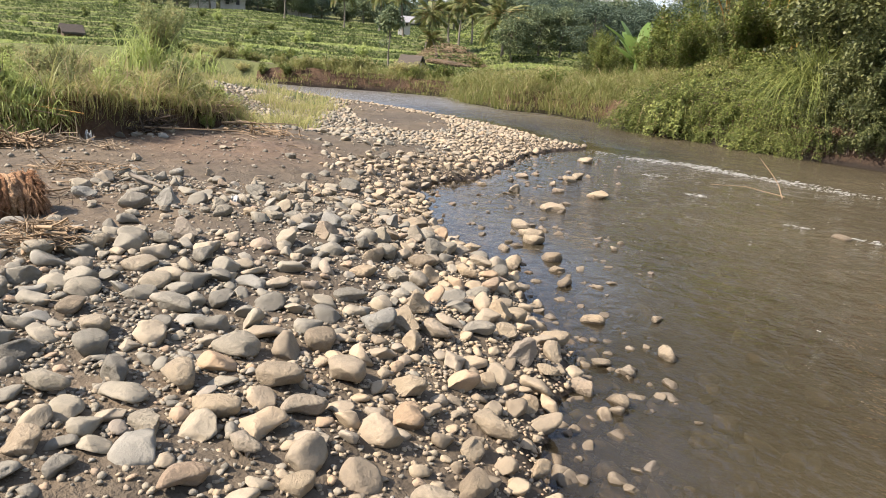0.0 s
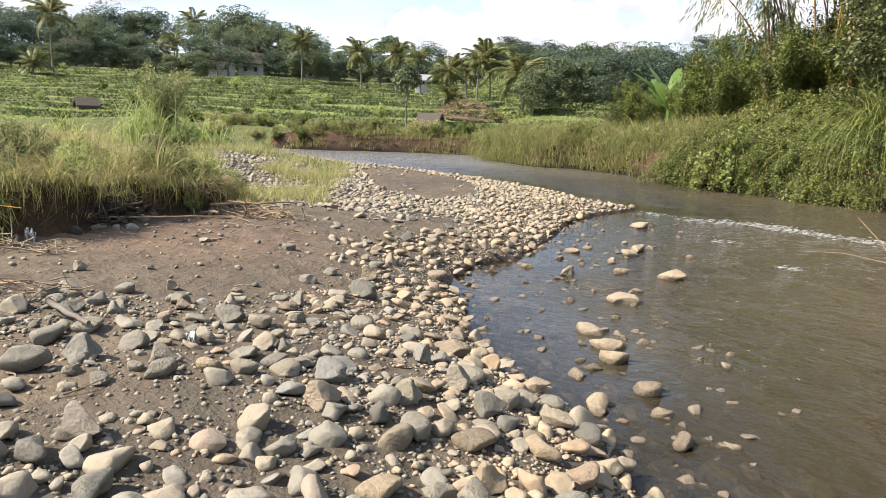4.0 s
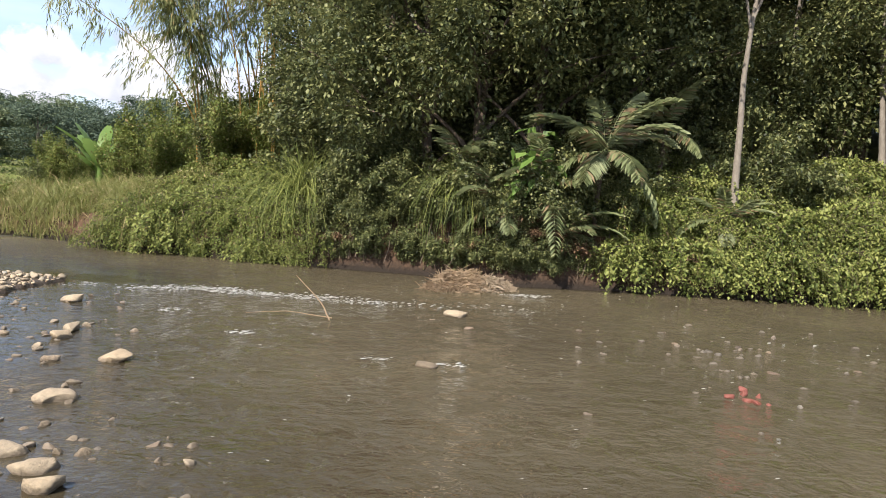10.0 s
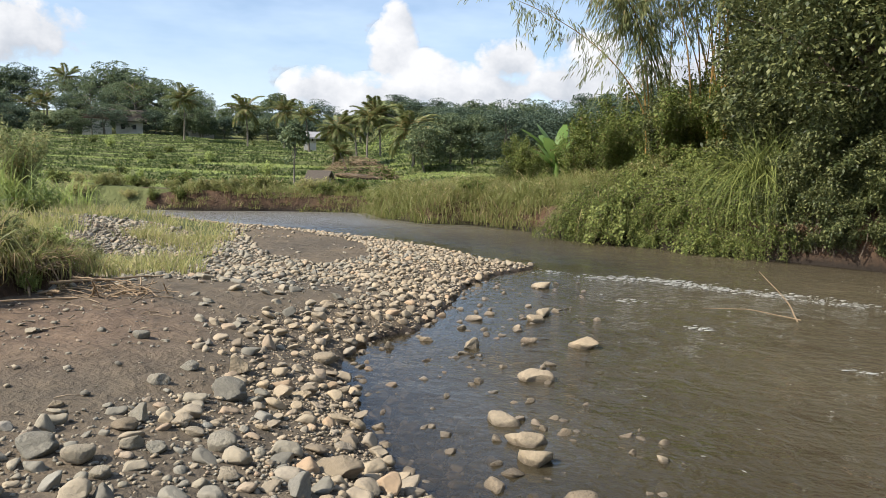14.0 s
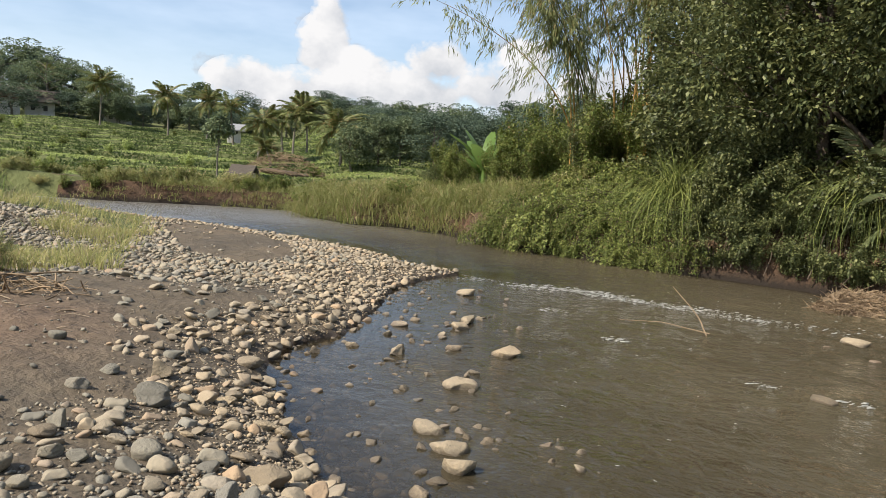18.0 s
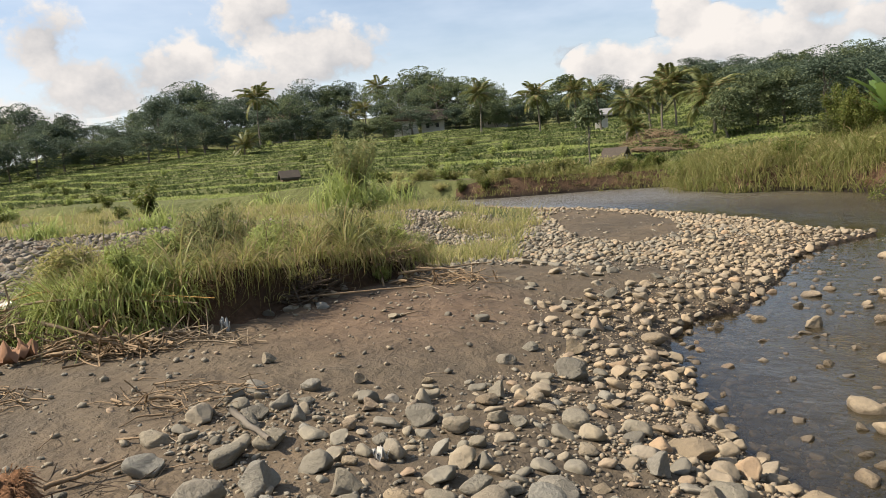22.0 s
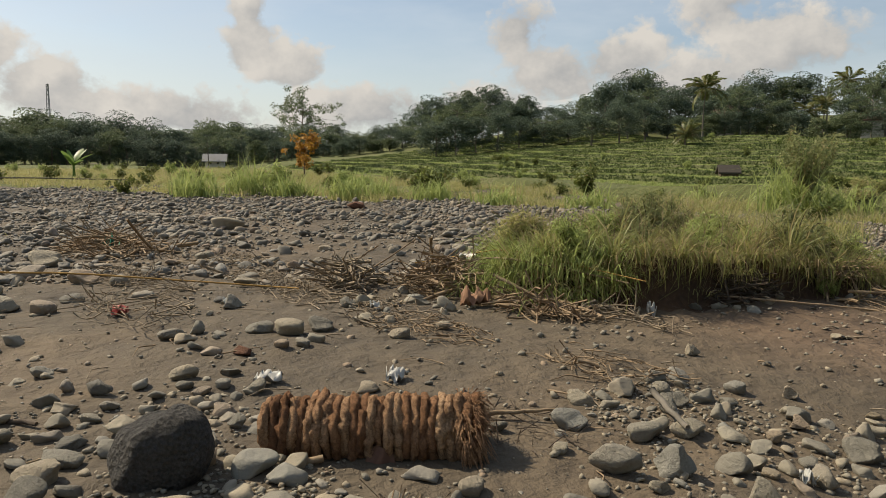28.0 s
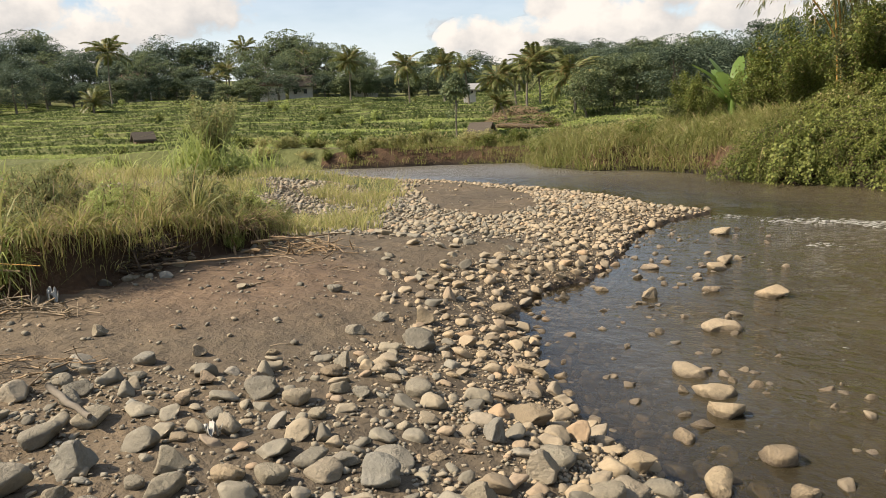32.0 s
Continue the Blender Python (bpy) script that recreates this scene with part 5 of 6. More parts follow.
x, y = g.normal(-15.0, 1.0, 40), g.normal(4.3, 0.5, 40)
grass_field(g, x, y, 26, 0.28, 0.008, 0.9, GRASS, "gravel_grass", "green grass tufts growing in the gravel", spread=0.10)
# a few taller weeds and canes
WEEDS = [make_shrub(560 + i, 0.6, 1.2, 500, (0.18, 0.05), LEAF_MID if i else CROP, 0.1, "tall leafy weed in the meadow", "weed") for i in range(3)]
weed = random.Random(8)
for i in range(75):
    az, d = weed.uniform(-80, -14), weed.uniform(17, 40)
    x, y = polar(az, d)
    if lie(np.array([x]), np.array([y]))[1][0] == 1 and y < 34 and d > 20 - 4 * (az > -45):
        put_plant(WEEDS, x, y, 0.25, 0.65, group="meadow weeds")
for i, ob in enumerate(WEEDS):
    x, y = polar(-62 + 12 * i, 27)
    ob.matrix_basis = pose(x, y, ground_z(x, y))
for i in range(110):
    az, d = weed.uniform(-88, -40), weed.uniform(26, 75)
    x, y = polar(az, d)
    put_plant(WEEDS, x, y, 0.3, 0.8, group="meadow weeds")
for (az, d, L, k) in ((-68, 26, 1.3, 200), (-64, 27, 1.5, 220), (-61, 26, 1.1, 200), (-50, 24, 0.9, 160), (-45, 22, 0.8, 140), (-38, 21, 0.8, 140), (-24, 21, 1.9, 130), (-23, 22, 1.5, 90), (-20, 23, 1.2, 70), (-56.5, 24, 1.2, 160), (-54, 25, 1.1, 120), (-30, 24, 1.0, 60)):
    x, y = polar(az, d)
    base = np.column_stack([g.normal(x, 0.35, k), g.normal(y, 0.35, k), np.full(k, ground_z(x, y))])
    v, f = blades(g, base, unit(g.normal(size=(k, 2))) * g.uniform(0.1, 0.9, k)[:, None], L * g.uniform(0.5, 1.1, k), np.full(k, 0.022), 5, 1.2)
    part("blade_tuft", solid("blade_tuft", v, f, CROP), thing("cane_clump", "clump of tall green cane in the meadow", "cane", group="cane clumps"))["kind"] = "stuff"
# a tall feathery shrub that stands alone behind the mound
lone_bush = make_shrub(575, 0.75, 2.5, 3600, (0.13, 0.022), BAMBOO_LEAF, 0.1, "tall feathery yellow-green shrub in the meadow", "tall_shrub")
x, y = polar(-22.8, 21.5)
lone_bush.matrix_basis = pose(x, y, ground_z(x, y) - 0.05)
# crops along the terraces
n = 95000
x, y = g.uniform(-95, 12, n), g.uniform(34, 98, n)
z, kind, dl, dr, wet, left = lie(x, y)
k = terrace(x, y, dr)
fr = k - np.floor(k)
ok = ~wet & ~left & (dr > 3) & (fr > 0.06) & (wobble(x, y, 0.12, 36) > -0.6)
x, y, z, fr = x[ok], y[ok], z[ok], fr[ok]
low = fr < 0.82
grass_field(g, x[low], y[low], 5, 0.15, 0.05, 1.1, CROP, "terrace_crop", "rows of low green crop on stepped fields", "crop", z=z[low], spread=0.22, seg=2)
grass_field(g, x[~low], y[~low], 10, 0.22, 0.05, 1.1, leaf_material("terrace_weed_leaves", (0.034, 0.056, 0.018), (0.070, 0.102, 0.032), (0.130, 0.168, 0.055), 0.7, 0.25, 0.2), "terrace_weeds", "dark weeds on the steps between the fields", "weeds", z=z[~low], spread=0.3, seg=2)
for i in range(48):
    az, d = weed.uniform(-52, 4), weed.uniform(38, 92) - 22 * weed.random() ** 3
    x, y = polar(az, d)
    if y > 38:
        put_plant(WEEDS, x, y, 0.35, 0.9, group="bushes on the terraces")

# ---------------------------------------------------------------- stones
SHALLOWS = [(0.94, 8.17, 0.126), (1.01, 7.76, 0.122), (0.99, 7.45, 0.102), (0.76, 7.42, 0.046), (0.83, 7.27, 0.062), (0.70, 7.09, 0.085), (0.85, 7.83, 0.049),
            (1.21, 7.98, 0.041), (1.33, 7.91, 0.057), (1.10, 6.89, 0.059), (0.85, 6.90, 0.033), (0.63, 8.74, 0.050), (0.12, 8.39, 0.043), (0.69, 7.86, 0.024),
            (0.95, 9.11, 0.049), (1.25, 8.57, 0.057), (1.42, 9.17, 0.145), (2.20, 10.26, 0.149), (1.07, 10.31, 0.101), (0.96, 10.05, 0.056), (1.70, 10.51, 0.090),
            (2.05, 11.50, 0.119), (2.21, 11.86, 0.142), (2.75, 13.95, 0.153), (1.34, 11.63, 0.119), (1.33, 10.82, 0.068), (2.44, 12.07, 0.073), (1.70, 9.62, 0.067),
            (1.72, 11.01, 0.064), (0.66, 10.61, 0.075), (0.26, 10.34, 0.072), (1.57, 11.96, 0.071)]
MIDSTREAM = [(7.21, 11.01, 0.200), (6.66, 10.16, 0.083), (4.77, 8.75, 0.151), (8.06, 9.43, 0.060), (9.21, 8.81, 0.059), (8.89, 8.99, 0.041), (8.56, 8.26, 0.078),
             (9.21, 7.71, 0.080), (8.13, 9.91, 0.049), (8.08, 6.73, 0.076), (9.29, 7.34, 0.079), (9.19, 6.28, 0.068), (6.61, 10.87, 0.071)]
START_EDGE = [(0.77, 4.38, 0.116), (0.70, 4.16, 0.071), (1.17, 5.26, 0.100), (1.08, 4.53, 0.070), (1.23, 4.42, 0.082), (1.53, 4.72, 0.102), (1.07, 4.03, 0.091), (0.91, 4.13, 0.087),
              (0.55, 3.76, 0.078), (1.66, 5.38, 0.067), (1.12, 6.10, 0.104), (1.10, 6.49, 0.073), (1.11, 6.88, 0.129), (0.74, 6.54, 0.135), (0.51, 4.42, 0.082), (0.73, 4.97, 0.067),
              (1.45, 3.86, 0.028), (0.89, 3.75, 0.023)]
START_BED = [(-0.93, 3.09, 0.123), (-0.78, 3.42, 0.115), (-1.29, 4.52, 0.110), (-0.31, 3.41, 0.119), (-0.24, 4.05, 0.118), (0.10, 4.17, 0.114), (-0.01, 3.19, 0.101), (0.36, 3.37, 0.121),
             (0.26, 3.14, 0.089), (-0.56, 2.70, 0.081), (-0.69, 2.46, 0.090), (-0.90, 2.73, 0.069), (-1.60, 3.61, 0.086), (-1.41, 3.43, 0.088), (-0.47, 5.47, 0.090), (-1.19, 2.48, 0.076),
             (0.55, 3.18, 0.080), (0.24, 2.82, 0.107), (-0.34, 2.56, 0.067), (-2.16, 5.58, 0.099), (-0.18, 4.87, 0.080)]
ROLL_STONES = [(-8.92, 3.69, 0.191), (-8.24, 3.82, 0.188), (-8.25, 4.25, 0.154), (-7.40, 4.21, 0.192), (-10.06, 5.19, 0.235), (-7.11, 3.81, 0.152), (-7.06, 4.43, 0.154), (-7.42, 4.75, 0.119),
               (-8.46, 5.18, 0.187), (-9.29, 4.82, 0.189), (-5.07, 5.63, 0.147), (-5.25, 5.47, 0.125), (-5.05, 5.92, 0.126), (-4.71, 5.37, 0.076), (-4.66, 5.50, 0.073), (-4.53, 6.23, 0.105),
               (-5.10, 4.00, 0.081), (-4.99, 3.42, 0.085), (-4.99, 3.51, 0.071), (-3.86, 3.82, 0.079), (-4.26, 4.12, 0.060), (-4.12, 3.99, 0.061), (-9.29, 6.80, 0.173), (-9.53, 8.79, 0.129)]
ROLL_HEAP = [(-4.35, 4.55, 0.066), (-4.18, 4.58, 0.058), (-4.20, 4.72, 0.065), (-3.81, 4.55, 0.083), (-4.02, 4.81, 0.084), (-3.44, 4.28, 0.085), (-3.23, 4.19, 0.070), (-3.60, 5.31, 0.081),
             (-3.97, 3.18, 0.090), (-3.91, 3.34, 0.112), (-4.08, 3.56, 0.082), (-4.44, 3.57, 0.089), (-3.56, 4.49, 0.056), (-4.54, 6.66, 0.084), (-2.34, 4.90, 0.068), (-3.56, 5.10, 0.050),
             (-2.59, 5.85, 0.112), (-2.39, 5.50, 0.061), (-3.95, 4.35, 0.055), (-3.70, 4.20, 0.060), (-2.75, 5.45, 0.055)]
PILE = [(-2.42, 6.57, 0.084), (-2.36, 7.08, 0.097), (-1.85, 6.48, 0.058), (-2.23, 6.77, 0.064), (-1.86, 6.77, 0.057), (-1.62, 6.85, 0.072), (-1.51, 6.70, 0.109), (-1.64, 6.37, 0.074),
        (-1.31, 6.61, 0.086), (-1.26, 7.07, 0.074), (-1.23, 7.23, 0.076), (-1.14, 6.81, 0.069), (-1.01, 6.78, 0.059), (-1.18, 6.46, 0.073), (-0.74, 6.95, 0.102), (-0.64, 6.54, 0.069),
        (-0.89, 8.44, 0.109), (-1.30, 7.93, 0.082), (-0.84, 7.82, 0.134), (-0.91, 7.10, 0.063), (-1.72, 9.06, 0.072), (-1.53, 9.02, 0.043), (-2.92, 7.56, 0.062), (-1.69, 7.33, 0.046),
        (-1.00, 7.19, 0.065), (-0.70, 7.86, 0.074), (-0.94, 7.94, 0.068), (-1.20, 8.31, 0.073)]
PILE_LOW = [(-1.57, 5.75, 0.083), (-1.48, 5.53, 0.092), (-1.32, 5.71, 0.083), (-1.06, 5.94, 0.083), (-1.15, 5.74, 0.075), (-0.92, 5.95, 0.071), (-0.33, 6.45, 0.081), (-1.87, 5.50, 0.054),
            (-1.70, 5.42, 0.055), (-1.68, 6.06, 0.052), (-1.62, 5.59, 0.049), (-0.97, 5.81, 0.084), (-1.92, 5.70, 0.106)]
TAN = [(-0.14, 6.91, 0.152), (-0.33, 9.45, 0.129), (-0.17, 7.92, 0.088), (-0.05, 7.92, 0.082), (-0.14, 7.38, 0.067), (-2.11, 7.26, 0.070), (-0.59, 7.37, 0.056), (-0.43, 8.21, 0.079),
       (-0.17, 8.66, 0.064), (-0.25, 8.67, 0.064), (-0.14, 9.35, 0.072), (0.05, 9.77, 0.093), (-0.56, 6.17, 0.050), (-0.45, 6.32, 0.043)]
for x, y, s in SHALLOWS:
    cobble(x, y, s * (1.28 if s > 0.1 and y < 8.3 else 1.12), True, z=-0.015, sink=0.38, flat=0.85, pick=(1, 2, 4, 5, 7, 8, 10, 11)[int(x * 100 + y * 37) % 8], label="tan river stone standing out of shallow water")
def wet_stone_material():
    k = Nodes("wet_brown_stone")
    n = k.noise(9.0, 5, 0.65, k.local())
    c = k.ramp(k.maths("ADD", k.maths("MULTIPLY", k.one(), 0.6), k.maths("MULTIPLY", n, 0.4)), (0.2, (0.060, 0.046, 0.034)), (0.6, (0.135, 0.095, 0.065)), (0.85, (0.22, 0.17, 0.12)))
    return k.done(c, 0.4, k.bump(n, 0.5, 0.02), 0.5)


WET_STONE = wet_stone_material()
rust = Nodes("rusty_stone")
grain = rust.noise(12.0, 6, 0.7, rust.local())
RUST = rust.done(rust.ramp(grain, (0.3, (0.085, 0.042, 0.028)), (0.7, (0.21, 0.105, 0.062))), 0.9, rust.bump(grain, 0.8, 0.03), 0.2)
STONES_WET = []
for me in STONES[3:9]:
    w = me.copy()
    w.materials[0] = WET_STONE
    STONES_WET.append(w)
for i, (x, y, s) in enumerate(MIDSTREAM):
    ob = cobble(x, y, s, i in (0, 2), z=-0.02, sink=0.6, flat=0.8, label="river stone just breaking the surface of the current")
    if i not in (0, 2):
        ob.data = STONES_WET[i % 6]
mid = np.random.default_rng(66)
x, y = mid.normal(8.6, 1.4, 90), mid.normal(7.4, 1.1, 90)
tagged(new("riffle_stones", solid("riffle_stones", *stone_field(mid, x, y, mid.uniform(0.02, 0.065, 90), 2, 0.6, np.full(90, -0.02)), STONE_DARK, True)), "small wet brown stones breaking the surface of the river", "stones", kind="stuff")
y = mid.uniform(3.2, 14.5, 300)
x = np.interp(y, LEFT_SHORE[2:20, 1], LEFT_SHORE[2:20, 0]) + 0.05 + (0.6 + 1.4 * smooth(5.5, 7.5, y)) * mid.uniform(0, 1, 300) ** 2.0
ok = lie(x, y)[4]
x, y = x[ok], y[ok]
tagged(new("edge_stones", solid("edge_stones", *stone_field(mid, x, y, mid.uniform(0.018, 0.06, len(x)), 3, 0.5, np.full(len(x), -0.016)), STONE_TAN, True)), "small tan stones half under the shallow water", "stones", kind="stuff")
for x, y, s in START_EDGE:
    cobble(x, y, s, True, z=max(-0.01, ground_z(x, y)), sink=0.45, label="pale tan stone at the water's edge")
for i, (x, y, s) in enumerate(START_BED):
    cobble(x, y, s, i % 3 == 0 or x > -0.1, label="large weathered stone among smaller cobbles")
for i, (x, y, s) in enumerate(ROLL_STONES + ROLL_HEAP):
    cobble(x, y, s, False, sink=0.5, pick=(0, 3, 6, 9)[i % 4])
for i, (x, y, s) in enumerate(PILE + PILE_LOW):
    cobble(x, y, s, i % 7 == 2, sink=0.4, pick=(0, 3, 6, 9, 1, 4)[i % 6])
for x, y, s in TAN:
    cobble(x, y, s, True, sink=0.42, label="tan worn stone beside the shallow water", flat=0.85)
cobble(-3.22, 4.02, 0.215, False, 0.10, pick=0, flat=1.16, turn=30, name="boulder", label="dark grey pitted boulder beside the fibre roll")
cobble(-0.75, 6.04, 0.12, False, 0.5, pick=2, flat=0.5, label="flat grey stone slab")
cobble(-2.09, 5.49, 0.125, False, 0.1, pick=4, label="blue-grey angular broken stone")
cobble(-7.27, 6.41, 0.20, False, 0.3, pick=5, flat=0.55, label="flat grey slab lying on the sand")
cobble(-13.5, 9.1, 0.34, False, 0.3, pick=3, label="large dark grey stone on the gravel")
for x, y, size in ((-4.74, 5.11, 0.095), (-16.8, 14.3, 0.34)):
    rusty = cobble(x, y, size, True, 0.3, pick=7, flat=0.8, label="rust-brown weathered stone lying on the gravel")
    rusty.data = STONES[7].copy()
    rusty.data.materials[0] = RUST
ALL = SHALLOWS + MIDSTREAM + START_EDGE + START_BED + ROLL_STONES + ROLL_HEAP + PILE + PILE_LOW + TAN + [(-3.13, 3.92, 0.2), (-2.09, 5.49, 0.11), (-0.75, 6.04, 0.12), (-3.08, 4.66, 0.2), (-2.85, 4.95, 0.2), (-2.7, 5.15, 0.2), (-3.2, 4.55, 0.2)]

r = np.random.default_rng(41)
x, y, s = scatter(r, 170000, -6.5, 1.2, -4.5, 13.0, cobbles_here, 0.013, 0.108, 8.5, 0.69, ALL)
s *= 1 - 0.22 * smooth(6.0, 8.5, y)
near = np.argsort(-s * (y < 9) * (y > 2.0))[:130]
for i in near:
    cobble(float(x[i]), float(y[i]), float(s[i]), x[i] > -0.9 and r.uniform() < 0.6, sink=0.38)
rest = np.ones(len(x), bool)
rest[near] = False
shore = gap(x, y, LEFT_SHORE) + 0.5 * wobble(x, y, 1.7, 44) + r.normal(0, 0.25, len(x)) < 1.0
for tan, mat in ((True, STONE_TAN), (False, STONE_BED)):
    for lo, hi, level, name, label in ((0.05, 9, 3, "cobbles", "river cobbles packed on the shore"), (0.026, 0.05, 2, "small_cobbles", "fist-sized river cobbles"), (0, 0.026, 1, "pebbles", "pebbles between the cobbles")):
        pick = rest & (shore == tan) & (s > lo) & (s <= hi)
        tagged(new(name, solid(name, *stone_field(r, x[pick], y[pick], s[pick], level, 0.44), mat, True)), ("tan " if tan else "grey ") + label, "stones", kind="stuff")
x1, y1, s1 = scatter(r, 56000, -6.5, 3.4, 13.0, 26, cobbles_here, 0.024, 0.080, 7.0, 0.72)
x2, y2, s2 = scatter(r, 60000, -32, -6.5, 2.0, 20, lambda a, b: cobbles_here(a, b) * np.clip(0.85 + 1.6 * wobble(a, b, 0.7, 19), 0.2, 1), 0.030, 0.13, 7.5, 0.74)
x, y, s = np.concatenate([x1, x2]), np.concatenate([y1, y2]), np.concatenate([s1, s2])
shore = np.where(x < -6.5, 2, np.where(gap(x, y, LEFT_SHORE) + 1.2 * r.normal(0, 1, len(x)) < 2.2, 1, 0))
for tan, mat in ((1, STONE_TAN), (0, STONE_BED), (2, STONE_DARK)):
    pick = shore == tan
    tagged(new("far_cobbles", solid("far_cobbles", *stone_field(r, x[pick], y[pick], s[pick], 2, 0.4), mat, True)), ("grey", "tan", "dark grey")[tan] + " cobbles spread over the gravel bar", "stones", kind="stuff")

# pebbles that fill the gaps between the near cobbles
x, y = r.uniform(-3.2, 0.95, 26000), r.uniform(1.5, 8.5, 26000)
ok = r.uniform(0, 1, 26000) < np.clip(cobbles_here(x, y) * 1.3, 0, 0.9)
x, y = x[ok], y[ok]
size = 0.006 + 0.016 * r.uniform(0, 1, len(x)) ** 2
tan = gap(x, y, LEFT_SHORE) + r.normal(0, 0.5, len(x)) < 1.0
for pick, mat, tone in ((tan, STONE_TAN, "tan"), (~tan, STONE_BED, "grey")):
    tagged(new("fill_pebbles", solid("fill_pebbles", *stone_field(r, x[pick], y[pick], size[pick], 1, 0.25), mat, True)), tone + " pebbles filling the gaps between cobbles", "stones", kind="stuff")
# grit and small stones on the open sand
x, y = r.uniform(-9, -0.8, 5200), r.uniform(3.2, 12, 5200)
ok = inside(x, y, SANDY) & (r.uniform(0, 1, 5200) < np.clip(0.45 + 1.2 * wobble(x, y, 1.3, 52), 0.03, 1))
x, y = x[ok], y[ok]
s = 0.006 + 0.030 * r.uniform(0, 1, len(x)) ** 3
tagged(new("sand_grit", solid("sand_grit", *stone_field(r, x, y, s, 1, 0.4), STONE_BED, True)), "small stones and grit on brown sand", "stones", kind="stuff")
# stones under the shallow water
n = 420
x, y = r.uniform(0.2, 6.0, n), r.uniform(0.5, 13, n)
z, kind, dl, dr, wet, left = lie(x, y)
ok = wet & (dl < 3.2)
x, y, z = x[ok], y[ok], z[ok]
s = np.minimum(r.uniform(0.03, 0.15, len(x)), np.maximum(-z, 0.03) * 1.1)
tagged(new("bed_stones", solid("bed_stones", *stone_field(r, x, y, s, 2, 0.3), STONE_DARK, True)), "brown stones under shallow water", "stones", kind="stuff")

# ---------------------------------------------------------------- fibre roll


def fibre_material():
    k = Nodes("palm_fibre")
    a, b = k.noise(5.0, 4, 0.6, k.local()), k.noise(60.0, 6, 0.7, k.local(), 0.5)
    c = k.ramp(k.maths("ADD", k.maths("MULTIPLY", k.one(), 0.55), k.maths("MULTIPLY", a, 0.45)), (0.15, (0.17, 0.085, 0.045)), (0.45, (0.36, 0.195, 0.105)), (0.8, (0.60, 0.40, 0.24)))
    c = k.mix(k.ramp(b, (0.35, (0.7, 0.7, 0.7)), (0.6, (0, 0, 0))), c, (0.09, 0.045, 0.025))
    return k.done(c, 0.95, k.bump(b, 1.0, 0.03), 0.1)


FIBRE = fibre_material()


def plain(name, colour, rough=0.6, var=0.25, scale=20.0):
    k = Nodes(name)
    n = k.noise(scale, 4, 0.6, k.local())
    dark = tuple(c * (1 - var) for c in colour)
    return k.done(k.ramp(n, (0.3, dark), (0.7, colour)), rough, k.bump(n, 0.4, 0.01), 0.3)


PLASTIC_WHITE = plain("dirty_white_plastic", (0.46, 0.46, 0.43), 0.45)
CLOTH = plain("brown_cloth", (0.14, 0.075, 0.05), 0.9)
RED_SCRAP = plain("faded_red_plastic", (0.45, 0.09, 0.07), 0.5)
GREEN_SCRAP = plain("green_net", (0.04, 0.22, 0.15), 0.6)
ROOF = plain("dark_thatch", (0.10, 0.085, 0.07), 0.95, 0.5)
TILE = plain("clay_roof_tiles", (0.15, 0.085, 0.065), 0.85, 0.4, 3.0)
WALL = plain("house_plaster", (0.55, 0.53, 0.50), 0.9, 0.25, 2.0)
STEEL = plain("grey_steel", (0.30, 0.30, 0.31), 0.5)
DARK_GAP = plain("dark_window", (0.03, 0.03, 0.035), 0.3)
FOAM_GLINT = plain("white_foam_and_glints", (0.42, 0.42, 0.39), 0.5, 0.15, 40.0)
EARTH = plain("brown_earth", (0.17, 0.125, 0.085), 0.95, 0.5, 9.0)
STRAW = bark_material("dry_straw", (0.20, 0.155, 0.105), (0.44, 0.37, 0.27), 18.0)

fr = np.random.default_rng(71)
A, B = Vector((-3.27, 4.50, 0.60)), Vector((-2.62, 5.22, 0.62))
along = (B - A).normalized()
turn = along.to_track_quat("X", "Z").to_matrix().to_4x4()
roll = thing("fibre_roll", "coarse brown palm-fibre roll lying on the stones", "fibre roll", Matrix.Translation(A) @ turn)
LONG = (B - A).length
RINGS = 25
for i in range(RINGS):
    c, w, sides = (i + 0.5) * LONG / RINGS, LONG / RINGS * 0.60, 40
    a = np.arange(sides) * 2 * math.pi / sides
    rad0 = 0.157 + fr.normal(0, 0.0045)
    rough_r = fr.normal(0, 0.0075, sides) + 0.008 * np.sin(a * 3 + fr.uniform(0, 6))
    vs = []
    for dx, k in ((-w, 0.86), (-w * 0.6, 0.96), (0.0, 1.0), (w * 0.5, 0.98), (w, 0.86)):
        rr = rad0 * k + rough_r * (1 + fr.normal(0, 0.3, sides))
        vs.append(np.column_stack([c + dx + fr.normal(0, 0.004, sides) + 0.006 * np.sin(a * 2 + i * 0.9), rr * np.cos(a), rr * np.sin(a)]))
    f = []
    for j in range(4):
        for m in range(sides):
            f.append((j * sides + m, j * sides + (m + 1) % sides, (j + 1) * sides + (m + 1) % sides, (j + 1) * sides + m))
    part("fibre_band", solid("fibre_band", np.vstack(vs), f, FIBRE, True), roll)
u = np.linspace(0, 1, 5)
part("core", solid("core", *tube(np.column_stack([0.01 + u * (LONG - 0.02), 0 * u, 0 * u]), np.full(5, 0.122), 16), FIBRE, True), roll)
n = 1500
a, q = fr.uniform(0, 6.28, n), 0.15 * np.sqrt(fr.uniform(0.15, 1, n))
pieces = []
base = np.column_stack([np.full(n, LONG - 0.05) + fr.uniform(-0.05, 0.03, n), q * np.cos(a), q * np.sin(a)])
axis = np.column_stack([fr.uniform(0.1, 1.0, n), np.cos(a) * 0.8, np.sin(a) * 0.8 - 0.5]) + fr.normal(0, 0.3, (n, 3))
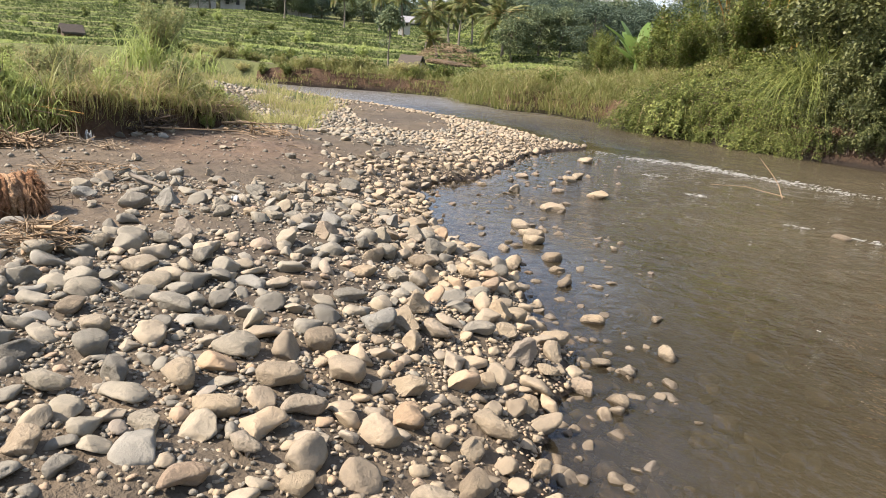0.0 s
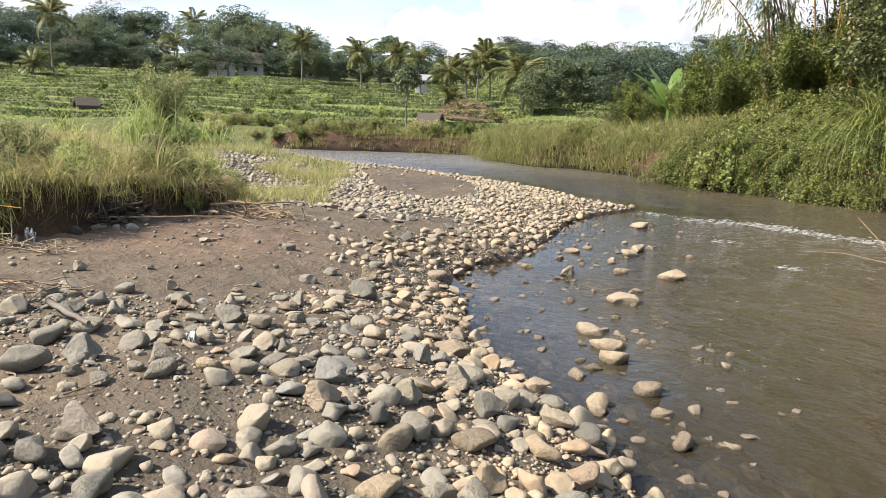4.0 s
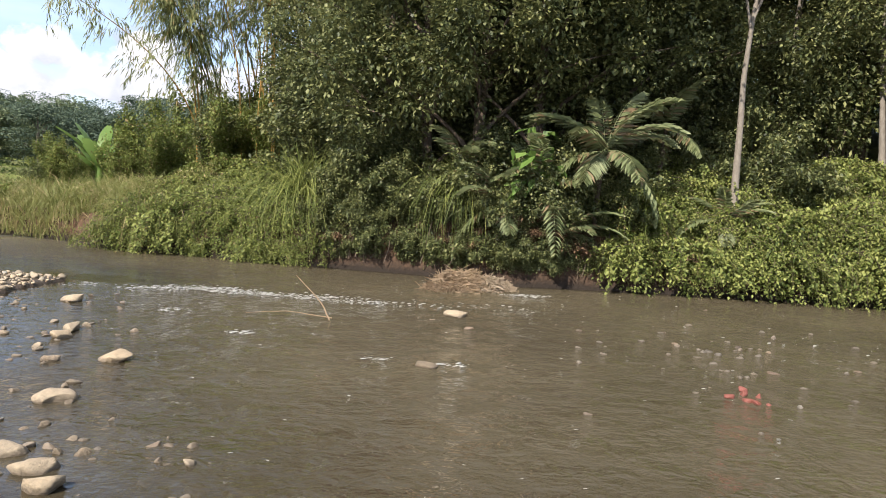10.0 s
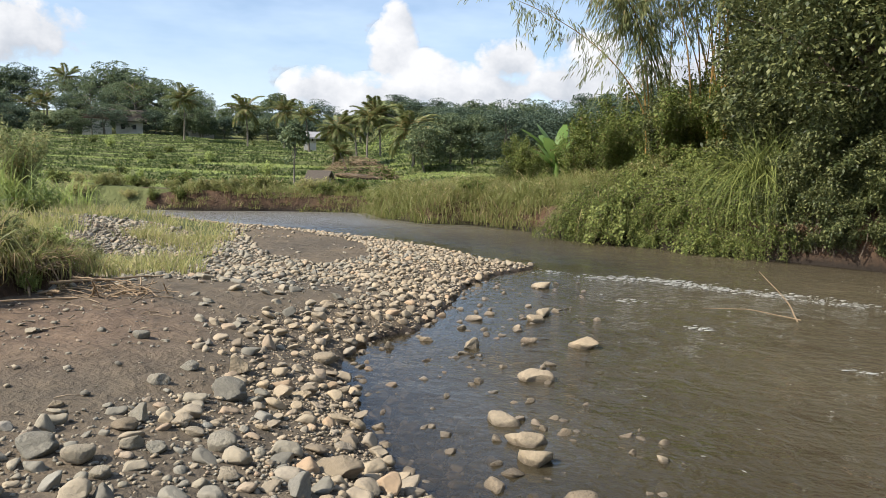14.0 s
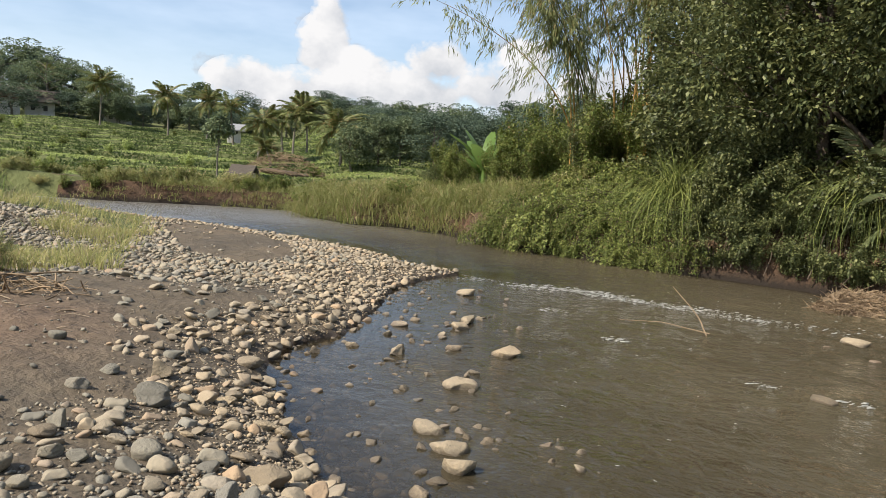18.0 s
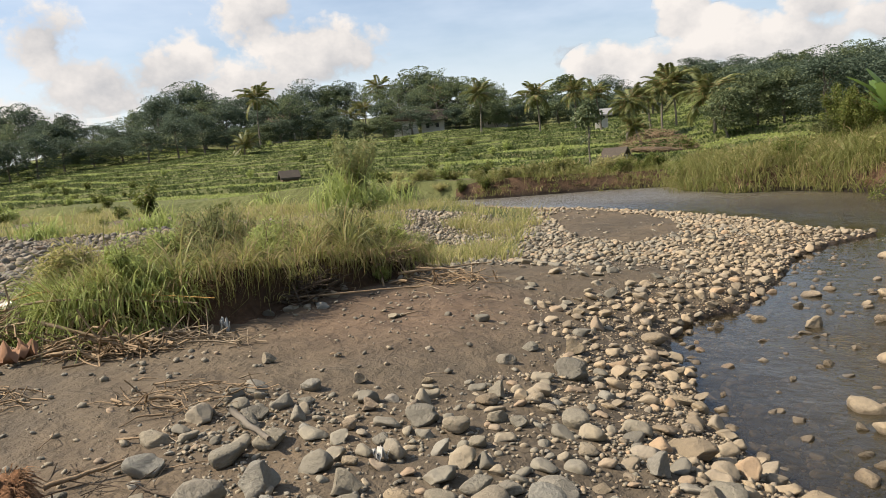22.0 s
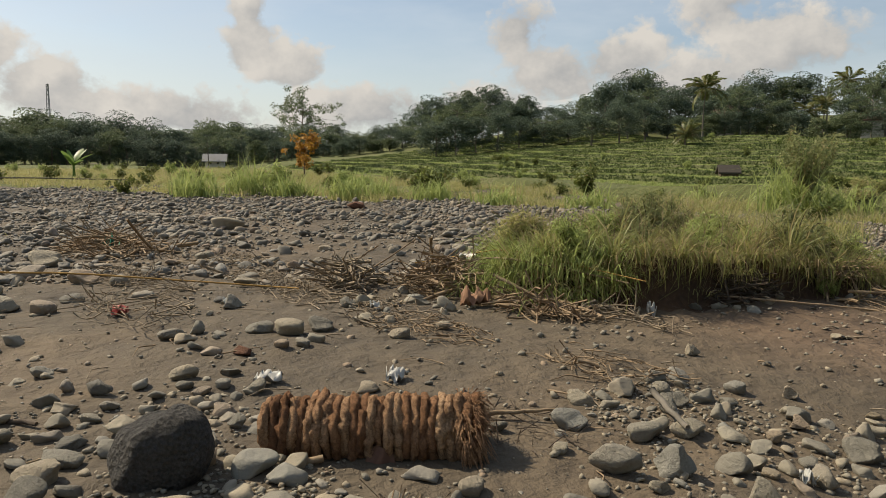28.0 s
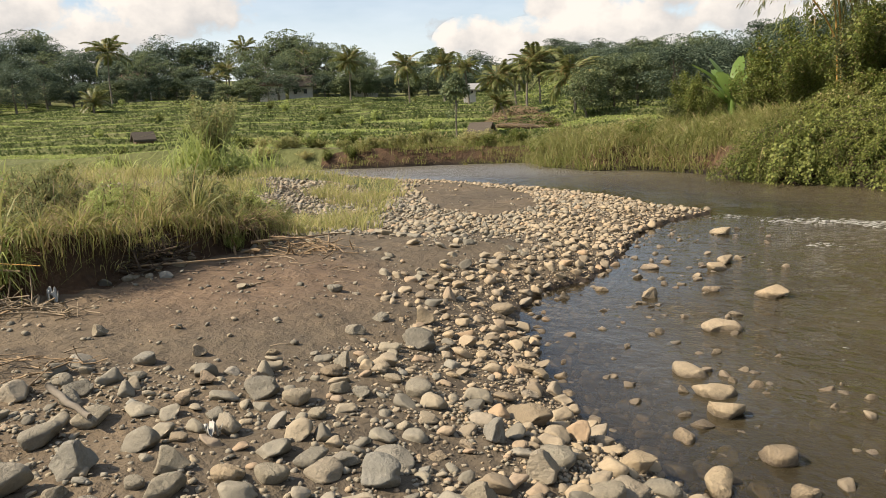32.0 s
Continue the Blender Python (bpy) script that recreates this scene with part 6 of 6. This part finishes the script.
fray = part("frayed_end", solid("frayed_end", *leaf_cloud(fr, base, axis, 0.11, 0.004, 0.6), FIBRE), roll, label="loose pale fibres at the frayed end")
fray["kind"] = "stuff"
cl = np.linspace(0, 1, 7)
cu, cv = np.meshgrid(cl, cl)
cx = 0.42 + 0.20 * cu * (0.35 + 0.65 * cv) + 0.08 * (1 - cv)
part("cloth_flap", solid("cloth_flap", np.column_stack([cx.ravel(), (-0.150 - 0.05 * cv + 0.018 * np.sin(7 * cu + 3 * cv)).ravel(), (-0.02 - 0.13 * cv).ravel()]),
     [(i * 7 + j, i * 7 + j + 1, i * 7 + j + 8, i * 7 + j + 7) for i in range(6) for j in range(6)], CLOTH, True), roll, label="torn brown cloth hanging from the roll")

# ---------------------------------------------------------------- driftwood, straw and litter


def stick(points, r0, r1, name="driftwood_stick", label="weathered driftwood stick on the sand", mat=None, category="stick", sides=6):
    p = np.array(points, float)
    s = np.linspace(0, 1, 12)
    t = np.linspace(0, 1, len(p))
    line = np.column_stack([np.interp(s, t, p[:, c]) for c in range(3)]) + np.column_stack([fr.normal(0, r0 * 0.18, 12) for _ in range(3)])
    return thing(name, label, category, me=solid(name, *tube(line, r0 + (r1 - r0) * s, sides), mat or DRY, True))


stick([(-3.12, 3.9, 0.50), (-3.03, 4.25, 0.52), (-2.93, 4.58, 0.55)], 0.022, 0.016, label="peeled pale branch lying beside the fibre roll")
stick([(-6.5, 8.0, 0.72), (-5.2, 8.05, 1.0), (-3.75, 8.25, 0.84)], 0.010, 0.004, "bamboo_cane", "long dry cane lying over the grass mound", CULM)
stick([(-4.85, 8.25, 0.72), (-4.0, 8.15, 0.58)], 0.030, 0.022, label="broken grey branch at the foot of the mound")
stick([(-2.50, 6.42, 0.58), (-2.12, 6.12, 0.555)], 0.020, 0.014, label="grey driftwood stick beside the stone pile", mat=BARK_PALE)
stick([(-10.1, 3.4, 0.64), (-8.3, 5.0, 0.68), (-6.5, 6.55, 0.60)], 0.012, 0.008, "bamboo_cane", "thin dry cane lying on the gravel", CULM)
stick([(-2.9, 5.55, 0.54), (-2.66, 5.86, 0.56)], 0.013, 0.006)
stick([(-4.80, 3.28, 0.57), (-4.50, 3.52, 0.56), (-4.18, 3.76, 0.55)], 0.020, 0.012, label="dark scaly palm stalk on the sand", mat=BARK)
stick([(-3.9, 9.2, 0.62), (-2.5, 9.9, 0.58)], 0.012, 0.007)
stick([(-3.0, 10.6, 0.60), (-2.1, 11.3, 0.57)], 0.016, 0.008)
stick([(-2.9, 10.9, 0.61), (-2.3, 10.8, 0.58)], 0.013, 0.006)
stick([(-39.6, 5.6, 0.95), (-37.2, 10.0, 1.05), (-34.8, 14.6, 0.95)], 0.05, 0.03, "bamboo_cane", "long grey pole lying at the edge of the gravel", BARK_PALE)
# bare branch standing out of the current
stick([(5.30, 11.35, -0.1), (5.24, 11.6, 0.22), (5.05, 11.95, 0.54)], 0.011, 0.004, "bare_branch", "bare thin branch standing out of the river", DRY, "branch")
stick([(5.28, 11.36, 0.03), (4.85, 11.75, 0.09), (4.45, 12.2, 0.02)], 0.007, 0.003, "bare_branch", "bare thin branch lying in the river", DRY, "branch")


def drift_heap(seed, x, y, rx, ry, h, n, label, mound=True, mat=None, length=0.55, thick=0.008, z=None):
    """A heap of stalks left by a flood, on a core of silt."""
    rng = np.random.default_rng(seed)
    z0 = ground_z(x, y) if z is None else z
    root = thing("drift_heap", label, "debris", pose(x, y, z0))
    if mound:
        v, f = stone_shape(seed, 3, 0.5, 0.1)
        part("silt_core", solid("silt_core", v * np.array([rx, ry, h * 0.85]) * 0.80, f, EARTH, True), root)
    pieces = []
    for i in range(n):
        a, q = rng.uniform(0, 6.28), math.sqrt(rng.uniform())
        c = np.array([math.cos(a) * q * rx, math.sin(a) * q * ry, h * (1 - q * q) * rng.uniform(0.75, 1.05) + 0.02])
        d = unit(np.array([rng.normal(0, 1.0), rng.normal(0, 0.8), rng.normal(0, 0.25)]))
        L = length * rng.uniform(0.4, 1.3)
        bend = rng.normal(0, 0.12, 3) * L
        s = np.linspace(-0.5, 0.5, 5)[:, None]
        p = c + d * L * s + bend * (s ** 2 - 0.1) * 3
        p[:, 2] = np.maximum(p[:, 2], 0.0)
        tb = tube(p, np.full(5, thick * rng.uniform(0.4, 1.3) * (2.2 if i % 14 == 0 else 1)), 4)
        if i < 30:
            part("stalk", solid("stalk", *tb, mat or STRAW, True), root)
        else:
            pieces.append(tb)
    part("stalk_litter", solid("stalk_litter", *merge(pieces), mat or STRAW, True), root)["kind"] = "stuff"
    return root


drift_heap(97, 9.95, 13.15, 0.5, 0.4, 0.26, 900, "matted flood debris beside the bank", z=-0.05, length=0.3, thick=0.007)
drift_heap(81, 9.4, 13.4, 0.75, 0.45, 0.36, 1500, "flood debris heap of dry stalks at the water's edge", z=-0.06, length=0.42, thick=0.006, mat=DRY)
drift_heap(82, 12.5, 5.6, 0.8, 0.5, 0.32, 420, "low heap of dry stalks caught in the river", z=-0.05, length=0.5, thick=0.007, mat=DRY)
drift_heap(83, -5.65, 7.72, 0.55, 0.34, 0.34, 240, "tangled roots and dry stalks at the end of the mound", length=0.6, thick=0.007, mat=DRY)
drift_heap(84, -6.55, 7.1, 0.32, 0.25, 0.22, 90, "heap of dry straw on the gravel", False, length=0.5, thick=0.009)
drift_heap(85, -11.0, 6.2, 1.1, 0.6, 0.22, 150, "dry stalks and branches washed up on the gravel", False, length=1.0, thick=0.010, mat=DRY)
drift_heap(86, -4.2, 8.0, 0.9, 0.22, 0.06, 120, "dry straw along the foot of the mound", False, length=0.35, thick=0.005)
drift_heap(87, -3.0, 6.75, 0.5, 0.3, 0.04, 70, "reddish dry twigs between the stones", False, length=0.22, thick=0.004, mat=DRY)
drift_heap(88, -5.7, 6.6, 1.2, 0.45, 0.03, 110, "scattered straw and twigs on the sand", False, length=0.30, thick=0.005)
drift_heap(89, -2.15, 4.38, 0.22, 0.18, 0.12, 120, "clump of matted dry roots among the stones", True, DRY, 0.25, 0.004)
drift_heap(90, -2.7, 5.6, 0.35, 0.3, 0.03, 40, "small dark twigs beside the fibre roll", False, BARK, 0.2, 0.003)
drift_heap(91, -6.6, 5.0, 0.9, 0.4, 0.04, 80, "washed-up straw and rubbish on the gravel", False, length=0.35, thick=0.005)
drift_heap(92, -2.6, 10.8, 0.7, 0.35, 0.05, 60, "dry sticks along the foot of the mound", False, DRY, 0.45, 0.007)

drift_heap(101, -3.62, 9.7, 0.16, 0.5, 0.20, 220, "dark roots hanging in the undercut of the mound", False, BARK, 0.35, 0.005)
drift_heap(102, -3.25, 11.2, 0.16, 0.45, 0.16, 160, "brown roots hanging in the undercut of the mound", False, DRY, 0.3, 0.004)
drift_heap(103, -4.55, 7.75, 0.65, 0.25, 0.10, 170, "broken dry branches and straw at the foot of the mound", False, DRY, 0.5, 0.007)
drift_heap(104, -6.9, 6.7, 1.1, 0.45, 0.05, 150, "washed-up straw and leaf litter on the mud", False, length=0.28, thick=0.004)
drift_heap(105, -8.8, 6.9, 1.4, 0.6, 0.06, 130, "washed-up straw and leaf litter between stones", False, length=0.35, thick=0.005)
drift_heap(106, -4.7, 6.55, 0.8, 0.35, 0.03, 160, "reddish leaf litter and twigs between small stones", False, DRY, 0.16, 0.004)
drift_heap(107, -8.2, 5.6, 1.2, 0.4, 0.04, 150, "thin straw lying over the gravel", False, length=0.4, thick=0.004)
stick([(-5.9, 7.75, 0.80), (-5.0, 7.85, 0.95), (-3.95, 8.3, 0.80)], 0.014, 0.008, label="bent dry branch across the end of the mound")
stick([(-5.0, 7.7, 0.80), (-4.3, 7.75, 0.62)], 0.017, 0.010, label="broken dry branch leaning on the mound")
stick([(-6.6, 7.2, 0.56), (-6.0, 7.6, 1.05)], 0.011, 0.007, label="dry branch sticking out of the debris")
stick([(-6.9, 7.1, 0.56), (-6.5, 7.5, 0.95)], 0.014, 0.009, label="pale dry stalk standing in the debris")
twig = random.Random(91)
for i in range(110):
    x, y = twig.uniform(-7.5, -0.6), twig.uniform(3.4, 12.0)
    if not inside(np.array([x]), np.array([y]), SANDY)[0] and twig.random() < 0.6 or inside(np.array([x]), np.array([y]), MOUND)[0]:
        continue
    a, L, z = twig.uniform(0, 6.28), twig.uniform(0.08, 0.34), ground_z(x, y)
    ob = stick([(x, y, z + 0.012), (x + math.cos(a) * L * 0.5, y + math.sin(a) * L * 0.5, z + 0.03), (x + math.cos(a + 0.3) * L, y + math.sin(a + 0.3) * L, z + 0.012)],
               twig.uniform(0.003, 0.008), 0.002, "twig", "dry twig lying on brown sand", STRAW if i % 2 else DRY, "twig", 4)
    ob["group"] = "twigs on the sand"


def scrap(x, y, size, mat, label, name="plastic_scrap", z=None, lift=0.05):
    n = 9
    s = np.linspace(-1, 1, n)
    gu, gv = np.meshgrid(s, s)
    rr = fr.uniform(0.75, 1.1, gu.shape)
    zz = lift * (fr.normal(0, 0.5, gu.shape) + np.sin(gu * 4 + gv * 3)) * 0.5 + lift * 0.6
    v = np.column_stack([(gu * rr * size).ravel(), (gv * rr * size * 0.6).ravel(), np.maximum(zz, 0.004).ravel()])
    f = [(i * n + j, i * n + j + 1, i * n + j + n + 1, i * n + j + n) for i in range(n - 1) for j in range(n - 1)]
    ob = thing(name, label, "litter", pose(x, y, (ground_z(x, y) if z is None else z) + 0.01, 0, 0, fr.uniform(0, 360)), me=solid(name, v, f, mat, True))
    md = ob.modifiers.new("thick", "SOLIDIFY")
    md.thickness = 0.003
    return ob


scrap(-3.68, 5.56, 0.085, PLASTIC_WHITE, "crumpled white plastic on the sand")
scrap(-6.35, 5.75, 0.09, PLASTIC_WHITE, "torn white plastic on the gravel")
scrap(-4.10, 4.95, 0.08, PLASTIC_WHITE, "crumpled translucent plastic among stones")
scrap(-5.35, 6.62, 0.07, PLASTIC_WHITE, "white plastic scrap in straw")
scrap(-6.50, 4.88, 0.10, RED_SCRAP, "faded red plastic wrapper on the gravel")
scrap(-4.92, 7.40, 0.14, plain("orange_brown_leaf", (0.27, 0.15, 0.09), 0.8), "dry orange-brown leaf sheath on the sand", "leaf_sheath", lift=0.10)
scrap(-10.7, 6.1, 0.11, GREEN_SCRAP, "green net caught in driftwood", "green_net", lift=0.18)
scrap(-3.75, 8.35, 0.06, PLASTIC_WHITE, "clear plastic cup at the foot of the mound", lift=0.08)
scrap(-1.55, 6.12, 0.035, PLASTIC_WHITE, "small white plastic scrap")
scrap(-5.6, 7.95, 0.10, PLASTIC_WHITE, "white plastic piece on the debris heap", z=0.85)
BRICK = plain("wet_brick", (0.20, 0.070, 0.052), 0.45)
lump = random.Random(14)
for i in range(9):
    ob = cobble(6.72 + lump.gauss(0, 0.22), 6.35 + lump.gauss(0, 0.16), lump.uniform(0.03, 0.075), True, z=-0.01, sink=0.45, name="brick_piece", label="reddish broken brick piece in the river")
    ob.data = STONES[i].copy()
    ob.data.materials[0] = BRICK

# ---------------------------------------------------------------- foam on the rapid, glints on the current
fo = np.random.default_rng(95)
pieces = []
for (ax, ay, bx, by, n, spread) in ((3.9, 14.95, 4.8, 14.7, 160, 0.16), (4.8, 14.7, 5.6, 13.7, 300, 0.15), (5.6, 13.7, 7.05, 12.2, 260, 0.17), (3.2, 15.8, 3.9, 14.95, 40, 0.15), (7.05, 12.2, 9.0, 10.6, 50, 0.25),
                                    (3.5, 12.8, 3.9, 12.75, 35, 0.08), (3.75, 11.05, 4.0, 11.0, 25, 0.06), (9.6, 12.4, 10.3, 12.1, 90, 0.10), (9.9, 7.6, 11.6, 6.1, 20, 0.30), (4.4, 9.3, 4.6, 9.1, 16, 0.05), (4.9, 8.7, 5.1, 8.6, 20, 0.06)):
    n = int(n * 2.2)
    k = fo.uniform(0, 1, n)
    c = np.column_stack([ax + (bx - ax) * k + fo.normal(0, spread, n), ay + (by - ay) * k + fo.normal(0, spread, n), fo.uniform(-0.004, 0.022, n)])
    v, f = ico(1)
    for p in c:
        s = 0.003 + 0.014 * fo.uniform() ** 2.5
        pieces.append((v * np.array([s * 2.6, s, s * 0.30]) * fo.uniform(0.6, 1.4) + p, f))
# thin broken wave crests over the whole current: ripple glints modelled as white flecks
n = 260
wxs, wys = fo.uniform(1.6, 14, n), fo.uniform(2.5, 17, n)
wl = lie(wxs, wys)
ok = wl[4] & (wl[2] > 1.6) & (wl[3] > 0.8)
v, f = ico(1)
for px, py in zip(wxs[ok], wys[ok]):
    a, s = radians(-42) + fo.normal(0, 0.35), 0.0025 + 0.0035 * fo.uniform()
    q = v * np.array([s * fo.uniform(2, 6), s, s * 0.4])
    pieces.append((np.column_stack([q[:, 0] * math.cos(a) - q[:, 1] * math.sin(a) + px, q[:, 0] * math.sin(a) + q[:, 1] * math.cos(a) + py, q[:, 2] + 0.006]), f))
tagged(new("foam", solid("foam", *merge(pieces), FOAM_GLINT, True)), "white foam along the small rapid and pale ripple glints on the current", "foam", kind="stuff")

# ---------------------------------------------------------------- buildings and mast


def box(x0, x1, y0, y1, z0, z1):
    v = np.array([(x, y, z) for z in (z0, z1) for y in (y0, y1) for x in (x0, x1)], float)
    return v, np.array([(0, 2, 3, 1), (4, 5, 7, 6), (0, 1, 5, 4), (2, 6, 7, 3), (0, 4, 6, 2), (1, 3, 7, 5)])


def house(x, y, w, d, h, turn, wall, roof, label, eave=0.5, pitch=0.45, name="house", dz=0.0):
    root = thing(name, label, "house", pose(x, y, ground_z(x, y) + dz, 0, 0, turn))
    part("wall", solid("wall", *box(-w / 2, w / 2, -d / 2, d / 2, -1.0, h), wall), root)
    e, rz = eave, h + pitch * d
    top = np.array([(-w / 2 - e, -d / 2 - e, h - 0.1), (w / 2 + e, -d / 2 - e, h - 0.1), (w / 2 + e, 0, rz), (-w / 2 - e, 0, rz), (w / 2 + e, d / 2 + e, h - 0.1), (-w / 2 - e, d / 2 + e, h - 0.1)])
    under = top - np.array([0, 0, 0.12])
    part("roof", solid("roof", np.vstack([top, under]), [(0, 1, 2, 3), (3, 2, 4, 5), (6, 9, 8, 7), (9, 11, 10, 8), (0, 6, 7, 1), (5, 4, 10, 11), (0, 3, 9, 6), (3, 5, 11, 9), (1, 7, 8, 2), (2, 8, 10, 4)], roof), root)
    for i in range(2):
        x0 = -w * 0.32 + i * w * 0.42
        win = part("window", solid("window", *box(x0, x0 + w * 0.18, -d / 2 - 0.03, -d / 2 + 0.05, h * 0.4, h * 0.78), wall), root)
        part("pane", solid("pane", *box(x0 + w * 0.02, x0 + w * 0.16, -d / 2 - 0.05, -d / 2 - 0.034, h * 0.44, h * 0.74), DARK_GAP), win)
    return root


house(-33.5, 104, 3.4, 3, 2.4, 20, WALL, TILE, "pale village house half hidden by trees")
house(-27.5, 97.5, 3.0, 3, 1.9, 15, WALL, ROOF, "low village house with a grey roof")
house(-22.0, 112, 3.6, 3, 1.6, 10, WALL, ROOF, "village house with a dark roof", dz=-0.4)
house(-53, 104, 3.4, 3, 2.2, 30, WALL, TILE, "red-roofed house on the wooded hill", dz=0.5)
house(-4.2, 72, 1.1, 1.0, 0.8, 5, WALL, STEEL, "small white shed behind the terraces", dz=0.6)
house(-112, 53, 2.8, 2.4, 1.0, 60, WALL, STEEL, "white house beyond the fields")
house(-22.4, 45.6, 1.0, 0.8, 0.4, 40, EARTH, ROOF, "small thatched field hut on a terrace", 0.15, name="field_hut")
house(-1.75, 38.6, 0.9, 0.8, 0.42, -20, WALL, ROOF, "small dark-roofed hut on the far bank", 0.15, name="field_hut", dz=0.15)

mast = thing("radio_mast", "thin grey lattice mast on the horizon", "mast", pose(-390, 95, 8))
for i in range(3):
    a = i * 2.094
    s = np.linspace(0, 1, 5)
    part("leg", solid("leg", *tube(np.column_stack([math.cos(a) * (1.3 - 0.8 * s), math.sin(a) * (1.3 - 0.8 * s), 30 * s]), np.full(5, 0.18), 5), STEEL, True), mast)
for i in range(14):
    s0, s1 = i / 14, (i + 1) / 14
    for j in range(3):
        a, b = j * 2.094, (j + 1) * 2.094
        part("brace", solid("brace", *tube(np.array([(math.cos(a) * (1.3 - 0.8 * s0), math.sin(a) * (1.3 - 0.8 * s0), 30 * s0), (math.cos(b) * (1.3 - 0.8 * s1), math.sin(b) * (1.3 - 0.8 * s1), 30 * s1)]), np.full(2, 0.09), 4), STEEL), mast)

# flowering tree and overhanging tree at the edge of the meadow
flower = make_tree(701, 2.6, 1.1, 0.25, 0.3, 9, 40, 40, (0.16, 0.07), foliage=leaf_material("orange_blossom", (0.22, 0.10, 0.02), (0.42, 0.20, 0.03), (0.55, 0.33, 0.06)), label="small tree full of orange blossom")
x, y = polar(-59.6, 46)
flower.matrix_basis = pose(x, y, ground_z(x, y))
edge = make_tree(702, 11.0, 4.2, 0.35, 0.3, 14, 90, 60, (0.26, 0.07), foliage=BAMBOO_LEAF, label="feathery tree at the edge of the gravel")
x, y = polar(-91.5, 34)
edge.matrix_basis = pose(x, y, ground_z(x, y))
# bare earth slip with dry scrub behind the hut
drift_heap(96, 0.1, 42.6, 2.2, 1.3, 1.15, 420, "dry brown scrub on a bare earth slip", True, DRY, 0.55, 0.010)

rock = Nodes("dark_pitted_rock")
pits = rock.noise(16.0, 6, 0.7, rock.local())
holes = rock.node("TexVoronoi", 0, Vector=rock.local(), Scale=9.0)
rock_skin = rock.done(rock.ramp(pits, (0.3, (0.055, 0.052, 0.049)), (0.7, (0.15, 0.142, 0.13))), 0.92, rock.bump(rock.maths("ADD", pits, holes), 1.0, 0.06), 0.2)
bv, bf = ico(5)
lump = np.random.default_rng(4)
for _ in range(9):
    nrm = unit(lump.normal(size=3))
    bv = bv - np.outer(np.maximum(bv @ nrm - lump.uniform(0.72, 0.90), 0), nrm) * 0.8
for freq, amp in ((2.2, 0.05), (5.0, 0.025), (11.0, 0.014)):
    for _ in range(4):
        bv = bv * (1 + amp * np.sin(bv @ (unit(lump.normal(size=3)) * freq) + lump.uniform(0, 6)))[:, None]
bpy.data.objects["boulder"].data = solid("boulder", bv * np.array([1.0, 0.86, 0.84]), bf, rock_skin, True)

# roots and dead stalks that hang down the cut bank
hr = np.random.default_rng(77)
pieces = []
bush = random.Random(55)
for x, y, nx, ny in shore_run(4, 15, 0.030):
    if math.sin(x * 5.1 + y * 3.7) + math.sin(y * 2.3) < 0.1 + hr.normal(0, 0.4):
        continue
    L, inn = hr.uniform(0.25, 0.95), hr.uniform(0.10, 0.45)
    top = np.array([x + nx * inn, y + ny * inn, 0.25 + L])
    s = np.linspace(0, 1, 4)[:, None]
    p = top + np.array([-nx * 0.22 * hr.uniform(0.2, 1), -ny * 0.22 * hr.uniform(0.2, 1), -L]) * s + hr.normal(0, 0.045, (4, 3))
    pieces.append(tube(p, np.full(4, 0.003 + 0.014 * hr.uniform() ** 2), 4))
tagged(new("hanging_roots", solid("hanging_roots", *merge(pieces), BARK, True)), "brown roots and dead stalks hanging down the cut bank", "roots", kind="stuff")

# leafy vines that trail down the bank towards the water
base, axis, pieces = [], [], []
for x, y, nx, ny in list(shore_run(4, 8, 0.10)) + list(shore_run(12, 15, 0.08)):
    L, inn = hr.uniform(0.4, 1.35), hr.uniform(0.25, 0.6)
    s = np.linspace(0, 1, 6)[:, None]
    top = np.array([x + nx * inn, y + ny * inn, 0.2 + L])
    p = top + np.array([-nx * (inn + 0.05), -ny * (inn + 0.05), -L * 0.85]) * s ** np.array([0.7, 0.7, 1.5]) + hr.normal(0, 0.03, (6, 3))
    pieces.append(tube(p, np.full(6, 0.004), 4))
    k = hr.uniform(0, 1, 34)
    base.append(np.column_stack([np.interp(k, s[:, 0], p[:, c]) for c in range(3)]) + hr.normal(0, 0.03, (34, 3)))
    axis.append(hr.normal(0, 0.7, (34, 3)) + np.array([-nx, -ny, -0.4]) * 0.6)
tagged(new("trailing_vines", solid("trailing_vines", *leaf_cloud(hr, np.vstack(base), np.vstack(axis), 0.075, 0.024, 0.4), LEAF_MID)), "leafy vines trailing down the river bank", "vines", kind="stuff")
tagged(new("vine_stems", solid("vine_stems", *merge(pieces), BARK, True)), "thin brown vine stems on the bank", "vines", kind="stuff")
